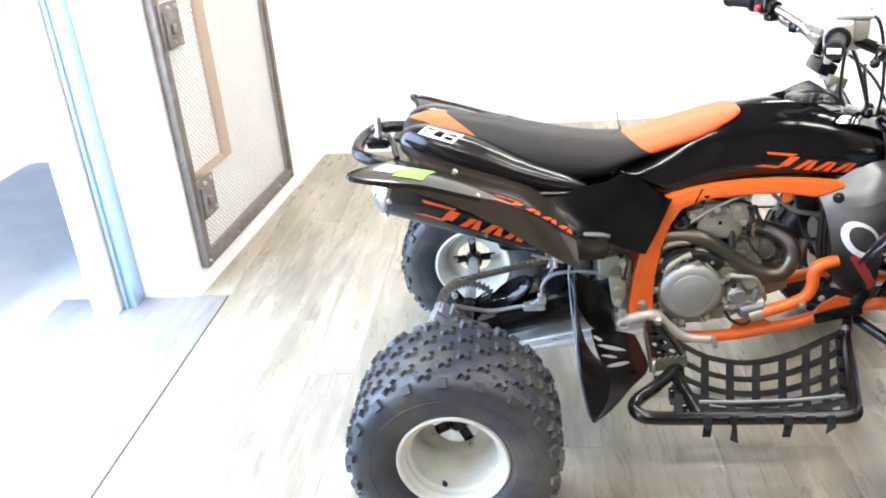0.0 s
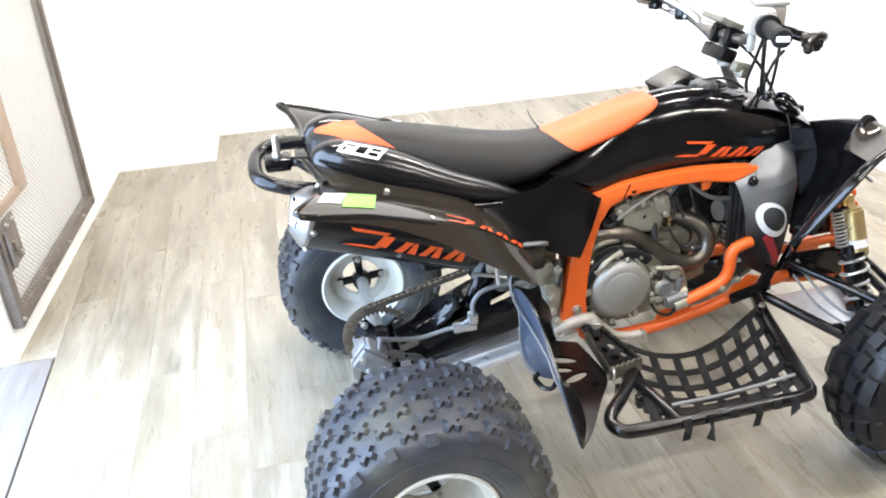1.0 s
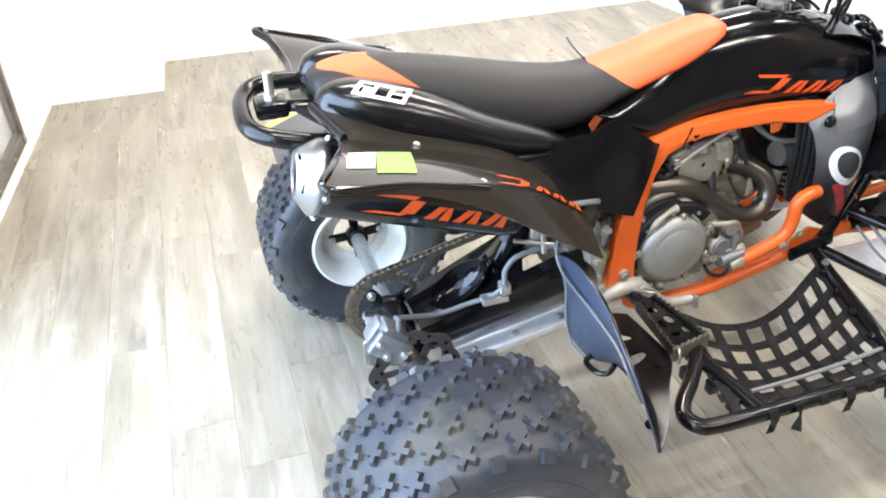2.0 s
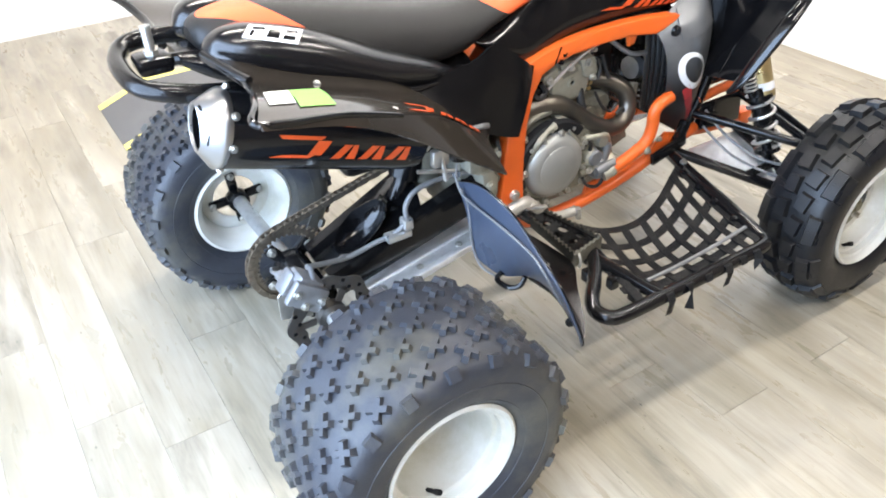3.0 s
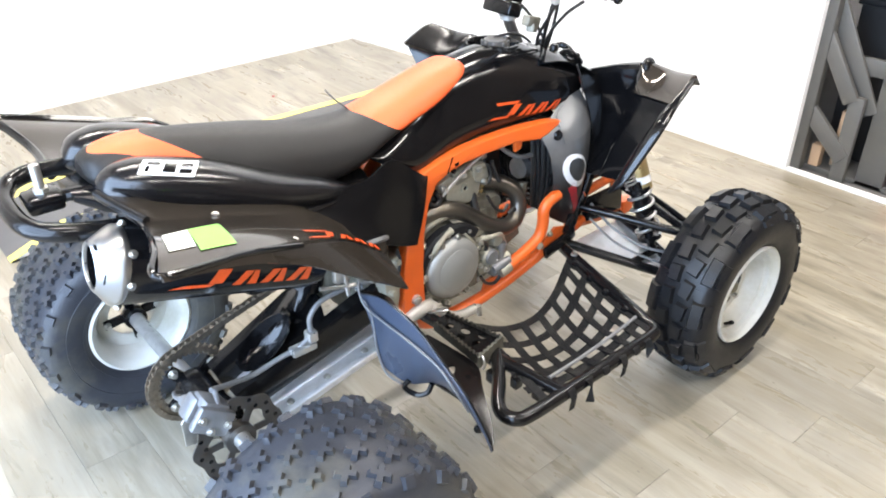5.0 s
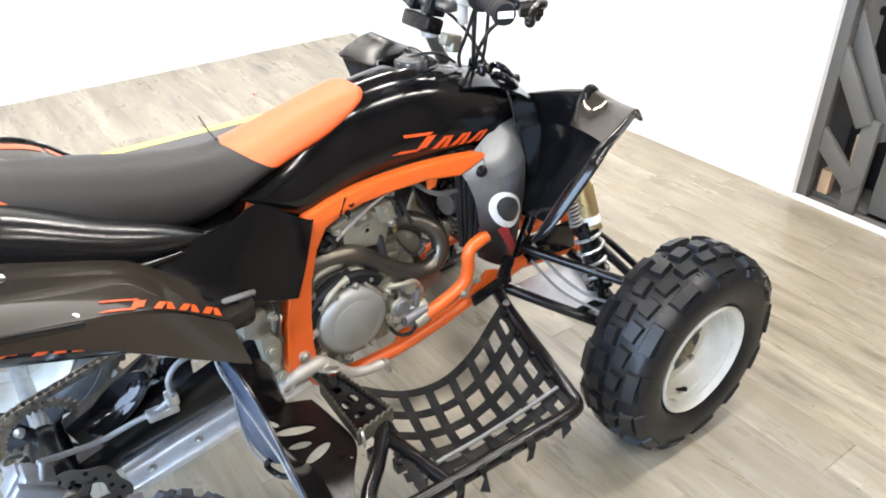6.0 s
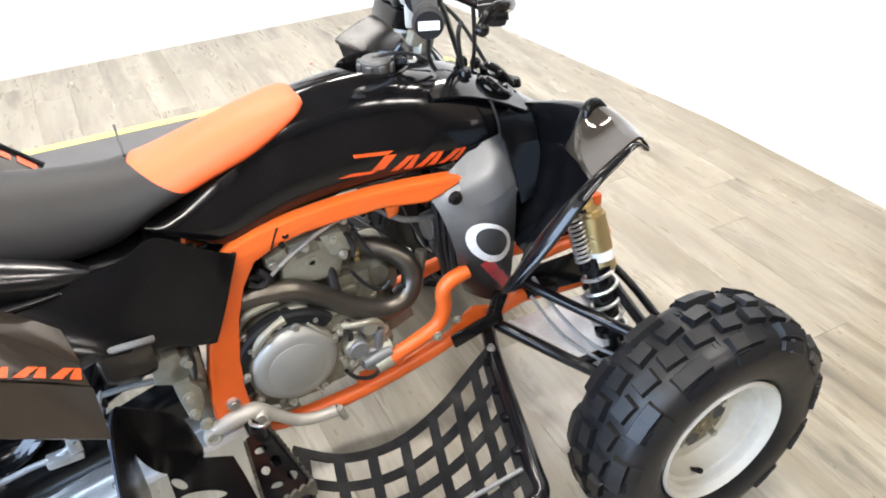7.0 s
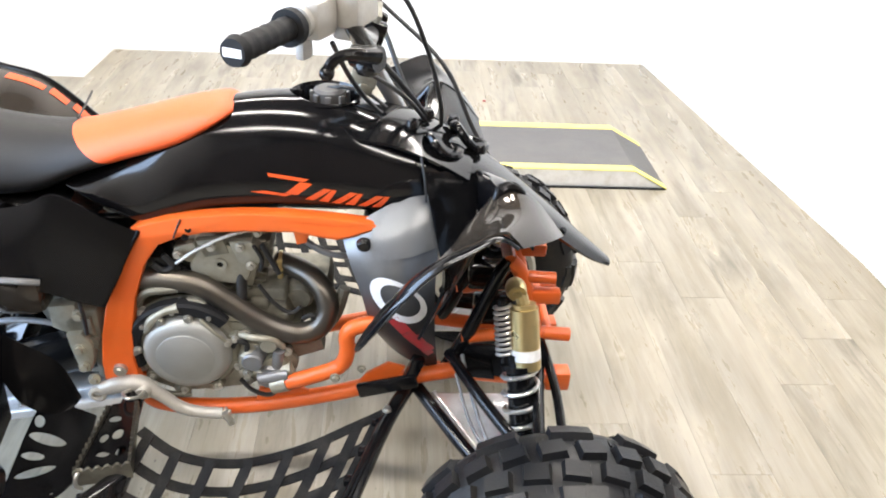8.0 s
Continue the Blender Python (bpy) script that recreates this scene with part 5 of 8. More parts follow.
# front bulkhead: upright tubes, cross tubes and the stubs of the bumper
bm = bmesh.new()
for s in (-1, 1):
    y = YC + s * 0.085
    qpart("bulkhead_strut", tube(bmesh.new(), [(1.10, y, 0.335), (1.14, y, 0.42), (1.19, y, 0.56), (1.21, y, 0.60)], 0.014, 12), M_STEELBLK, frame_main)
    tube(bm, [(1.29, y, 0.315), (1.275, y, 0.43), (1.238, y, 0.56), (1.21, y, 0.60)], 0.015, 12)
    tube(bm, [(1.08, y, 0.335), (1.20, y, 0.318), (1.31, y, 0.310)], 0.0155, 12)
    tube(bm, [(1.13, y, 0.415), (1.21, y, 0.425), (1.30, y, 0.43)], 0.013, 12)
    box(bm, (1.31, y - 0.018, 0.29), (1.36, y + 0.018, 0.335), 0.005)
    box(bm, (1.24, y - 0.012, 0.505), (1.315, y + 0.012, 0.535), 0.006)
    rod(bm, (1.29, y, 0.43), (1.345, y, 0.425), 0.014)
    rod(bm, (1.23, y, 0.565), (1.30, y, 0.56), 0.012)
rod(bm, (1.21, YC - 0.09, 0.60), (1.21, YC + 0.09, 0.60), 0.013)
rod(bm, (1.30, YC - 0.09, 0.43), (1.30, YC + 0.09, 0.43), 0.012)
brk = bmesh.new()
box(brk, (-0.06, -0.008, -0.016), (0.06, 0.004, 0.016), 0.004, pose(0.985, -0.108, 0.336, 0, -14, 0))
box(brk, (-0.012, -0.012, -0.03), (0.014, 0.010, 0.03), 0.005, pose(1.035, -0.100, 0.372, 0, 20, 0))
qpart("nerf_bracket", brk, M_STEELBLK, frame_main, "black steel bracket")
bulk_plate = plate(bmesh.new(), [(1.11, 0.34), (1.30, 0.32), (1.29, 0.41), (1.14, 0.41)], YC - 0.105, YC - 0.098, 0.002)
qpart("bulkhead_plate", bulk_plate, M_STEELBLK, frame_main)
bulk = qpart("front_bulkhead", bm, M_ORANGE, label="orange tubular front frame")
bm = bmesh.new()
for s in (-1, 1):
    plate(bm, [(1.12, 0.345), (1.20, 0.335), (1.19, 0.375), (1.14, 0.395)], YC + s * 0.115 - 0.006, YC + s * 0.115 + 0.006, 0.003)
    box(bm, (1.15, YC + s * 0.06 - 0.02, 0.44), (1.26, YC + s * 0.06 + 0.02, 0.50), 0.008)
qpieces("bulkhead_bracket", bm, M_STEELBLK, bulk)

# ---- engine ----
bm = bmesh.new()
box(bm, (0.515, -0.062, 0.335), (0.80, 0.13, 0.50), 0.03)
box(bm, (0.56, -0.055, 0.305), (0.74, 0.12, 0.35), 0.02)
box(bm, (0.505, -0.05, 0.46), (0.62, 0.11, 0.535), 0.025)
engine = qpart("engine", bm, M_CASTDARK, label="oily grey cast engine block")
bm = bmesh.new()
lathe(bm, [(0.0, -0.052), (0.060, -0.052), (0.072, -0.049), (0.080, -0.040), (0.083, -0.030), (0.085, 0.0)], 48, "y", (0.606, -0.066, 0.408))
qpart("clutch_cover", bm, M_COVER, engine, "round brushed grey clutch cover")
bm = bmesh.new()
lathe(bm, [(0.0, -0.0535), (0.052, -0.0535), (0.0535, -0.0525), (0.055, -0.051)], 48, "y", (0.606, -0.066, 0.408))
qpart("cover_disc", bm, M_COVER, engine)
bm = bmesh.new()
plate(bm, smooth2([(0.500, 0.42), (0.515, 0.335), (0.575, 0.300), (0.66, 0.305), (0.735, 0.325), (0.79, 0.335), (0.81, 0.375), (0.775, 0.42), (0.715, 0.455), (0.66, 0.505), (0.58, 0.515), (0.525, 0.485)], 5), -0.086, -0.058, 0.006)
case = qpart("crankcase_cover", bm, M_CASTMID, engine, "grey cast crankcase side cover")
bm = bmesh.new()
for x, z in ((0.512, 0.36), (0.505, 0.43), (0.53, 0.487), (0.60, 0.510), (0.672, 0.490), (0.715, 0.447), (0.71, 0.325), (0.65, 0.312), (0.575, 0.306), (0.79, 0.40), (0.775, 0.345)):
    bolt(bm, (x, -0.086, z), (0, -1, 0), 0.0055, 0.006)
    lathe(bm, [(0.011, 0.0), (0.0105, -0.010), (0.0, -0.010)], 12, "y", (x, -0.078, z))
qpieces("cover_bolt", bm, M_ZINC, engine)
bm = bmesh.new()
lathe(bm, [(0.0, -0.026), (0.018, -0.026), (0.022, -0.022), (0.024, -0.01), (0.028, 0.0)], 28, "y", (0.722, -0.084, 0.392))
lathe(bm, [(0.0, -0.020), (0.015, -0.020), (0.017, -0.015), (0.02, 0.0)], 22, "y", (0.758, -0.082, 0.425))
rod(bm, (0.735, -0.09, 0.345), (0.80, -0.094, 0.365), 0.016, 16)
rod(bm, (0.70, -0.085, 0.35), (0.745, -0.095, 0.36), 0.013, 14)
lathe(bm, [(0.0, -0.022), (0.026, -0.020), (0.03, 0.0)], 22, "y", (0.768, -0.078, 0.368))
qpart("water_pump", bm, M_CAST, engine)
bm = bmesh.new()     # cylinder, head and cam cover, leaning forward
m_cyl = pose(0.665, 0.03, 0.50, 0, 8, 0)
box(bm, (-0.065, -0.062, 0.0), (0.075, 0.062, 0.085), 0.012, m_cyl)
qpart("cylinder", bm, M_CASTDARK, engine, "dull finned engine cylinder")
for k in range(5):
    qpart("cylinder_fin", box(bmesh.new(), (-0.072, -0.068, 0.008 + 0.016 * k), (0.082, 0.068, 0.014 + 0.016 * k), 0.002, m_cyl), M_CASTDARK, engine)
bm = bmesh.new()
box(bm, (-0.075, -0.072, 0.085), (0.085, 0.072, 0.135), 0.012, m_cyl)
box(bm, (-0.07, -0.066, 0.135), (0.078, 0.066, 0.17), 0.016, m_cyl)
plate(bm, [(-0.055, 0.035), (0.06, 0.035), (0.072, 0.13), (-0.05, 0.145)], -0.080, -0.066, 0.005, m=m_cyl)
qpart("cylinder_head", bm, M_CAST, engine, "grey cast cylinder head")
bm = bmesh.new()
for x, z in ((-0.055, 0.10), (0.066, 0.10), (0.02, 0.085), (-0.05, 0.155), (0.06, 0.155)):
    bolt(bm, m_cyl @ Vector((x, -0.078, z)), (0, -1, 0), 0.006, 0.007)
lathe(bm, [(0.0, -0.012), (0.010, -0.012), (0.016, -0.008), (0.018, 0.0)], 20, "y", m_cyl @ Vector((0.03, -0.075, 0.06)))
qpieces("head_bolt", bm, M_ZINC, engine)
bm = bmesh.new()     # rim of tabs round the clutch cover
lathe(bm, [(0.083, 0.0), (0.094, -0.002), (0.096, -0.012), (0.090, -0.018), (0.083, -0.018)], 48, "y", (0.606, -0.078, 0.408))
for k in range(9):
    a = 0.35 + k * 2 * math.pi / 9
    box(bm, (0.086, -0.020, -0.011), (0.106, 0.0, 0.011), 0.004, Matrix.Translation((0.606, -0.080, 0.408)) @ Matrix.Rotation(a, 4, "Y"))
qpart("clutch_rim", bm, M_CASTMID, engine)
for k in range(9):
    a = 0.35 + k * 2 * math.pi / 9
    qpart("rim_bolt", bolt(bmesh.new(), (0.606 + 0.097 * math.cos(a), -0.099, 0.408 - 0.097 * math.sin(a)), (0, -1, 0), 0.0052, 0.006), M_ZINC, engine)
bm = bmesh.new()     # casting in front of the cylinder, inside the header's bend
box(bm, (0.742, 0.0, 0.41), (0.868, 0.12, 0.505), 0.02)
lathe(bm, [(0.0, -0.03), (0.022, -0.03), (0.028, -0.022), (0.03, 0.0)], 24, "y", (0.81, 0.0, 0.485))
box(bm, (0.70, -0.045, 0.455), (0.79, 0.03, 0.52), 0.012)
qpart("oil_pump_case", bm, M_CASTMID, engine)
bm = bmesh.new()     # shift linkage and small plumbing in front of the case
tube(bm, [(0.535, -0.098, 0.455), (0.55, -0.104, 0.485), (0.575, -0.104, 0.505), (0.60, -0.100, 0.512)], [0.007, 0.009, 0.007, 0.010], 10)
qpart("clutch_arm", bm, M_CAST, engine)
bm = bmesh.new()
tube(bm, [(0.70, -0.09, 0.445), (0.735, -0.105, 0.448), (0.765, -0.10, 0.44), (0.785, -0.09, 0.415)], 0.0065, 10)
qpart("coolant_pipe", bm, M_CAST, engine)
bm = bmesh.new()
tube(bm, [(0.515, -0.09, 0.335), (0.53, -0.10, 0.318), (0.565, -0.10, 0.302), (0.60, -0.095, 0.298)], 0.006, 8)
qpart("drain_pipe", bm, M_CASTDARK, engine)
bm = bmesh.new()
rod(bm, (0.71, -0.07, 0.50), (0.71, -0.05, 0.56), 0.010, 14)
rod(bm, (0.71, -0.05, 0.56), (0.70, -0.045, 0.60), 0.007, 12)
qpart("spark_plug_lead", bm, M_CABLE, engine)
m_side = m_cyl @ Matrix.Translation((0, 0, 0))
bm = bmesh.new()     # rounded side plate with a dark hole on the head
plate(bm, smooth2([(-0.045, 0.050), (0.035, 0.045), (0.055, 0.075), (0.045, 0.115), (-0.02, 0.128), (-0.05, 0.10)], 5), -0.090, -0.079, 0.004, m=m_side)
lathe(bm, [(0.006, -0.001), (0.012, -0.001), (0.012, -0.006), (0.006, -0.006)], 18, "y", m_side @ Vector((0.0, -0.089, 0.085)), closed=True)
qpart("head_side_plate", bm, M_CAST, engine)
bm = bmesh.new()
rod(bm, m_side @ Vector((0.0, -0.0888, 0.085)), m_side @ Vector((0.0, -0.0912, 0.085)), 0.006, 14)
qpart("plate_hole", bm, M_SATIN, engine)
bm = bmesh.new()     # clutter behind the cylinder: carburettor, airbox boot and plumbing
rod(bm, (0.50, 0.03, 0.585), (0.60, 0.03, 0.60), 0.034, 20)
box(bm, (0.545, -0.03, 0.555), (0.60, 0.08, 0.64), 0.012)
rod(bm, (0.40, 0.03, 0.58), (0.50, 0.03, 0.585), 0.045, 20)
for k in range(3):
    tube(bm, [(0.52 + 0.03 * k, -0.02, 0.62), (0.56 + 0.02 * k, -0.045, 0.60 - 0.02 * k), (0.60, -0.05, 0.57 - 0.02 * k), (0.63, -0.045, 0.545)], 0.005, 8)
tube(bm, [(0.585, -0.055, 0.60), (0.60, -0.06, 0.575), (0.575, -0.06, 0.56)], 0.009, 8)
qpart("carburettor", bm, M_STEELBLK, engine)
bm = bmesh.new()
tube(bm, [(0.60, -0.070, 0.590), (0.64, -0.072, 0.62), (0.70, -0.072, 0.652), (0.77, -0.070, 0.672), (0.80, -0.068, 0.672)], 0.0036, 8)
qpart("clutch_cable", bm, M_SPRING, engine, "bare silver cable")
bm = bmesh.new()
for x, z, sx, sz in ((0.53, 0.545, 0.03, 0.02), (0.56, 0.55, 0.02, 0.03), (0.70, 0.50, 0.03, 0.03), (0.74, 0.49, 0.035, 0.025), (0.80, 0.42, 0.03, 0.035), (0.84, 0.40, 0.025, 0.04), (0.78, 0.46, 0.03, 0.02)):
    box(bm, (x - sx / 2, -0.06, z - sz / 2), (x + sx / 2, 0.02, z + sz / 2), 0.006, Matrix.Rotation(0.0, 4, "Y"))
tube(bm, [(0.52, -0.075, 0.50), (0.545, -0.085, 0.535), (0.60, -0.08, 0.54)], 0.008, 8)
tube(bm, [(0.79, -0.05, 0.39), (0.84, -0.06, 0.42), (0.88, -0.05, 0.46), (0.90, -0.04, 0.52)], 0.012, 10)
qpieces("engine_bracket", bm, M_CASTDARK, engine)

# castings, webs and plumbing round the cover and the cylinder
def eng_plate(name, outline, y0, y1, material, label="", bevel=0.003):
    return qpart(name, plate(bmesh.new(), outline, y0, y1, bevel), material, engine, label)


def arc_band(bm, cx, cz, r0, r1, a0, a1, y0, y1, n=20):
    """A flat curved band round (cx, cz), from the angle a0 to a1."""
    rings = []
    for k in range(n + 1):
        a = a0 + (a1 - a0) * k / n
        c, d = math.cos(a), math.sin(a)
        rings.append([Vector((cx + r * c, y, cz + r * d)) for r, y in ((r0, y1), (r0, y0 + 0.004), (r0 + 0.004, y0), (r1 - 0.005, y0), (r1, y0 + 0.005), (r1, y1))])
    skin(bm, rings)
    return bm


qpart("clutch_arch", arc_band(bmesh.new(), 0.606, 0.408, 0.087, 0.113, 0.75, 3.5, -0.105, -0.080), M_GRIP, engine, "dark arched guard over the clutch cover")
eng_plate("case_web", [(0.614, 0.523), (0.634, 0.522), (0.709, 0.475), (0.693, 0.473), (0.651, 0.479)], -0.090, -0.060, M_CAST)
eng_plate("case_web", [(0.652, 0.475), (0.710, 0.470), (0.734, 0.447), (0.726, 0.421), (0.687, 0.433)], -0.088, -0.058, M_CASTMID)
eng_plate("head_bracket", [(0.596, 0.616), (0.633, 0.628), (0.641, 0.599), (0.621, 0.584), (0.595, 0.598)], -0.060, -0.030, M_CAST, "pale cast bracket by the head")
eng_plate("head_bracket", [(0.638, 0.634), (0.686, 0.640), (0.694, 0.608), (0.651, 0.599)], -0.064, -0.024, M_CASTMID)
eng_plate("head_bracket", [(0.696, 0.635), (0.737, 0.634), (0.761, 0.604), (0.738, 0.579), (0.710, 0.591)], -0.066, -0.026, M_CAST)
eng_plate("head_bracket", [(0.739, 0.618), (0.760, 0.620), (0.766, 0.583), (0.751, 0.580)], -0.066, -0.016, M_CASTDARK)
eng_plate("carburettor_cover", [(0.554, 0.599), (0.592, 0.599), (0.601, 0.574), (0.558, 0.575)], -0.066, -0.036, M_SATIN)
eng_plate("lower_casting", [(0.744, 0.439), (0.797, 0.424), (0.855, 0.425), (0.861, 0.396), (0.808, 0.376), (0.756, 0.397)], -0.075, -0.035, M_CASTDARK)
bm = bmesh.new()
bolt(bm, (0.566, -0.104, 0.484), (0, -1, 0), 0.006, 0.006)
bolt(bm, (0.617, -0.104, 0.491), (0, -1, 0), 0.006, 0.006)
bolt(bm, (0.516, -0.104, 0.416), (0, -1, 0), 0.006, 0.006)
bolt(bm, (0.684, -0.104, 0.436), (0, -1, 0), 0.006, 0.006)
bolt(bm, (0.715, -0.104, 0.360), (0, -1, 0), 0.006, 0.006)
bolt(bm, (0.605, -0.068, 0.608), (0, -1, 0), 0.006, 0.006)
bolt(bm, (0.665, -0.068, 0.625), (0, -1, 0), 0.006, 0.006)
bolt(bm, (0.716, -0.068, 0.625), (0, -1, 0), 0.006, 0.006)
bolt(bm, (0.733, -0.068, 0.586), (0, -1, 0), 0.006, 0.006)
qpieces("casting_bolt", bm, M_ZINC, engine)
qpart("vent_pipe", tube(bmesh.new(), [(0.639, -0.106, 0.491), (0.661, -0.108, 0.464), (0.683, -0.106, 0.438)], 0.0035, 8), M_CAST, engine)
qpart("engine_hose", tube(bmesh.new(), [(0.692, -0.100, 0.422), (0.702, -0.100, 0.437), (0.718, -0.100, 0.428), (0.713, -0.100, 0.401), (0.701, -0.100, 0.386)], 0.0050, 8), M_CABLE, engine)
qpart("engine_hose", tube(bmesh.new(), [(0.700, -0.100, 0.341), (0.719, -0.100, 0.314), (0.753, -0.100, 0.301), (0.778, -0.100, 0.326)], 0.0045, 8), M_CABLE, engine)
qpart("engine_hose", tube(bmesh.new(), [(0.744, -0.070, 0.545), (0.770, -0.070, 0.504), (0.799, -0.070, 0.482), (0.819, -0.070, 0.496)], 0.0040, 8), M_CABLE, engine)
qpart("engine_hose", tube(bmesh.new(), [(0.822, -0.070, 0.468), (0.838, -0.070, 0.476), (0.853, -0.070, 0.463)], 0.0050, 8), M_CABLE, engine)
qpart("engine_hose", tube(bmesh.new(), [(0.579, -0.070, 0.607), (0.593, -0.070, 0.585), (0.576, -0.070, 0.574), (0.558, -0.070, 0.587)], 0.0060, 8), M_CABLE, engine)
qpart("engine_hose", tube(bmesh.new(), [(0.756, -0.070, 0.633), (0.770, -0.070, 0.600), (0.784, -0.070, 0.571)], 0.0050, 8), M_CABLE, engine)
qpart("engine_hose", tube(bmesh.new(), [(0.741, -0.070, 0.630), (0.754, -0.070, 0.602), (0.749, -0.070, 0.577)], 0.0040, 8), M_CABLE, engine)
bm = bmesh.new()     # selector shaft cover, cap and stub in front of the clutch
lathe(bm, [(0.0, -0.022), (0.017, -0.022), (0.020, -0.019), (0.021, 0.0), (0.024, 0.004), (0.024, 0.02)], 26, "y", (0.727, -0.094, 0.393))
lathe(bm, [(0.0, -0.016), (0.024, -0.016), (0.027, -0.012), (0.029, 0.02)], 26, "y", (0.756, -0.090, 0.348))
rod(bm, (0.736, -0.106, 0.349), (0.793, -0.106, 0.359), 0.0125, 16)
rod(bm, (0.770, -0.095, 0.371), (0.777, -0.095, 0.410), 0.011, 14)
qpieces("selector_cover", bm, M_ALLOY, engine, "grey cast selector covers")
bm = bmesh.new()     # stepped bracket and stops behind the spar
plate(bm, [(0.368, 0.510), (0.416, 0.515), (0.425, 0.490), (0.423, 0.455), (0.393, 0.450), (0.368, 0.462)], -0.100, -0.060, 0.004)
plate(bm, [(0.394, 0.455), (0.422, 0.458), (0.437, 0.434), (0.436, 0.401), (0.424, 0.367), (0.404, 0.377), (0.398, 0.414)], -0.112, -0.070, 0.004)
plate(bm, [(0.425, 0.487), (0.440, 0.487), (0.443, 0.449), (0.427, 0.454)], -0.104, -0.080, 0.003)
bolt(bm, (0.427, -0.113, 0.502), (0, -1, 0.2), 0.008, 0.008)
bolt(bm, (0.414, -0.113, 0.423), (0, -1, 0.2), 0.008, 0.008)
bolt(bm, (0.416, -0.113, 0.382), (0, -1, 0.2), 0.008, 0.008)
bolt(bm, (0.428, -0.113, 0.351), (0, -1, 0.2), 0.008, 0.008)
qpieces("stop_bracket", bm, M_CAST, label="pale cast brackets behind the frame spar")
qpart("bracket_hose", tube(bmesh.new(), [(0.432, -0.110, 0.531), (0.436, -0.115, 0.501), (0.432, -0.110, 0.457)], 0.004, 8), M_CABLE, engine)

bm = bmesh.new()
tube(bm, [(0.535, -0.062, 0.549), (0.585, -0.066, 0.551), (0.635, -0.07, 0.543), (0.69, -0.073, 0.505), (0.745, -0.075, 0.463), (0.80, -0.074, 0.437), (0.845, -0.069, 0.442),
          (0.868, -0.06, 0.475), (0.862, -0.045, 0.512), (0.832, -0.02, 0.535), (0.79, 0.006, 0.542), (0.765, 0.012, 0.544)], 0.0215, 16, 8)
header = qpart("exhaust_header", bm, M_PIPE, label="heat stained steel exhaust header pipe")
bm = bmesh.new()
lathe(bm, [(0.0213, -0.0035), (0.0245, -0.0035), (0.0245, 0.0035), (0.0213, 0.0035)], 24, "x", (0.776, 0.009, 0.543), closed=True)
for dz in (0.018, 0.0, -0.016):
    lathe(bm, [(0.0, -0.007), (0.0052, -0.006), (0.0055, 0.0)], 12, "y", (0.776, -0.010 - 0.004 * (dz == 0), 0.543 + dz))
qpart("header_flange", bm, M_GOLD, header)

# radiator and fan
bm = bmesh.new()
box(bm, (0.985, -0.070, 0.40), (1.020, 0.130, 0.685), 0.008, Matrix.Identity(4))
rad = qpart("radiator", bm, M_SATIN, label="black radiator with a round fan")
bm = bmesh.new()
for k in range(5):
    lathe(bm, [(0.098 - 0.016 * k, -0.004), (0.102 - 0.016 * k, 0.0), (0.098 - 0.016 * k, 0.004), (0.094 - 0.016 * k, 0.0)], 32, "x", (0.972 - 0.002 * k, 0.020, 0.528), closed=True)
for k in range(8):
    a = k * math.pi / 4
    box(bm, (-0.003, 0.0, -0.003), (0.003, 0.098, 0.003), 0.0, Matrix.Translation((0.972, 0.020, 0.528)) @ Matrix.Rotation(a, 4, "X"))
qpart("fan_grille", bm, M_STEELBLK, rad)
bm = bmesh.new()
rod(bm, (0.938, 0.016, 0.530), (0.980, 0.020, 0.528), 0.029, 24, 0.033)
qpart("fan_motor", bm, M_ALLOY, rad, "scuffed grey fan motor")
for k in range(5):
    qpart("radiator_hose", tube(bmesh.new(), [(0.945 + 0.009 * k, -0.02 - 0.009 * k, 0.68), (0.935 + 0.009 * k, -0.04 - 0.009 * k, 0.60), (0.938 + 0.010 * k, -0.042 - 0.008 * k, 0.52), (0.955 + 0.008 * k, -0.03 - 0.006 * k, 0.43)], 0.005 if k % 2 else 0.0075, 8), M_CABLE, rad)
bm = bmesh.new()
tube(bm, [(0.80, -0.03, 0.66), (0.83, -0.045, 0.63), (0.87, -0.05, 0.605), (0.93, -0.04, 0.59)], 0.006, 8)
qpart("drain_tube", bm, M_HOSE, rad)

# ---- scoop ----
def scoop_bm():
    bm = bmesh.new()
    sheet(bm, [[(0.900, -0.078, 0.668), (0.935, -0.078, 0.690), (0.985, -0.070, 0.720), (1.060, -0.050, 0.750)],
               [(0.915, -0.104, 0.630), (0.950, -0.118, 0.640), (1.000, -0.124, 0.655), (1.068, -0.098, 0.675)],
               [(0.936, -0.108, 0.565), (0.970, -0.126, 0.565), (1.015, -0.130, 0.565), (1.066, -0.108, 0.575)],
               [(0.958, -0.092, 0.475), (0.990, -0.104, 0.468), (1.030, -0.106, 0.462), (1.072, -0.090, 0.455)],
               [(0.985, -0.054, 0.405), (1.010, -0.064, 0.385), (1.045, -0.066, 0.362), (1.085, -0.058, 0.345)]], 0.006, 7, 7)
    return bm


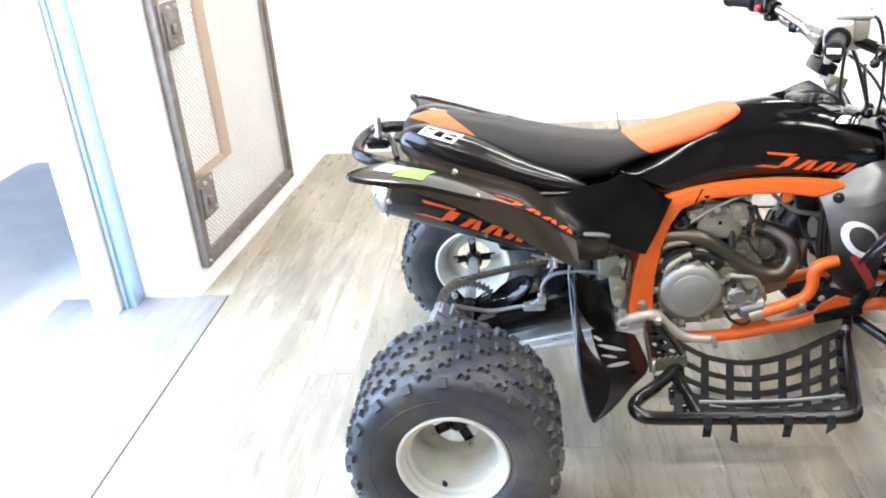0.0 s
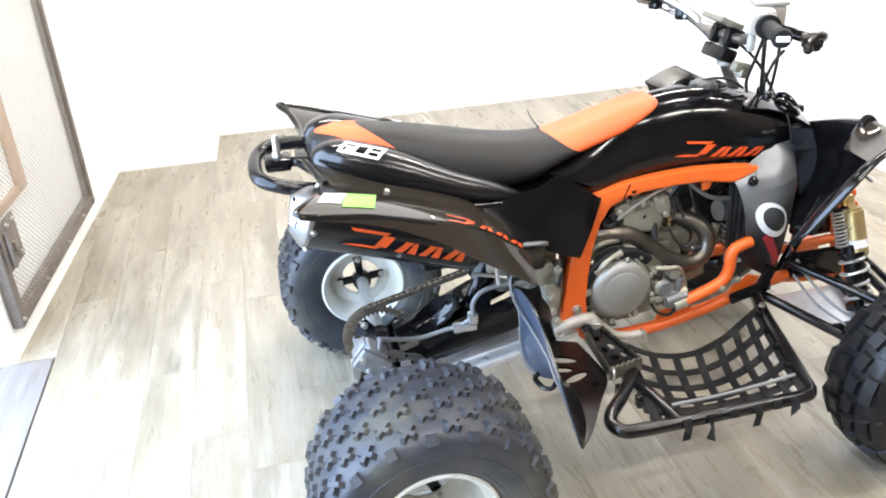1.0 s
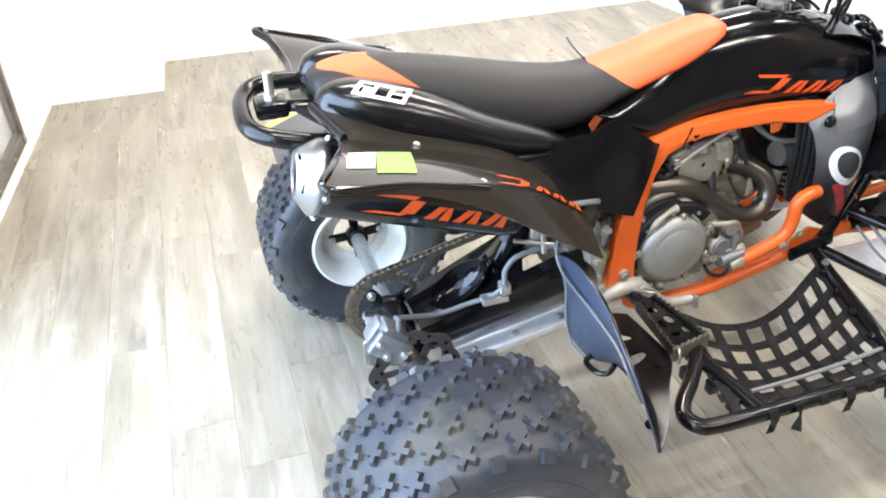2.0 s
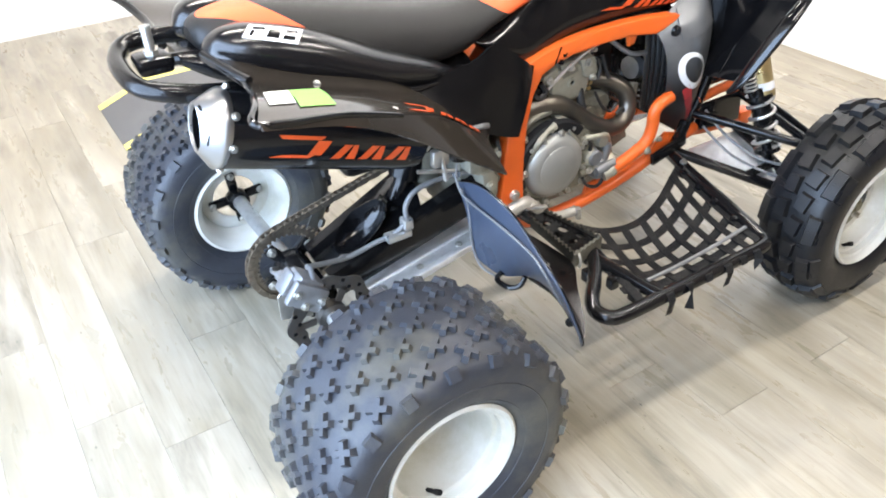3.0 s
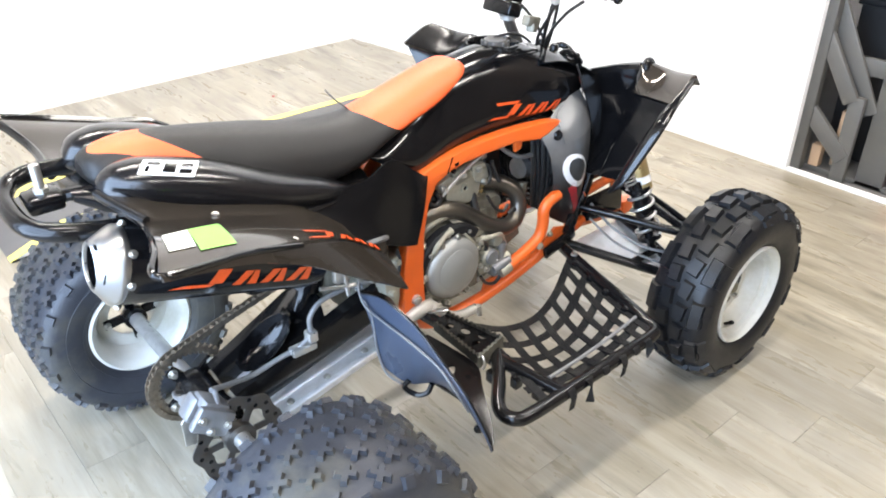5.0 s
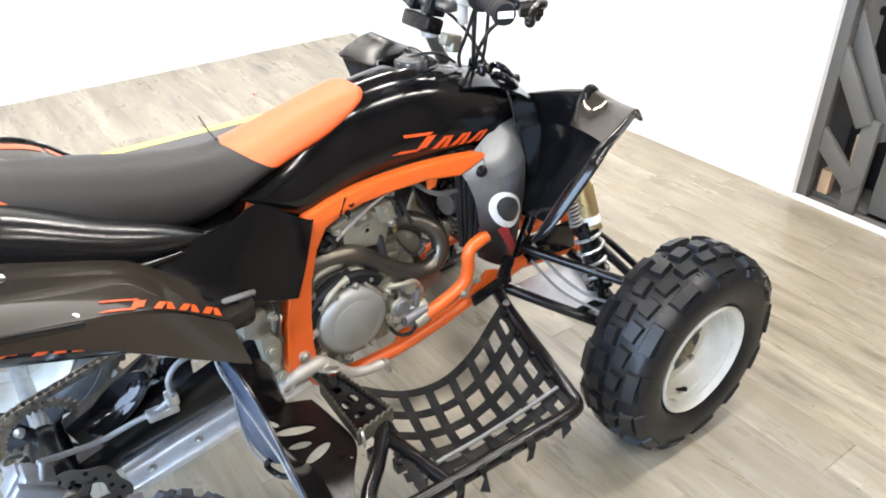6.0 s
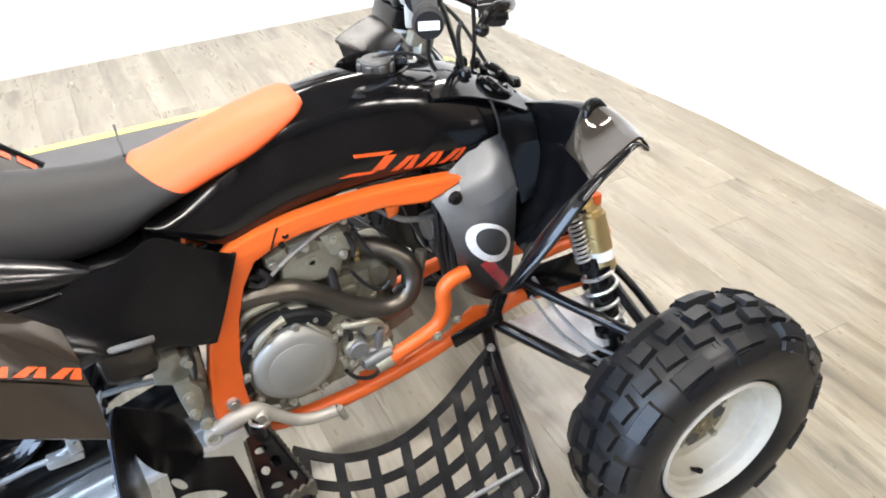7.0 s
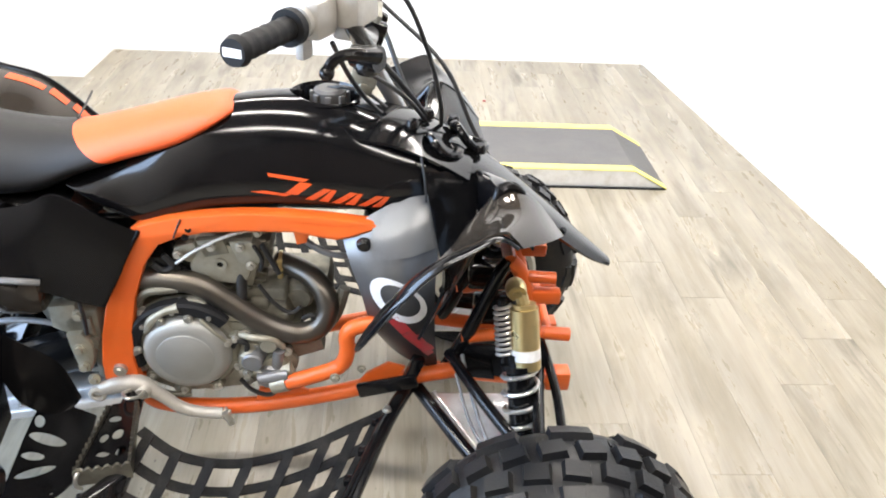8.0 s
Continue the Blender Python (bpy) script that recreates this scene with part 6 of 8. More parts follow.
bm = scoop_bm()
bm2 = mirrored(bm)
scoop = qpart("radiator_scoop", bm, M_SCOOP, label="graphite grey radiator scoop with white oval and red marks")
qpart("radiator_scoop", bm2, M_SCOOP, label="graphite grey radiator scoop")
t_sc = tree_of(scoop)
bm = bmesh.new()
n = 28
for i in range(n):
    qd = []
    for r, j in ((1.0, i), (1.0, i + 1), (0.70, i + 1), (0.70, i)):
        a = 2 * math.pi * j / n
        ex, ez = 0.037 * r * math.cos(a) + (0.004 if r < 1 else 0), 0.066 * r * math.sin(a)
        k = math.radians(42)
        qd.append((1.003 + ex * math.cos(k) + ez * -math.sin(k), 0.556 + ex * math.sin(k) + ez * math.cos(k)))
    decal(bm, t_sc, qd, n=2)
bmesh.ops.remove_doubles(bm, verts=bm.verts, dist=0.0002)
qpart("oval_mark", bm, M_WHITE, scoop, "white oval ring sticker")
bm = bmesh.new()
for k, (x, z) in enumerate(((0.985, 0.505), (0.998, 0.486), (1.011, 0.466), (1.025, 0.447), (1.038, 0.428), (1.050, 0.409))):
    decal(bm, t_sc, [(x, z), (x + 0.013, z - 0.018), (x + 0.030, z - 0.004), (x + 0.016, z + 0.016 + 0.004 * (k % 2))], n=3)
qpieces("red_mark", bm, M_RED, scoop, "faded red sticker bars")
bm = bmesh.new()
lathe(bm, [(0.0, -0.010), (0.008, -0.010), (0.012, -0.007), (0.014, 0.0)], 20, "y", (0.940, -0.112, 0.664))
qpart("scoop_bolt", bm, M_STEELBLK, scoop)
bm = bmesh.new()     # upper panel, lapped over the lower one
sheet(bm, [[(0.960, -0.086, 0.704), (0.990, -0.078, 0.722), (1.025, -0.070, 0.738), (1.062, -0.056, 0.752)],
           [(0.952, -0.110, 0.672), (0.985, -0.112, 0.682), (1.025, -0.106, 0.698), (1.068, -0.086, 0.712)],
           [(0.955, -0.124, 0.640), (0.995, -0.131, 0.646), (1.030, -0.126, 0.652), (1.070, -0.106, 0.660)]], 0.004, 5, 5)
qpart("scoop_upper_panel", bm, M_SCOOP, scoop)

# ---- front fenders and nose ----
def front_fender():
    bm = bmesh.new()
    sheet(bm, [[(1.240, -0.050, 0.670), (1.256, -0.12, 0.698), (1.246, -0.193, 0.734), (1.245, -0.202, 0.739), (1.212, -0.27, 0.770), (1.154, -0.344, 0.803)],
               [(1.175, -0.045, 0.742), (1.190, -0.13, 0.778), (1.190, -0.193, 0.800), (1.190, -0.202, 0.804), (1.178, -0.27, 0.806), (1.138, -0.348, 0.822)],
               [(1.120, -0.040, 0.772), (1.132, -0.13, 0.803), (1.140, -0.190, 0.816), (1.142, -0.202, 0.819), (1.146, -0.265, 0.812), (1.120, -0.350, 0.828)],
               [(1.126, -0.050, 0.710), (1.130, -0.13, 0.738), (1.130, -0.186, 0.745), (1.100, -0.206, 0.764), (1.072, -0.285, 0.776), (1.042, -0.357, 0.788)],
               [(1.126, -0.052, 0.700), (1.130, -0.13, 0.726), (1.130, -0.184, 0.735), (1.104, -0.206, 0.752), (1.076, -0.285, 0.764), (1.046, -0.354, 0.776)],
               [(1.105, -0.070, 0.620), (1.100, -0.13, 0.640), (1.094, -0.180, 0.652), (1.085, -0.192, 0.656), (1.068, -0.24, 0.664), (1.050, -0.285, 0.672)],
               [(1.060, -0.100, 0.530), (1.050, -0.14, 0.530), (1.044, -0.172, 0.538), (1.040, -0.18, 0.540), (1.030, -0.215, 0.550), (1.020, -0.25, 0.560)]], 0.005, 6, 6)
    return bm


bm = front_fender()
bmesh.ops.translate(bm, verts=bm.verts, vec=(0.018, 0.010, -0.005))
visor = cut(bm, lambda co: min(-0.200 - co.y, co.z - 0.758 + 0.15 * (co.y + 0.20)))
bm2, visor2 = mirrored(bm), mirrored(visor)
FAR = Vector((-0.088, 0.122, -0.032))
bmesh.ops.translate(bm2, verts=bm2.verts, vec=FAR)
bmesh.ops.translate(visor2, verts=visor2.verts, vec=FAR)
ff = qpart("front_fender", bm, M_BLACK, label="glossy black front fender")
ff2 = qpart("front_fender", bm2, M_BLACK, label="glossy black front fender")
# near tip gets the bronze reflection as its material, the far one stays black
qpart("fender_visor", visor, M_FENDER, ff, "sloping black fender tip, bronze ceiling reflection put in its colour")
qpart("fender_visor", visor2, M_SATIN, ff2, "black sloping fender tip")
for ob, s in ((ff, -1), (ff2, 1)):
    bm = bmesh.new()
    q = [(1.148, -0.346, 0.808), (1.120, -0.352, 0.826), (1.080, -0.358, 0.808), (1.040, -0.360, 0.785), (1.0, -0.358, 0.745), (0.96, -0.342, 0.680), (0.925, -0.322, 0.612), (0.915, -0.30, 0.580)]
    q = [(x + 0.018, y + 0.010, z - 0.005) for x, y, z in q]
    q = q if s < 0 else q[:4]
    tube(bm, [(x, y, z) if s < 0 else Vector((x, 2 * YC - y, z)) + FAR for x, y, z in q], [0.0085, 0.0085, 0.010, 0.013, 0.017, 0.018, 0.013, 0.004][:len(q)], 12, flat=0.42)
    if s < 0:
        nub = tube(bmesh.new(), [(1.148, -0.204, 0.806), (1.158, -0.195, 0.820), (1.176, -0.190, 0.822), (1.194, -0.192, 0.810)], [0.006, 0.011, 0.010, 0.006], 10)
        qpart("fender_nub", nub, M_SATIN, ob)
    qpart("fender_edge", bm, M_BLACK, ob)
bm = bmesh.new()
sheet(bm, [[(1.05, -0.055, 0.805), (1.15, -0.048, 0.750), (1.26, -0.035, 0.668), (1.36, -0.015, 0.590), (1.42, 0.010, 0.548)],
           [(1.05, -0.015, 0.822), (1.15, -0.012, 0.768), (1.26, -0.004, 0.686), (1.36, 0.008, 0.604), (1.425, 0.018, 0.552)],
           [(1.05, 0.075, 0.822), (1.15, 0.072, 0.768), (1.26, 0.064, 0.686), (1.36, 0.052, 0.604), (1.425, 0.042, 0.552)],
           [(1.05, 0.115, 0.805), (1.15, 0.108, 0.750), (1.26, 0.095, 0.668), (1.36, 0.075, 0.590), (1.42, 0.050, 0.548)]], 0.006, 7, 6)
inner = bmesh.new()
for s in (-1, 1):
    sheet(inner, [[(x, YC + s * (YC - y), z) for x, y, z in r] for r in ([(1.040, -0.080, 0.785), (1.09, -0.060, 0.785), (1.135, -0.045, 0.772)], [(1.060, -0.105, 0.700), (1.10, -0.092, 0.705), (1.135, -0.080, 0.705)],
                  [(1.080, -0.112, 0.610), (1.11, -0.105, 0.615), (1.135, -0.100, 0.62)])], 0.004, 4, 4)
qpieces("inner_panel", inner, M_BLACK, ff, "black inner fender panel")
nose = qpart("nose_cowl", bm, M_BLACK, label="pointed glossy black nose cowl")
bm = bmesh.new()
for s in (-1, 1):
    sheet(bm, [[(1.10, YC + s * 0.075, 0.775), (1.18, YC + s * 0.07, 0.725), (1.26, YC + s * 0.063, 0.662)], [(1.11, YC + s * 0.088, 0.725), (1.19, YC + s * 0.085, 0.672), (1.25, YC + s * 0.078, 0.618)]], 0.005, 4, 4)
qpieces("nose_side", bm, M_SATIN, nose)
bm = bmesh.new()
bolt(bm, (1.31, -0.012, 0.638), (0.5, -0.5, 1), 0.006)
bolt(bm, (1.12, -0.03, 0.775), (0.5, -0.3, 1), 0.006)
qpieces("nose_screw", bm, M_STEELBLK, nose)

# ---- steering ----
bm = bmesh.new()
tube(bm, [(0.80, 0.485, 1.055), (0.838, 0.385, 1.060), (0.875, 0.315, 1.052), (0.925, 0.245, 1.018), (0.945, 0.20, 0.992), (0.947, 0.13, 0.985), (0.947, 0.05, 0.985), (0.942, -0.01, 0.995), (0.905, -0.085, 1.040),
          (0.872, -0.150, 1.064), (0.846, -0.212, 1.070), (0.800, -0.325, 1.072)], 0.0125, 14)
bar = qpart("handlebar", bm, M_SILVER, label="silver handlebar with black grips and controls")
bm = bmesh.new()
tube(bm, [(0.945, 0.09, 0.975), (0.952, 0.090, 0.915), (1.000, 0.090, 0.830), (1.04, 0.060, 0.74), (1.10, YC, 0.56)], 0.0145, 16)
stem = qpart("steering_stem", bm, M_SILVER, bar, "grey steering stem")
bm = bmesh.new()
lathe(bm, [(0.0145, -0.006), (0.021, -0.005), (0.021, 0.005), (0.0145, 0.006)], 20, "z", (0.952, 0.090, 0.915), closed=True)
qpart("stem_collar", bm, M_PALE, bar)
bm = bmesh.new()
box(bm, (-0.030, -0.012, -0.035), (0.014, 0.012, -0.010), 0.004, pose(0.950, -0.005, 0.945, 0, 15, 0))
box(bm, (-0.016, -0.010, -0.050), (0.010, 0.012, -0.030), 0.004, pose(0.950, -0.005, 0.948, 0, 15, 20))
qpart("stem_switch", bm, M_CASTMID, bar)
bm = bmesh.new()
for dy in (-0.03, 0.03):
    box(bm, (-0.024, -0.012, -0.026), (0.024, 0.012, 0.022), 0.006, pose(0.947, 0.09 + dy, 0.985, 0, 20, 0))
box(bm, (-0.022, -0.048, -0.062), (0.022, 0.048, -0.028), 0.006, pose(0.947, 0.09, 0.985, 0, 20, 0))
qpart("bar_clamp", bm, M_STEELBLK, bar)
bm = bmesh.new()     # open square bracket on the clamp
m_k = pose(0.932, 0.090, 1.022, 0, 24, 0)
for lo, hi in (((-0.034, -0.048, -0.007), (-0.022, 0.048, 0.007)), ((0.022, -0.048, -0.007), (0.034, 0.048, 0.007)), ((-0.024, -0.048, -0.0065), (0.024, -0.032, 0.0065)), ((-0.024, 0.032, -0.0065), (0.024, 0.048, 0.0065))):
    box(bm, lo, hi, 0.0025, m_k)
qpart("clamp_bracket", bm, M_CASTMID, bar, "worn square metal bracket")


def along(a, b, t):
    return Vector(a).lerp(Vector(b), t)


for a, b in (((0.795, -0.334, 1.073), (0.844, -0.218, 1.069)), ((0.795, 0.492, 1.055), (0.838, 0.385, 1.060))):
    bm = bmesh.new()
    pts = [along(a, b, k / 18) for k in range(19)]
    tube(bm, pts, [0.0168 if k % 3 else 0.0156 for k in range(19)], 18, 1)
    d = (Vector(a) - Vector(b)).normalized()
    rod(bm, Vector(a) - d * 0.004, Vector(a) + d * 0.008, 0.0205, 20, 0.0175)
    rod(bm, Vector(b) - d * 0.010, Vector(b) + d * 0.004, 0.026, 20)
    g = qpart("grip", bm, M_GRIP, bar, "black ribbed rubber grip")
    bm = bmesh.new()
    box(bm, (-0.013, -0.0055, 0.0), (0.013, 0.0055, 0.0008), 0.0, Matrix.Translation(Vector(a) + d * 0.0084) @ d.to_track_quat("Z", "Y").to_matrix().to_4x4())
    qpart("grip_label", bm, M_WHITE, bar)
m_t = Matrix.Translation((0.868, -0.150, 1.066)) @ Matrix.Rotation(radians(-26), 4, "Z")
bm = bmesh.new()     # throttle housing beside the grip
box(bm, (-0.026, -0.030, -0.026), (0.030, 0.026, 0.030), 0.009, m_t)
box(bm, (-0.020, -0.018, -0.062), (-0.004, 0.010, -0.020), 0.005, m_t)
rod(bm, m_t @ Vector((0.0, 0.026, 0.0)), m_t @ Vector((0.0, -0.040, 0.0)), 0.024, 18)
qpart("throttle_housing", bm, M_PALE, bar, "pale grey throttle housing")
m_r = Matrix.Translation((0.915, -0.105, 1.075)) @ Matrix.Rotation(radians(-22), 4, "Z")
bm = bmesh.new()
box(bm, (-0.034, -0.036, -0.028), (0.036, 0.040, 0.020), 0.008, m_r)
box(bm, (-0.014, -0.024, -0.050), (0.022, 0.012, -0.024), 0.007, m_r)
qpart("brake_reservoir", bm, M_PALE, bar, "pale grey brake fluid reservoir")
bm = bmesh.new()
box(bm, (-0.037, -0.039, 0.021), (0.039, 0.043, 0.030), 0.003, m_r)
qpart("reservoir_lid", bm, M_COVER, bar)
for dx, dy in ((-0.028, -0.030), (0.030, 0.034)):
    qpart("lid_screw", bolt(bmesh.new(), m_r @ Vector((dx, dy, 0.030)), (0, 0, 1), 0.004, 0.002), M_ZINC, bar)
bm = bmesh.new()     # black lever perch ahead of the grip, with its curled lever
m_p = Matrix.Translation((0.948, -0.232, 1.034)) @ Matrix.Rotation(radians(-24), 4, "Z")
rod(bm, m_p @ Vector((-0.022, 0.006, 0.0)), m_p @ Vector((0.020, 0.0, 0.004)), 0.015, 20, 0.018)
box(bm, (-0.012, -0.014, -0.022), (0.018, 0.020, 0.0), 0.008, m_p)
rod(bm, m_p @ Vector((0.0, 0.02, 0.0)), (0.925, -0.125, 1.045), 0.013, 12)
qpart("lever_perch", bm, M_STEELBLK, bar, "black lever perch")
bm = bmesh.new()
tube(bm, [(0.962, -0.245, 1.044), (0.942, -0.268, 1.052), (0.922, -0.276, 1.054), (0.907, -0.280, 1.046), (0.899, -0.283, 1.034)], [0.012, 0.009, 0.0075, 0.0075, 0.008], 10)
bmesh.ops.create_uvsphere(bm, u_segments=14, v_segments=8, radius=0.0105, matrix=Matrix.Translation((0.899, -0.283, 1.031)))
qpart("brake_finger_lever", bm, M_STEELBLK, bar)
bm = bmesh.new()
box(bm, (-0.022, -0.025, -0.022), (0.022, 0.028, 0.024), 0.008, Matrix.Translation((0.855, 0.345, 1.060)) @ Matrix.Rotation(radians(22), 4, "Z"))
rod(bm, (0.872, 0.305, 1.054), (0.848, 0.37, 1.060), 0.020)
box(bm, (-0.02, -0.014, -0.03), (0.012, 0.016, -0.012), 0.005, Matrix.Translation((0.868, 0.315, 1.050)) @ Matrix.Rotation(radians(22), 4, "Z"))
qpart("switch_box", bm, M_STEELBLK, bar)
bm = bmesh.new()
rod(bm, (0.842, 0.338, 1.055), (0.826, 0.333, 1.052), 0.010, 16)
qpart("kill_switch", bm, M_RED, bar, "red engine stop switch")
bm = bmesh.new()
box(bm, (-0.016, -0.012, -0.016), (0.016, 0.014, 0.012), 0.006, pose(0.915, 0.262, 1.012, 0, 0, 30))
qpart("clutch_perch", bm, M_STEELBLK, bar)
bm = bmesh.new()
tube(bm, [(0.922, 0.245, 1.005), (0.900, 0.285, 1.012), (0.886, 0.345, 1.022), (0.870, 0.43, 1.025)], [0.009, 0.006, 0.006, 0.008], 10)
qpart("clutch_finger_lever", bm, M_SILVER, bar)
for pts, r in (([(0.935, -0.085, 1.085), (0.995, -0.04, 1.075), (1.04, 0.0, 0.98), (1.07, 0.045, 0.87), (1.075, 0.07, 0.805)], 0.0042),
               ([(0.91, -0.12, 1.04), (0.955, -0.06, 0.985), (1.01, 0.01, 0.90), (1.06, 0.07, 0.812)], 0.0052),
               ([(0.93, -0.165, 1.0), (0.965, -0.09, 0.955), (1.015, 0.0, 0.885), (1.055, 0.06, 0.812)], 0.004),
               ([(0.93, 0.25, 1.0), (0.965, 0.19, 0.955), (1.0, 0.14, 0.88), (1.03, 0.11, 0.82)], 0.005),
               ([(0.895, -0.135, 1.025), (0.915, -0.085, 0.96), (0.94, -0.03, 0.90), (0.965, 0.0, 0.862)], 0.004),
               ([(0.89, 0.29, 1.03), (0.97, 0.20, 0.99), (1.08, 0.15, 0.90), (1.14, 0.11, 0.79), (1.20, 0.09, 0.70)], 0.0042)):
    qpart("control_cable", tube(bmesh.new(), pts, r, 8), M_CABLE, bar)
bm = bmesh.new()     # thin brake pipe hanging from the shroud
tube(bm, [(1.035, -0.075, 0.815), (1.042, -0.088, 0.78), (1.046, -0.094, 0.74)], 0.0022, 6)
qpart("vent_tube", bm, M_CABLE, bar)

# ---- front suspension ----
def suspension(s):
    def y(v):
        return v if s < 0 else 2 * YC - v
    def P(x, yy, z):
        return Vector((x, y(yy), z))
    bm = bmesh.new()
    tube(bm, [P(1.105, -0.075, 0.392), P(1.16, -0.20, 0.385), P(1.235, -0.335, 0.368)], 0.0115, 12)
    tube(bm, [P(1.285, -0.075, 0.402), P(1.265, -0.20, 0.390), P(1.250, -0.335, 0.368)], 0.0115, 12)
    up = qpart("upper_arm", bm, M_STEELBLK, label="black tubular upper suspension arm")
    bm = bmesh.new()
    tube(bm, [P(1.035, -0.055, 0.302), P(1.13, -0.20, 0.268), P(1.235, -0.335, 0.228)], 0.0135, 12)
    tube(bm, [P(1.295, -0.055, 0.305), P(1.28, -0.20, 0.270), P(1.26, -0.335, 0.228)], 0.0135, 12)
    rod(bm, P(1.15, -0.235, 0.262), P(1.275, -0.235, 0.262), 0.011)
    low = qpart("lower_arm", bm, M_STEELBLK, label="black tubular lower suspension arm")
    bm = bmesh.new()
    q = [P(1.065, -0.075, 0.284), P(1.29, -0.075, 0.286), P(1.275, -0.30, 0.222), P(1.215, -0.30, 0.222)]
    a = [bm.verts.new(v) for v in q]
    b = [bm.verts.new(v + Vector((0, 0, -0.004))) for v in q]
    bm.faces.new(a)
    bm.faces.new(b[::-1])
    for i in range(4):
        bm.faces.new((a[i], b[i], b[(i + 1) % 4], a[(i + 1) % 4]))
    tube(bm, [P(1.08, -0.08, 0.292), P(1.22, -0.29, 0.231)], 0.005, 8, 1)
    qpart("arm_guard", bm, M_SKID, low, "worn aluminium arm guard plate")
    bm = bmesh.new()
    rod(bm, P(1.255, -0.345, 0.20), P(1.245, -0.34, 0.40), 0.020, 16)
    rod(bm, P(1.25, -0.34, 0.255), P(1.27, -0.40, 0.256), 0.03, 18)
    tube(bm, [P(1.285, -0.05, 0.42), P(1.30, -0.18, 0.395), P(1.30, -0.31, 0.36)], 0.009, 10)
    qpart("upright", bm, M_STEELBLK, low)
    top, bot = P(1.214, -0.124, 0.582), P(1.246, -0.235, 0.272)
    d = (bot - top).normalized()
    bm = bmesh.new()
    rod(bm, top, bot, 0.012, 16)
    rod(bm, top + d * 0.12, top + d * 0.27, 0.025, 20)
    rod(bm, top + d * 0.14, top + d * 0.15, 0.035, 24)
    rod(bm, top + Vector((-0.026, 0, 0)) + d * 0.02, top + Vector((-0.026, 0, 0)) + d * 0.14, 0.010, 14)
    rod(bm, bot - d * 0.045, bot - d * 0.033, 0.034, 24)
    sh = qpart("shock_absorber", bm, M_STEELBLK, label="front shock absorber with silver springs")
    side_v = d.cross(Vector((0, 1, 0))).normalized()
    side_w = d.cross(side_v).normalized()
    def coil(t0, t1, r, turns, wire, beside=Vector((0, 0, 0))):
        n = int(turns * 14)
        return tube(bmesh.new(), [top + beside + d * (t0 + (t1 - t0) * i / n) + r * (math.cos(2 * math.pi * turns * i / n) * side_v + math.sin(2 * math.pi * turns * i / n) * side_w) for i in range(n + 1)], wire, 8, 1)
    qpart("short_spring", coil(0.03, 0.128, 0.0150, 10, 0.0034, Vector((-0.026, 0, 0))), M_SPRING, sh, "tight silver spring")
    qpart("long_spring", coil(0.150, 0.288, 0.033, 4.2, 0.0044), M_SPRING, sh, "silver coil spring")
    bm = bmesh.new()
    lathe(bm, [(0.0, -0.016), (0.016, -0.016), (0.019, -0.008), (0.019, 0.008), (0.016, 0.016), (0.0, 0.016)], 20, "y", top)
    rod(bm, top + Vector((0, -0.02, 0)), top + Vector((0, 0.02, 0)), 0.008)
    qpart("shock_eye", bm, M_GOLD, sh)
    off = Vector((0.012, -0.008 if s < 0 else 0.008, 0.0))
    r0, r1 = top + off + d * 0.030, top + off + d * 0.145
    bm = bmesh.new()
    rod(bm, r0, r1, 0.0265, 28)
    rod(bm, r0 - d * 0.008, r0, 0.022, 28)
    tube(bm, [top + d * 0.01, (top + r0) / 2 - d * 0.008, r0], 0.013, 10)
    rs = qpart("reservoir", bm, M_GOLD, sh, "gold anodised shock reservoir")
    bm = bmesh.new()
    rod(bm, r0.lerp(r1, 0.66), r0.lerp(r1, 0.84), 0.0270, 28)
    qpart("reservoir_band", bm, M_WHITE, sh, "white clamp band")
    bm = bmesh.new()
    tube(bm, [P(1.13, -0.09, 0.40), P(1.15, -0.16, 0.345), P(1.18, -0.25, 0.31), P(1.24, -0.33, 0.30)], 0.004, 8)
    tube(bm, [P(1.12, -0.10, 0.36), P(1.15, -0.19, 0.30), P(1.22, -0.31, 0.26)], 0.0035, 8)
    qpart("brake_hose", bm, M_HOSE, low)


suspension(-1)
suspension(1)

# ---- swing arm, axle and drive ----
bm = bmesh.new()
def beam(bm, a, b, wa, ha, wb, hb):
    a, b = Vector(a), Vector(b)
    d = (b - a).normalized()
    side_v = Vector((0, 1, 0))
    up = side_v.cross(d).normalized() * -1
    rings = []
    for k in range(9):
        t = k / 8
        p, w, h = a.lerp(b, t), wa + (wb - wa) * t, ha + (hb - ha) * t
        rings.append([p + side_v * sx * w * cx + up * sz * h * cz for sx, sz, cx, cz in ((1, 1, .8, 1), (1, 1, 1, .8), (1, -1, 1, .8), (1, -1, .8, 1), (-1, -1, .8, 1), (-1, -1, 1, .8), (-1, 1, 1, .8), (-1, 1, .8, 1))])
    skin(bm, rings)
beam(bm, (0.455, -0.065, 0.405), (0.045, -0.035, 0.262), 0.020, 0.042, 0.018, 0.034)
beam(bm, (0.455, 0.125, 0.405), (0.045, 0.075, 0.262), 0.020, 0.042, 0.018, 0.034)
beam(bm, (0.30, -0.05, 0.352), (0.30, 0.11, 0.352), 0.03, 0.03, 0.03, 0.03)
lathe(bm, [(0.0, -0.075), (0.040, -0.075), (0.044, -0.065), (0.040, -0.02), (0.040, 0.06), (0.044, 0.085), (0.040, 0.095), (0.0, 0.095)], 32, "y", (0.0, 0.01, 0.2495))
swing = qpart("swing_arm", bm, M_STEELBLK, label="black swing arm with axle carrier")
bm = bmesh.new()     # rounded plastic shroud over the linkage
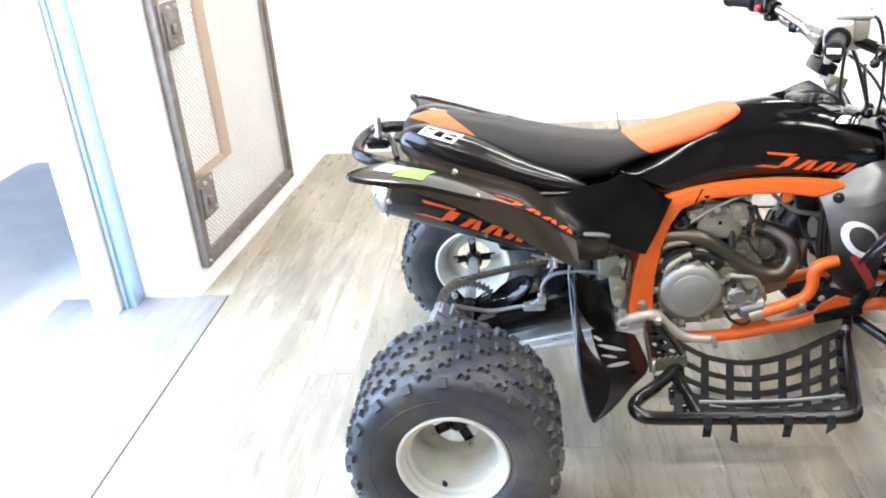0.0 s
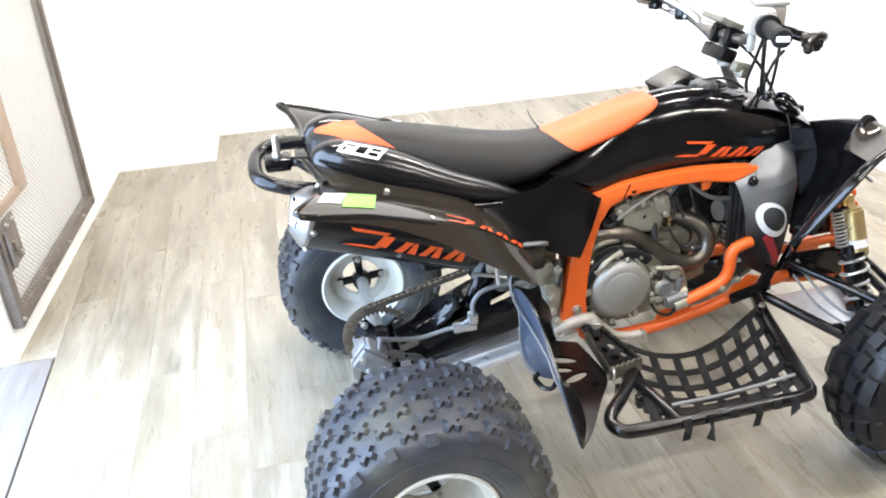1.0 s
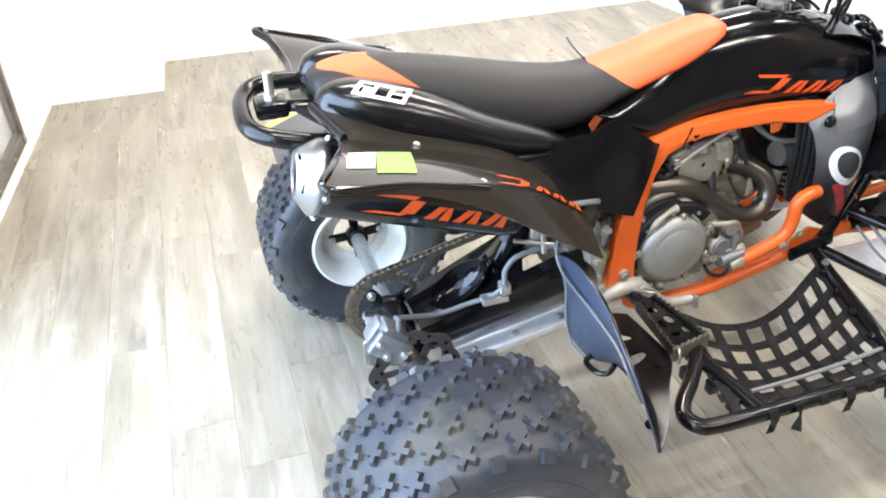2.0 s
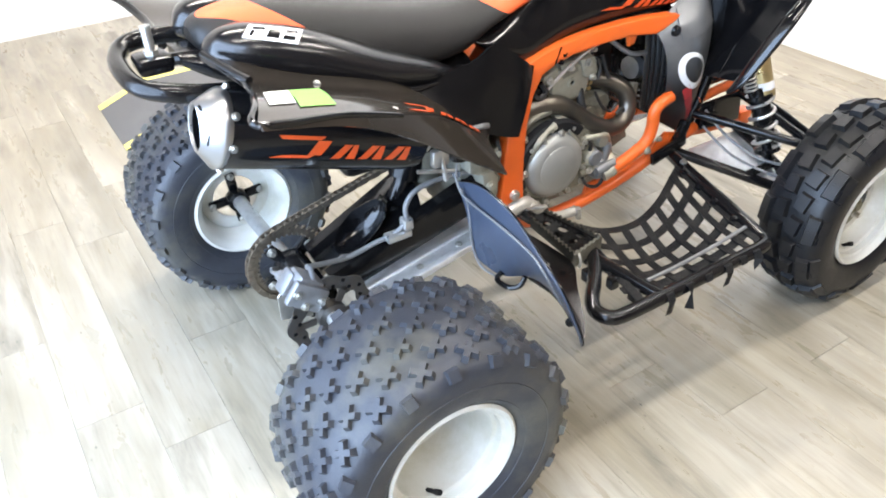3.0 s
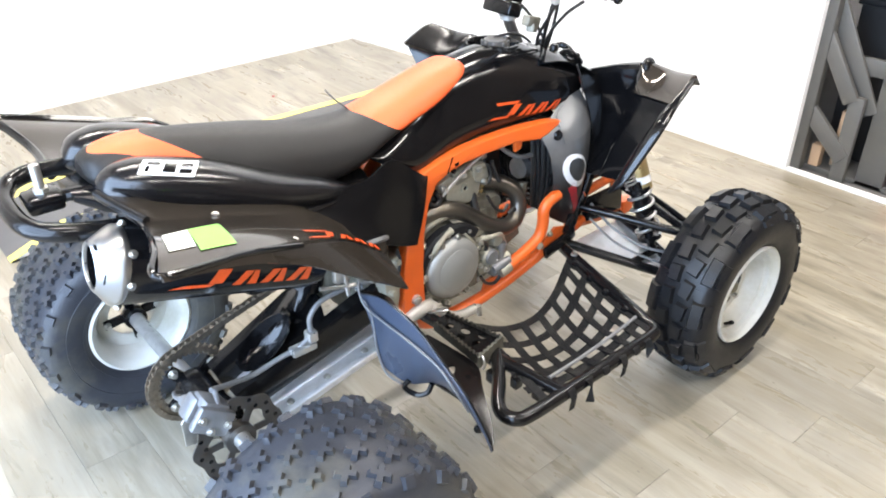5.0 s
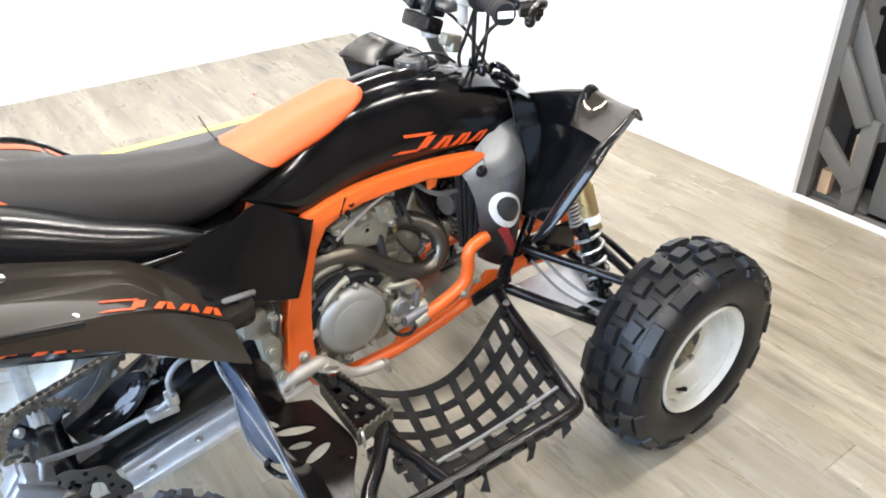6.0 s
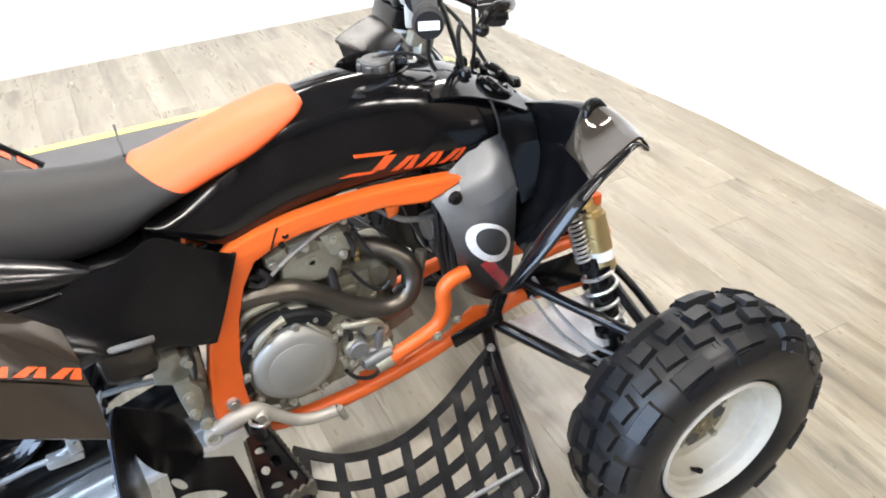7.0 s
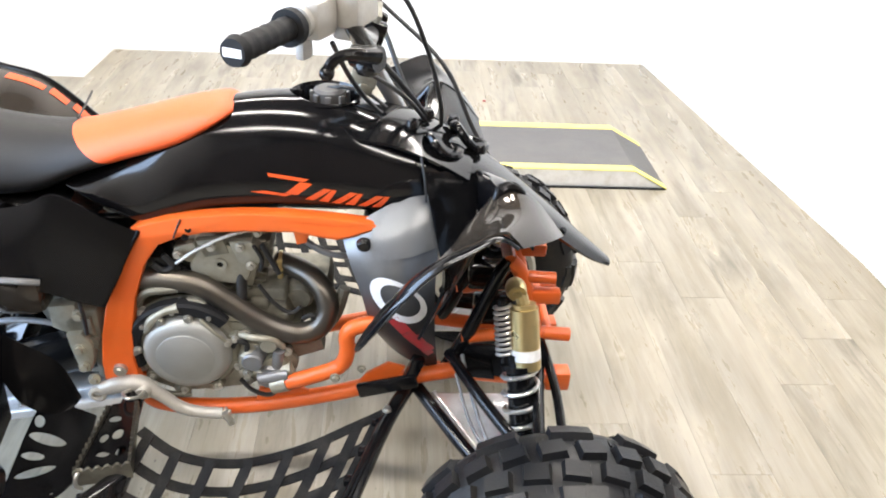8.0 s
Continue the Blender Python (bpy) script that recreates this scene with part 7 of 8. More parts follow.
sheet(bm, [[(0.09, 0.055, 0.285), (0.15, 0.075, 0.335), (0.22, 0.085, 0.375), (0.275, 0.075, 0.405)],
           [(0.10, 0.00, 0.305), (0.16, 0.01, 0.345), (0.23, 0.012, 0.385), (0.285, 0.01, 0.415)],
           [(0.09, -0.035, 0.280), (0.15, -0.045, 0.315), (0.22, -0.048, 0.350), (0.275, -0.04, 0.385)]], 0.005, 6, 6)
qpart("linkage_shroud", bm, M_BLACK, swing)
bm = bmesh.new()     # open oval scoop in the shroud
prof = [(0.0, -0.030), (0.018, -0.028), (0.034, -0.014), (0.040, 0.0), (0.042, 0.004), (0.044, 0.0), (0.038, -0.016), (0.020, -0.032), (0.0, -0.034)]
lathe(bm, prof, 36, "z")
m_bowl = pose(0.130, -0.020, 0.372, 28, -34, 0) @ Matrix.Diagonal((1.75, 0.85, 1.0, 1.0))
for v in bm.verts:
    v.co = m_bowl @ v.co
qpart("shroud_scoop", bm, M_BLACK, swing, "open glossy black oval scoop")
bm = bmesh.new()
rod(bm, (0.0, -0.42, 0.2495), (0.0, 0.455, 0.2495), 0.0185, 20)
axle = qpart("axle", bm, M_SPRING, label="silver rear axle shaft")
bm = bmesh.new()
N, r0, r1 = 38, 0.0955, 0.0875
out = []
for k in range(N):
    a = 2 * math.pi * k / N
    for da, r in ((-0.052, r1), (-0.020, r0), (0.020, r0), (0.052, r1)):
        out.append((r * math.cos(a + da), 0.2495 + r * math.sin(a + da)))
plate(bm, out, 0.111, 0.119)
bmesh.ops.delete(bm, geom=[f for f in bm.faces if len(f.verts) > 8], context="FACES_ONLY")
ringv = {}
for y in (0.111, 0.119):
    rim_v = [v for v in bm.verts if abs(v.co.y - y) < 1e-5]
    rim_v.sort(key=lambda v: math.atan2(v.co.z - 0.2495, v.co.x))
    ringv[y] = (rim_v, [bm.verts.new((v.co.x * 0.80, y, 0.2495 + (v.co.z - 0.2495) * 0.80)) for v in rim_v])
for y, (a, b) in ringv.items():
    for k in range(len(a)):
        bm.faces.new((a[k - 1], a[k], b[k], b[k - 1]))
a, b = ringv[0.111][1], ringv[0.119][1]
for k in range(len(a)):
    bm.faces.new((a[k - 1], a[k], b[k], b[k - 1]))
qpart("rear_sprocket", bm, M_CHAIN, axle, "worn steel rear sprocket")
bm = bmesh.new()
for k in range(4):
    a = 0.9 + k * math.pi / 2
    m = Matrix.Translation((0, 0.105, 0.2495)) @ Matrix.Rotation(a, 4, "Y")
    box(bm, (0.02, -0.006, -0.014), (0.072, 0.004, 0.014), 0.003, m)
qpart("sprocket_carrier", bm, M_STEELBLK, axle)
bm = bmesh.new()
for k in range(4):
    a = 0.9 + k * math.pi / 2
    bolt(bm, Vector((0.064 * math.cos(a), 0.098, 0.2495 - 0.064 * math.sin(a))), (0, -1, 0), 0.0075, 0.009)
qpieces("sprocket_bolt", bm, M_ZINC, axle)
# chain: plates and rollers one after the other round both sprockets
bm = bmesh.new()
c0, c1, ra, rb, ych = Vector((0.0, 0.2495)), Vector((0.425, 0.412)), 0.094, 0.036, 0.115
dv = (c1 - c0)
L = dv.length
th = math.atan2(dv.y, dv.x)
al = math.asin((ra - rb) / L)
path = []
a0 = th + math.pi / 2 - al
for k in range(25):
    a = a0 + (2 * math.pi - (math.pi - 2 * al)) * k / 24
    path.append(c0 + ra * Vector((math.cos(a), math.sin(a))))
a1 = th - math.pi / 2 + al
for k in range(13):
    a = a1 + (math.pi - 2 * al) * k / 12
    path.append(c1 + rb * Vector((math.cos(a), math.sin(a))))
path.append(path[0])
acc = [0.0]
for p, q in zip(path, path[1:]):
    acc.append(acc[-1] + (q - p).length)
nl = int(acc[-1] / 0.015875) // 2 * 2
def on(d):
    d %= acc[-1]
    for i in range(len(path) - 1):
        if acc[i + 1] >= d:
            return path[i].lerp(path[i + 1], (d - acc[i]) / max(1e-9, acc[i + 1] - acc[i]))
    return path[-1]
for k in range(nl):
    p, q = on(acc[-1] * k / nl), on(acc[-1] * (k + 1) / nl)
    mid, d = (p + q) / 2, q - p
    m = Matrix.Translation((mid.x, ych, mid.y)) @ Matrix.Rotation(-math.atan2(d.y, d.x), 4, "Y")
    h = d.length / 2
    for s in (-1, 1):
        y = s * (0.0085 if k % 2 else 0.0065)
        box(bm, (-h - 0.005, y - 0.001, -0.0068), (h + 0.005, y + 0.001, 0.0068), 0.0, m)
    rod(bm, (p.x, ych - 0.0105, p.y), (p.x, ych + 0.0105, p.y), 0.0042, 8)
qpart("chain", bm, M_CHAIN, swing, "oily steel drive chain")
# brake disc with a waved rim and drilled windows, and its caliper
bm = bmesh.new()
n = 96
ringo = [(0.098 + 0.0045 * math.cos(8 * 2 * math.pi * k / n)) for k in range(n)]
yd = -0.118
va = [[], [], [], []]
for k in range(n):
    a = 2 * math.pi * k / n
    for j, (r, y) in enumerate(((ringo[k], yd - 0.002), (0.066 + 0.004 * math.cos(8 * a + 1), yd - 0.002), (0.066 + 0.004 * math.cos(8 * a + 1), yd + 0.002), (ringo[k], yd + 0.002))):
        va[j].append(bm.verts.new((r * math.cos(a), y, 0.2495 + r * math.sin(a))))
for k in range(n):
    for j in range(4):
        bm.faces.new((va[j][k], va[j][(k + 1) % n], va[(j + 1) % 4][(k + 1) % n], va[(j + 1) % 4][k]))
arms = bmesh.new()
for k in range(6):
    a = k * math.pi / 3
    box(arms, (0.036, yd - 0.002, -0.008), (0.072, yd + 0.002, 0.008), 0.0, Matrix.Translation((0, 0, 0.2495)) @ Matrix.Rotation(a, 4, "Y"))
lathe(bm, [(0.0185, yd - 0.012), (0.034, yd - 0.012), (0.034, yd + 0.012), (0.0185, yd + 0.012)], 24, "y", (0, 0, 0.2495), closed=True)
qpieces("disc_arm", arms, M_DISC, axle)
disc = qpart("brake_disc", bm, M_DISC, axle, "wave-edged steel brake disc")
bm = bmesh.new()
for k in range(24):
    a = 2 * math.pi * (k + 0.5) / 24
    r = 0.074 if k % 2 else 0.087
    lathe(bm, [(0.0, yd - 0.0026), (0.0048, yd - 0.0026), (0.005, yd - 0.0015)], 10, "y", (r * math.cos(a), 0, 0.2495 + r * math.sin(a)))
qpart("disc_holes", bm, M_STEELBLK, axle)
bm = bmesh.new()
m_c = Matrix.Translation((-0.052, -0.105, 0.335)) @ Matrix.Rotation(radians(38), 4, "Y")
box(bm, (-0.042, -0.038, -0.030), (0.042, -0.018, 0.026), 0.007, m_c)
box(bm, (-0.036, 0.0, -0.030), (0.036, 0.042, 0.026), 0.008, m_c)
box(bm, (-0.030, -0.025, 0.010), (0.030, 0.030, 0.034), 0.007, m_c)
rod(bm, m_c @ Vector((-0.022, 0.03, -0.005)), m_c @ Vector((-0.022, 0.055, -0.005)), 0.014, 16)
rod(bm, m_c @ Vector((0.022, 0.03, -0.005)), m_c @ Vector((0.022, 0.055, -0.005)), 0.014, 16)
rod(bm, m_c @ Vector((0.0, -0.02, 0.03)), m_c @ Vector((0.0, 0.01, 0.046)), 0.006, 10)
qpart("brake_caliper", bm, M_ALLOY, swing, "grey cast rear brake caliper")
bm = bmesh.new()
for x, z in ((-0.03, 0.0), (0.03, 0.0), (0.0, -0.02)):
    bolt(bm, m_c @ Vector((x, -0.038, z)), (0, -1, 0), 0.006, 0.006)
plate(bm, [(-0.10, 0.26), (-0.03, 0.24), (-0.01, 0.32), (-0.06, 0.36), (-0.10, 0.32)], -0.088, -0.082, 0.002)
qpart("caliper_bracket", bm, M_ZINC, swing)
bm = bmesh.new()
tube(bm, [(-0.03, -0.09, 0.372), (0.02, -0.075, 0.352), (0.08, -0.06, 0.335), (0.14, -0.06, 0.345), (0.19, -0.07, 0.36), (0.215, -0.075, 0.385), (0.22, -0.07, 0.42), (0.25, -0.07, 0.45), (0.32, -0.075, 0.46), (0.40, -0.08, 0.45)], 0.0058, 10)
tube(bm, [(-0.05, -0.07, 0.36), (-0.08, -0.04, 0.345), (-0.075, 0.0, 0.33), (-0.05, 0.03, 0.30)], 0.0045, 8)
qpart("rear_brake_hose", bm, M_HOSE, swing, "grey braided brake hose")
bm = bmesh.new()
box(bm, (0.165, -0.085, 0.345), (0.225, -0.058, 0.362), 0.004, Matrix.Identity(4))
box(bm, (0.205, -0.088, 0.365), (0.228, -0.062, 0.392), 0.004)
qpart("hose_clip", bm, M_SPRING, swing, "silver hose clip")
# aluminium skid plate with pressed ribs
bm = bmesh.new()
m_s = pose(0.30, 0.005, 0.246, 0, -11, 0)
box(bm, (-0.20, -0.105, -0.004), (0.20, 0.105, 0.0), 0.0015, m_s)
for y in (-0.098, -0.04, 0.04, 0.092):
    box(bm, (-0.20, y - 0.008, -0.001), (0.20, y + 0.008, 0.014 if abs(y) > 0.08 else 0.007), 0.003, m_s)
skid = qpart("skid_plate", bm, M_SKID, label="ribbed aluminium skid plate under the swing arm")
bm = bmesh.new()
for x in (-0.15, -0.05, 0.06, 0.15):
    bolt(bm, m_s @ Vector((x, -0.07, 0.0)), (0, 0, 1), 0.006, 0.004)
qpieces("skid_bolt", bm, M_ZINC, skid)
# linkage and lower clutter in front of the swing arm
bm = bmesh.new()
box(bm, (0.36, -0.075, 0.50), (0.44, 0.0, 0.56), 0.01)
box(bm, (0.37, -0.055, 0.31), (0.455, 0.11, 0.50), 0.015)
box(bm, (0.40, -0.095, 0.40), (0.452, -0.04, 0.50), 0.01)
box(bm, (0.425, -0.09, 0.33), (0.46, -0.05, 0.41), 0.008)
rod(bm, (0.41, -0.1, 0.47), (0.41, -0.06, 0.47), 0.016)
rod(bm, (0.435, -0.104, 0.43), (0.435, -0.07, 0.43), 0.012)
rod(bm, (0.30, -0.02, 0.60), (0.33, 0.03, 0.40), 0.03, 18)
box(bm, (0.30, -0.12, 0.565), (0.40, -0.05, 0.60), 0.012)
qpart("pivot_bracket", bm, M_CASTMID, label="dirty cast bracket behind the frame")
bm = bmesh.new()
box(bm, (0.10, -0.045, 0.505), (0.40, 0.105, 0.645), 0.02)
rod(bm, (0.40, 0.03, 0.585), (0.44, 0.03, 0.585), 0.05, 20)
qpart("airbox", bm, M_SATIN, label="black airbox under the seat")
bm = bmesh.new()
a, b = Vector((0.335, 0.02, 0.60)), Vector((0.225, 0.02, 0.335))
rod(bm, a, b, 0.020, 18)
rod(bm, a.lerp(b, 0.1), a.lerp(b, 0.14), 0.04, 22)
rod(bm, a.lerp(b, 0.84), a.lerp(b, 0.88), 0.04, 22)
shock = qpart("rear_shock", bm, M_STEELBLK, label="black rear shock absorber with a smooth sleeve")
qpart("shock_sleeve", rod(bmesh.new(), a.lerp(b, 0.14), a.lerp(b, 0.62), 0.036, 28), M_SATIN, shock, "smooth black shock sleeve")
bm = bmesh.new()
box(bm, (0.298, -0.150, 0.522), (0.388, -0.06, 0.598), 0.02)
bottle = qpart("rear_reservoir", bm, M_FENDER, label="brown-black overflow bottle under the fender")
bm = bmesh.new()
tube(bm, [(0.300, -0.140, 0.596), (0.318, -0.151, 0.603), (0.362, -0.151, 0.601), (0.386, -0.138, 0.590)], 0.006, 8)
qpart("bottle_rim", bm, M_HOSE, bottle)
bm = bmesh.new()
tube(bm, [(0.426, -0.112, 0.322), (0.452, -0.116, 0.334), (0.486, -0.118, 0.344), (0.516, -0.118, 0.342), (0.548, -0.118, 0.316), (0.584, -0.119, 0.284), (0.622, -0.120, 0.272), (0.662, -0.120, 0.270)], [0.013, 0.015, 0.0175, 0.0175, 0.0125, 0.0118, 0.0115, 0.0115], 14)
lathe(bm, [(0.008, 0.004), (0.016, 0.004), (0.017, -0.010), (0.012, -0.013), (0.008, -0.012)], 20, "y", (0.432, -0.116, 0.322), closed=True)
lathe(bm, [(0.0, -0.012), (0.012, -0.012), (0.018, -0.004), (0.019, 0.006)], 20, "y", (0.520, -0.126, 0.334))
bolt(bm, (0.666, -0.120, 0.269), (1, 0, 0), 0.009, 0.008)
qpart("pedal_shaft", bm, M_PALE, label="dull alloy brake pedal arm")
bm = bmesh.new()
rod(bm, (0.668, -0.128, 0.280), (0.678, -0.123, 0.246), 0.007)
qpart("pedal_pad", bm, M_ZINC)

# ---- foot peg, nerf bar, net and heel guard ----
def peg(s):
    def y(v):
        return v if s < 0 else 2 * YC - v

    def rail(bm, a, b, z0, z1, teeth):
        # serrated rail from a to b, saw teeth along its top
        a, b = Vector((a[0], y(a[1]), 0)), Vector((b[0], y(b[1]), 0))
        u = (b - a).normalized()
        m = Matrix.Translation(a) @ Matrix((u, Vector((-u.y, u.x, 0)), Vector((0, 0, 1)))).transposed().to_4x4()
        n, length = teeth, (b - a).length
        top = []
        for k in range(n):
            x = length * k / n
            top += [(x, z1 - 0.007), (x + length * 0.45 / n, z1), (x + length * 0.75 / n, z1)]
        plate(bm, [(0, z0)] + top + [(length, z1 - 0.006), (length, z0)], -0.0028, 0.0028, 0.0, m=m)
    bm = bmesh.new()
    front, back = ((0.523, -0.172), (0.553, -0.325)), ((0.477, -0.185), (0.468, -0.343))
    rail(bm, front[0], front[1], 0.330, 0.357, 12)
    rail(bm, back[0], back[1], 0.330, 0.357, 12)
    pg = qpart("foot_peg", bm, M_PEG, label="worn dark toothed steel foot peg")
    deck_bm = bmesh.new()
    sheet(deck_bm, [[(0.480, y(-0.178), 0.343), (0.500, y(-0.175), 0.344), (0.521, y(-0.172), 0.343)],
                    [(0.474, y(-0.26), 0.343), (0.505, y(-0.255), 0.344), (0.537, y(-0.25), 0.343)],
                    [(0.471, y(-0.341), 0.343), (0.51, y(-0.333), 0.344), (0.551, y(-0.324), 0.343)]], 0.004, 16, 10)
    for cx, cy, hx, hy in ((0.496, -0.215, 0.012, 0.010), (0.512, -0.252, 0.010, 0.014), (0.491, -0.262, 0.008, 0.012), (0.500, -0.300, 0.014, 0.008), (0.528, -0.292, 0.009, 0.012)):
        cut(deck_bm, lambda co: 1 - ((co.x - cx) / hx) ** 2 - ((co.y - y(cy)) / hy) ** 2).free()
    qpart("peg_deck", deck_bm, M_STEELBLK, pg, "dark slotted peg deck")
    bm = bmesh.new()
    rail(bm, (0.466, -0.346), (0.556, -0.327), 0.322, 0.358, 6)
    qpart("peg_end", bm, M_CASTDARK, pg, "pale toothed end plate")
    bm = bmesh.new()
    rod(bm, (0.50, y(-0.09), 0.325), (0.50, y(-0.185), 0.334), 0.013)
    qpart("peg_mount", bm, M_STEELBLK, pg)
    bm = bmesh.new()
    tube(bm, [(0.500, y(-0.13), 0.338), (0.497, y(-0.165), 0.362), (0.512, y(-0.185), 0.368), (0.528, y(-0.168), 0.358), (0.524, y(-0.13), 0.338)], 0.0034, 8)
    tube(bm, [(0.478, y(-0.338), 0.352), (0.474, y(-0.352), 0.350), (0.473, y(-0.358), 0.335), (0.477, y(-0.350), 0.318)], 0.0035, 8)
    qpieces("peg_spring", bm, M_ZINC, pg)


peg(-1)
peg(1)


def nerf(s):
    def P(x, yy, z):
        return Vector((x, yy if s < 0 else 2 * YC - yy, z))
    bm = bmesh.new()
    tube(bm, [P(0.538, -0.318, 0.322), P(0.512, -0.358, 0.322), P(0.468, -0.408, 0.320), P(0.424, -0.452, 0.318), P(0.411, -0.482, 0.316), P(0.423, -0.508, 0.315), P(0.46, -0.516, 0.314), P(0.60, -0.516, 0.313),
              P(0.76, -0.515, 0.313), P(0.855, -0.514, 0.313), P(0.885, -0.500, 0.313), P(0.900, -0.455, 0.313), P(0.935, -0.34, 0.313), P(0.985, -0.18, 0.308), P(1.035, -0.055, 0.300)], 0.0155, 14, 6)
    rod(bm, P(0.520, -0.335, 0.320), P(0.552, -0.514, 0.314), 0.0150, 14)
    box(bm, (0.505, min(P(0, -0.30, 0).y, P(0, -0.365, 0).y), 0.303), (0.548, max(P(0, -0.30, 0).y, P(0, -0.365, 0).y), 0.327), 0.006)
    rod(bm, P(0.505, -0.10, 0.312), P(0.527, -0.33, 0.315), 0.011, 12)
    nb = qpart("nerf_bar", bm, M_STEELBLK, label="black tubular nerf bar with a webbing net")
    inner = [P(0.545, -0.235, 0.338), P(0.62, -0.272, 0.312), P(0.72, -0.275, 0.296), P(0.83, -0.238, 0.294), P(0.93, -0.185, 0.303), P(0.985, -0.155, 0.308)]
    outer = [P(0.485, -0.50, 0.320), P(0.57, -0.512, 0.318), P(0.66, -0.512, 0.318), P(0.75, -0.512, 0.318), P(0.82, -0.512, 0.318), P(0.875, -0.50, 0.318)]
    ins, outs = spline(inner, 8), spline(outer, 8)
    m = len(ins)
    def net(u, v):
        i = min(m - 2, int(u * (m - 1)))
        f = u * (m - 1) - i
        a, b = ins[i].lerp(ins[i + 1], f), outs[i].lerp(outs[i + 1], f)
        p = a.lerp(b, v)
        p.z -= 0.030 * math.sin(math.pi * v) * math.sin(math.pi * min(1, max(0, u)) * 0.9 + 0.15)
        return p
    def strap(pts, w, t, lift=0.0):
        bm = bmesh.new()
        rings = []
        for i, p in enumerate(pts):
            d = (pts[min(i + 1, len(pts) - 1)] - pts[max(i - 1, 0)]).normalized()
            sv = d.cross(Vector((0, 0, 1))).normalized() * w / 2
            up = Vector((0, 0, t / 2))
            q = p + Vector((0, 0, lift))
            rings.append([q + sv + up, q - sv + up, q - sv - up, q + sv - up])
        skin(bm, rings)
        return bm
    for k in range(5):
        v = (0.0, 0.22, 0.44, 0.66, 0.86)[k]
        qpart("net_strap", strap([net(i / 20, v) for i in range(21)], 0.020, 0.003), M_WEB, nb)
    for k in range(8):
        u = 0.06 + 0.125 * k
        pts = [net(u, i / 10) for i in range(11)]
        edge = pts[-1]
        out = -1 if s < 0 else 1
        if k in (1, 2, 4, 6):      # strap ends left hanging over the outer rail
            pts += [edge + Vector((0, 0.018 * out, 0.004)), edge + Vector((0, 0.026 * out, -0.012)),
                    edge + Vector((0.004 * (k % 3 - 1), 0.022 * out, -0.034 - 0.012 * ((k * 7) % 3)))]
        else:                      # the others wrap round it
            pts += [edge + Vector((0, 0.016 * out, 0.003)), edge + Vector((0, 0.022 * out, -0.010))]
        qpart("net_strap", strap(pts, 0.019, 0.003, 0.0034), M_WEB, nb)
    bm = bmesh.new()
    tube(bm, [P(0.560, -0.468, 0.322), P(0.66, -0.464, 0.318), P(0.77, -0.458, 0.318), P(0.878, -0.452, 0.324)], 0.0042, 8)
    qpart("net_cord", bm, M_HOSE, nb, "grey twisted lacing cord")
    bm = bmesh.new()
    for t in (0.15, 0.4, 0.62, 0.85):
        p = P(0.900, -0.455, 0.313).lerp(P(1.0, -0.14, 0.307), t)
        box(bm, (p.x - 0.028, p.y - 0.008, p.z - 0.012), (p.x - 0.008, p.y + 0.008, p.z + 0.010), 0.003)
    for x, yy in ((0.484, -0.371), (0.510, -0.420), (0.519, -0.475)):
        p = P(x, yy, 0.316)
        box(bm, (p.x - 0.011, p.y - 0.010, p.z - 0.022), (p.x + 0.011, p.y + 0.010, p.z + 0.006), 0.003)
    qpieces("net_buckle", bm, M_STEELBLK, nb)
    bm = bmesh.new()
    bolt(bm, P(1.03, -0.075, 0.312), (0, s, 0.4), 0.007)
    bolt(bm, P(0.985, -0.165, 0.323), (0, 0, 1), 0.006)
    qpieces("nerf_bolt", bm, M_ZINC, nb)


nerf(-1)
nerf(1)


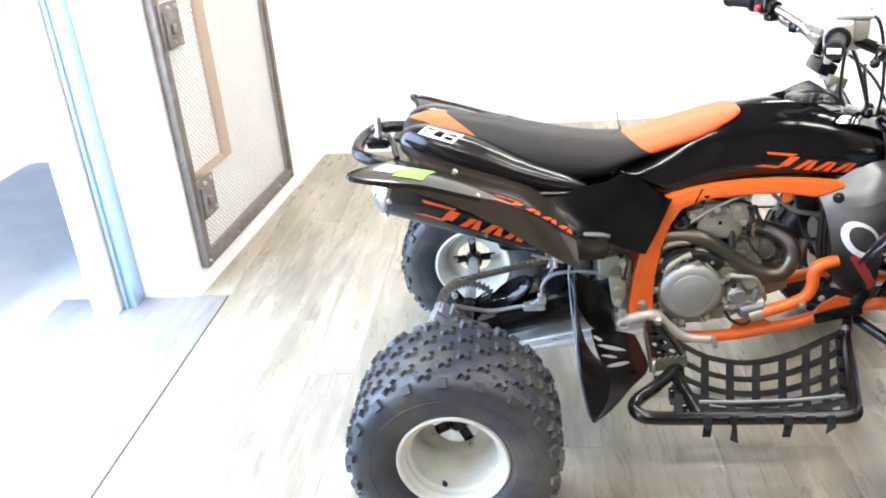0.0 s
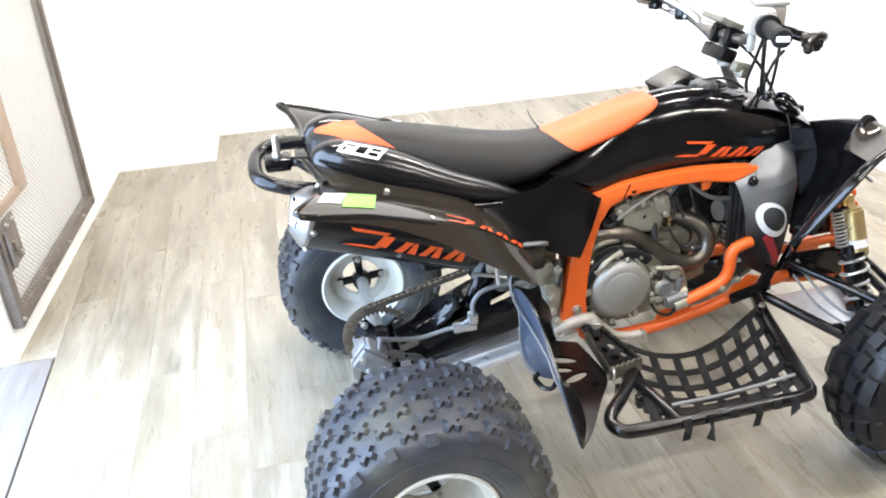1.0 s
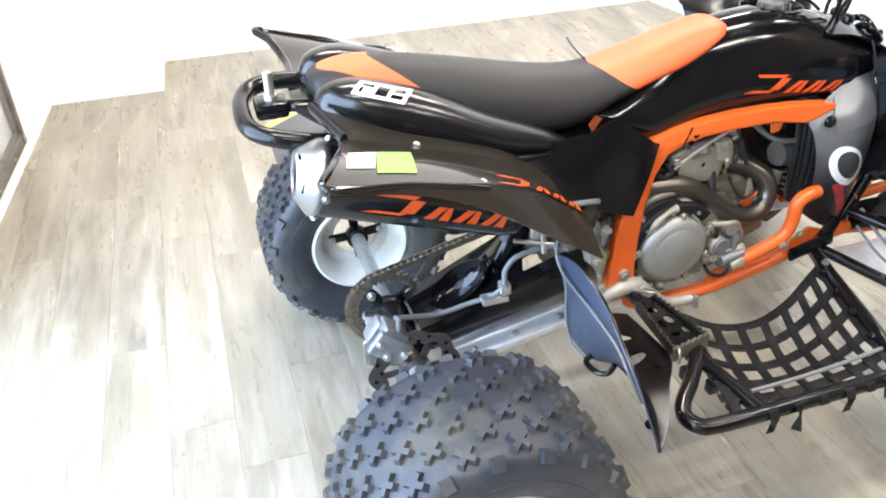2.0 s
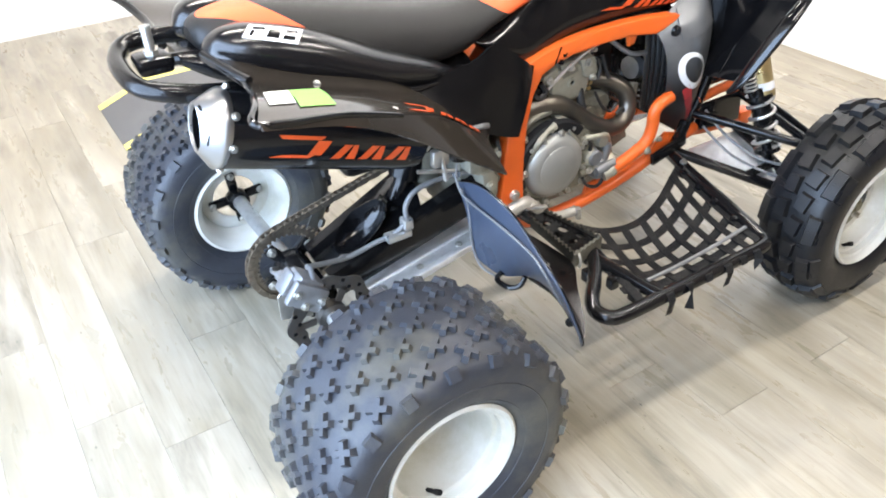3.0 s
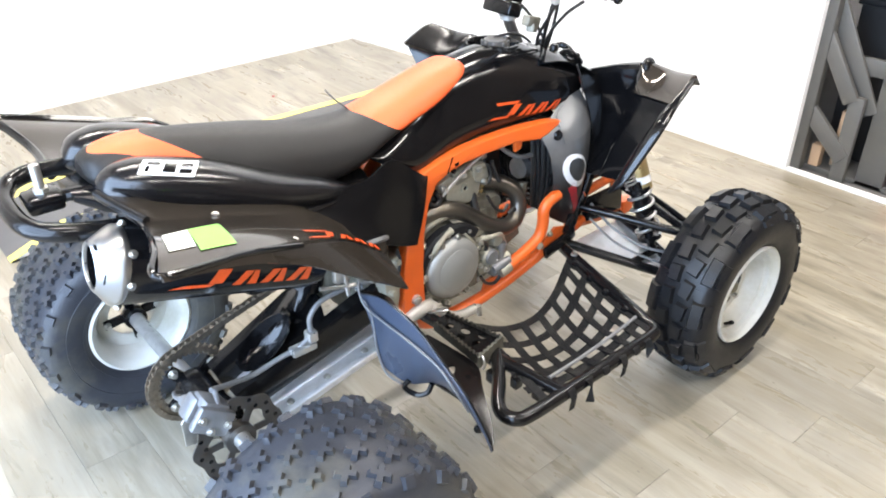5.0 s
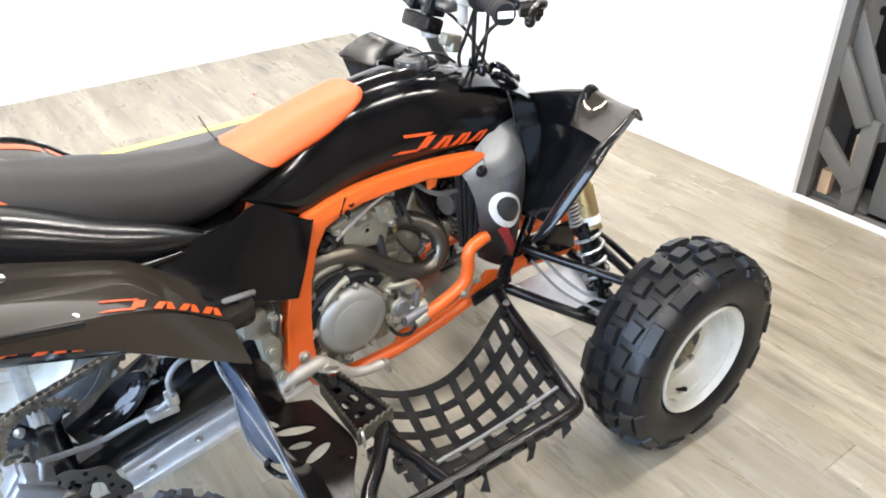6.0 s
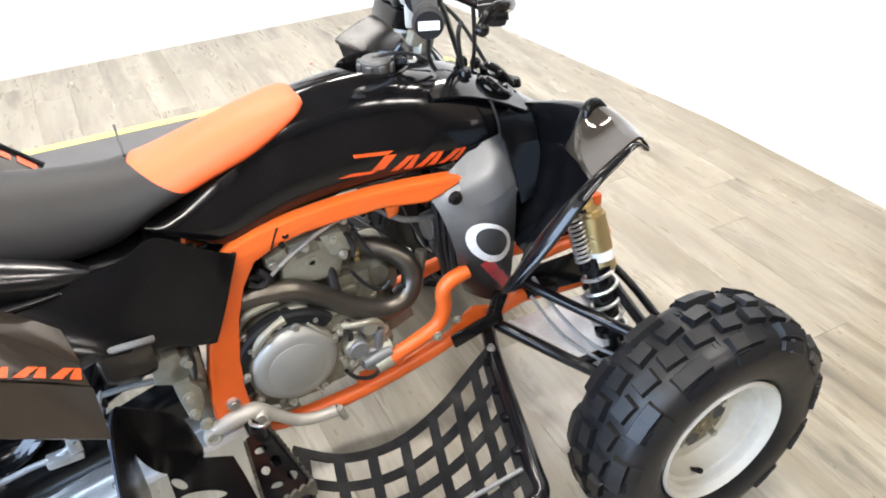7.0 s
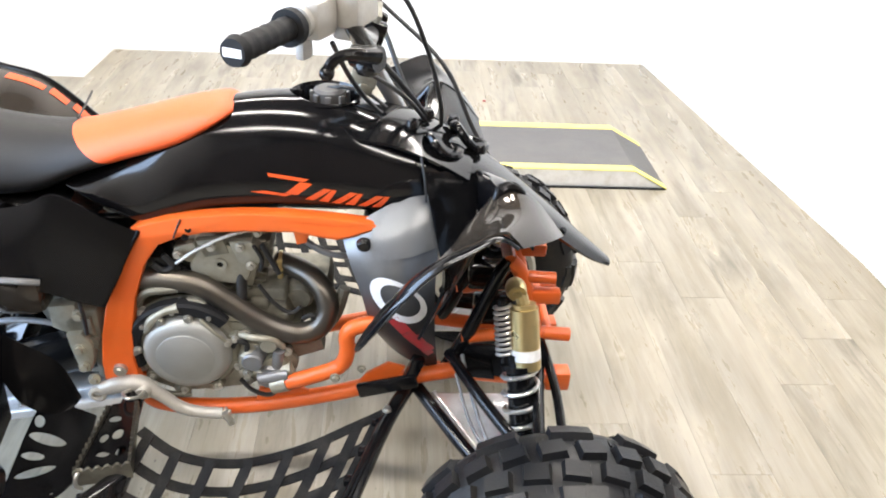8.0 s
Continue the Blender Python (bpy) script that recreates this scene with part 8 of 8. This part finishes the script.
def heel_guard(s):
    # leaning rear wall: upper edge, middle, foot
    wall_rows = [[(0.298, -0.156, 0.496), (0.291, -0.250, 0.532), (0.286, -0.360, 0.527), (0.284, -0.450, 0.485), (0.284, -0.515, 0.445), (0.302, -0.553, 0.362), (0.311, -0.549, 0.328)],
                 [(0.302, -0.185, 0.440), (0.296, -0.240, 0.440), (0.299, -0.320, 0.435), (0.308, -0.400, 0.420), (0.316, -0.470, 0.395), (0.314, -0.538, 0.348), (0.313, -0.549, 0.328)],
                 [(0.306, -0.205, 0.342), (0.307, -0.245, 0.334), (0.316, -0.297, 0.334), (0.350, -0.338, 0.343), (0.362, -0.390, 0.340), (0.348, -0.475, 0.334), (0.315, -0.548, 0.327)]]
    rear = sheet(bmesh.new(), wall_rows, 0.003, 6, 6)
    front = sheet(bmesh.new(), [[(x + 0.0045, y, z) for x, y, z in row] for row in wall_rows], 0.003, 6, 6)
    web = sheet(bmesh.new(), [[(0.303, -0.160, 0.502), (0.343, -0.168, 0.482), (0.388, -0.150, 0.422), (0.406, -0.142, 0.331)],
                              [(0.305, -0.178, 0.462), (0.340, -0.190, 0.425), (0.380, -0.172, 0.372), (0.405, -0.158, 0.330)],
                              [(0.308, -0.190, 0.415), (0.332, -0.198, 0.370), (0.368, -0.188, 0.334), (0.404, -0.172, 0.329)]], 0.004, 5, 5)
    foot = sheet(bmesh.new(), [[(0.341, -0.160, 0.327), (0.396, -0.166, 0.326), (0.452, -0.190, 0.326)],
                               [(0.345, -0.240, 0.327), (0.402, -0.245, 0.326), (0.461, -0.262, 0.326)],
                               [(0.356, -0.345, 0.328), (0.410, -0.350, 0.327), (0.462, -0.345, 0.327)],
                               [(0.360, -0.412, 0.328), (0.390, -0.420, 0.327), (0.418, -0.413, 0.327)],
                               [(0.335, -0.500, 0.328), (0.346, -0.508, 0.327), (0.357, -0.505, 0.327)],
                               [(0.312, -0.549, 0.327), (0.314, -0.549, 0.327), (0.316, -0.549, 0.327)]], 0.005, 18, 26)
    for cx, cy, hx, hy, tilt in ((0.356, -0.204, 0.012, 0.014, -0.9), (0.386, -0.248, 0.037, 0.014, -0.35), (0.376, -0.288, 0.022, 0.011, -0.2), (0.394, -0.324, 0.031, 0.013, 0.35), (0.437, -0.370, 0.004, 0.004, 0.0)):
        cut(foot, lambda co: 1 - abs((co.x - cx) / hx) ** 2 - abs((co.y - cy - tilt * (co.x - cx)) / hy) ** 2).free()
    if s > 0:
        rear, front, web, foot = mirrored(rear), mirrored(front), mirrored(web), mirrored(foot)
    hg = qpart("heel_guard", front, M_SATIN, label="black plastic heel guard, scuffed at its tip")
    # extra skin that carries the blue daylight sheen as colour
    qpart("guard_back", rear, M_GUARD_SHEEN, hg, "back skin of the black guard, blue daylight sheen put in its colour")
    qpart("guard_web", web, M_SATIN, hg)
    qpart("heel_plate", foot, M_SATIN, hg, "black plate with leaf-shaped openings")

    def Y(v):
        return v if s < 0 else 2 * YC - v
    for pts in ([(0.292, -0.165, 0.545), (0.283, -0.175, 0.515), (0.283, -0.207, 0.487), (0.281, -0.329, 0.486), (0.281, -0.425, 0.478), (0.283, -0.470, 0.452), (0.300, -0.497, 0.400)],
                [(0.285, -0.190, 0.500), (0.296, -0.200, 0.452), (0.297, -0.210, 0.375), (0.298, -0.238, 0.332), (0.303, -0.285, 0.330)]):
        qpart("guard_wire", tube(bmesh.new(), [(x, Y(y), z) for x, y, z in pts], 0.0026, 8), M_HOSE, hg)
    bm = bmesh.new()
    for (x, y, z) in ((0.290, -0.165, 0.520), (0.318, -0.505, 0.352)):
        bolt(bm, (x, Y(y), z), (-0.6, -0.6 if s < 0 else 0.6, 0.3), 0.006)
    bolt(bm, (0.426, Y(-0.358), 0.331), (0, 0, 1), 0.006, 0.004)
    tube(bm, [(x, Y(y), z) for x, y, z in ((0.312, -0.300, 0.345), (0.306, -0.290, 0.322), (0.318, -0.312, 0.310), (0.330, -0.335, 0.322), (0.340, -0.340, 0.345))], 0.006, 8)
    qpieces("guard_hook", bm, M_STEELBLK, hg)


heel_guard(-1)
heel_guard(1)
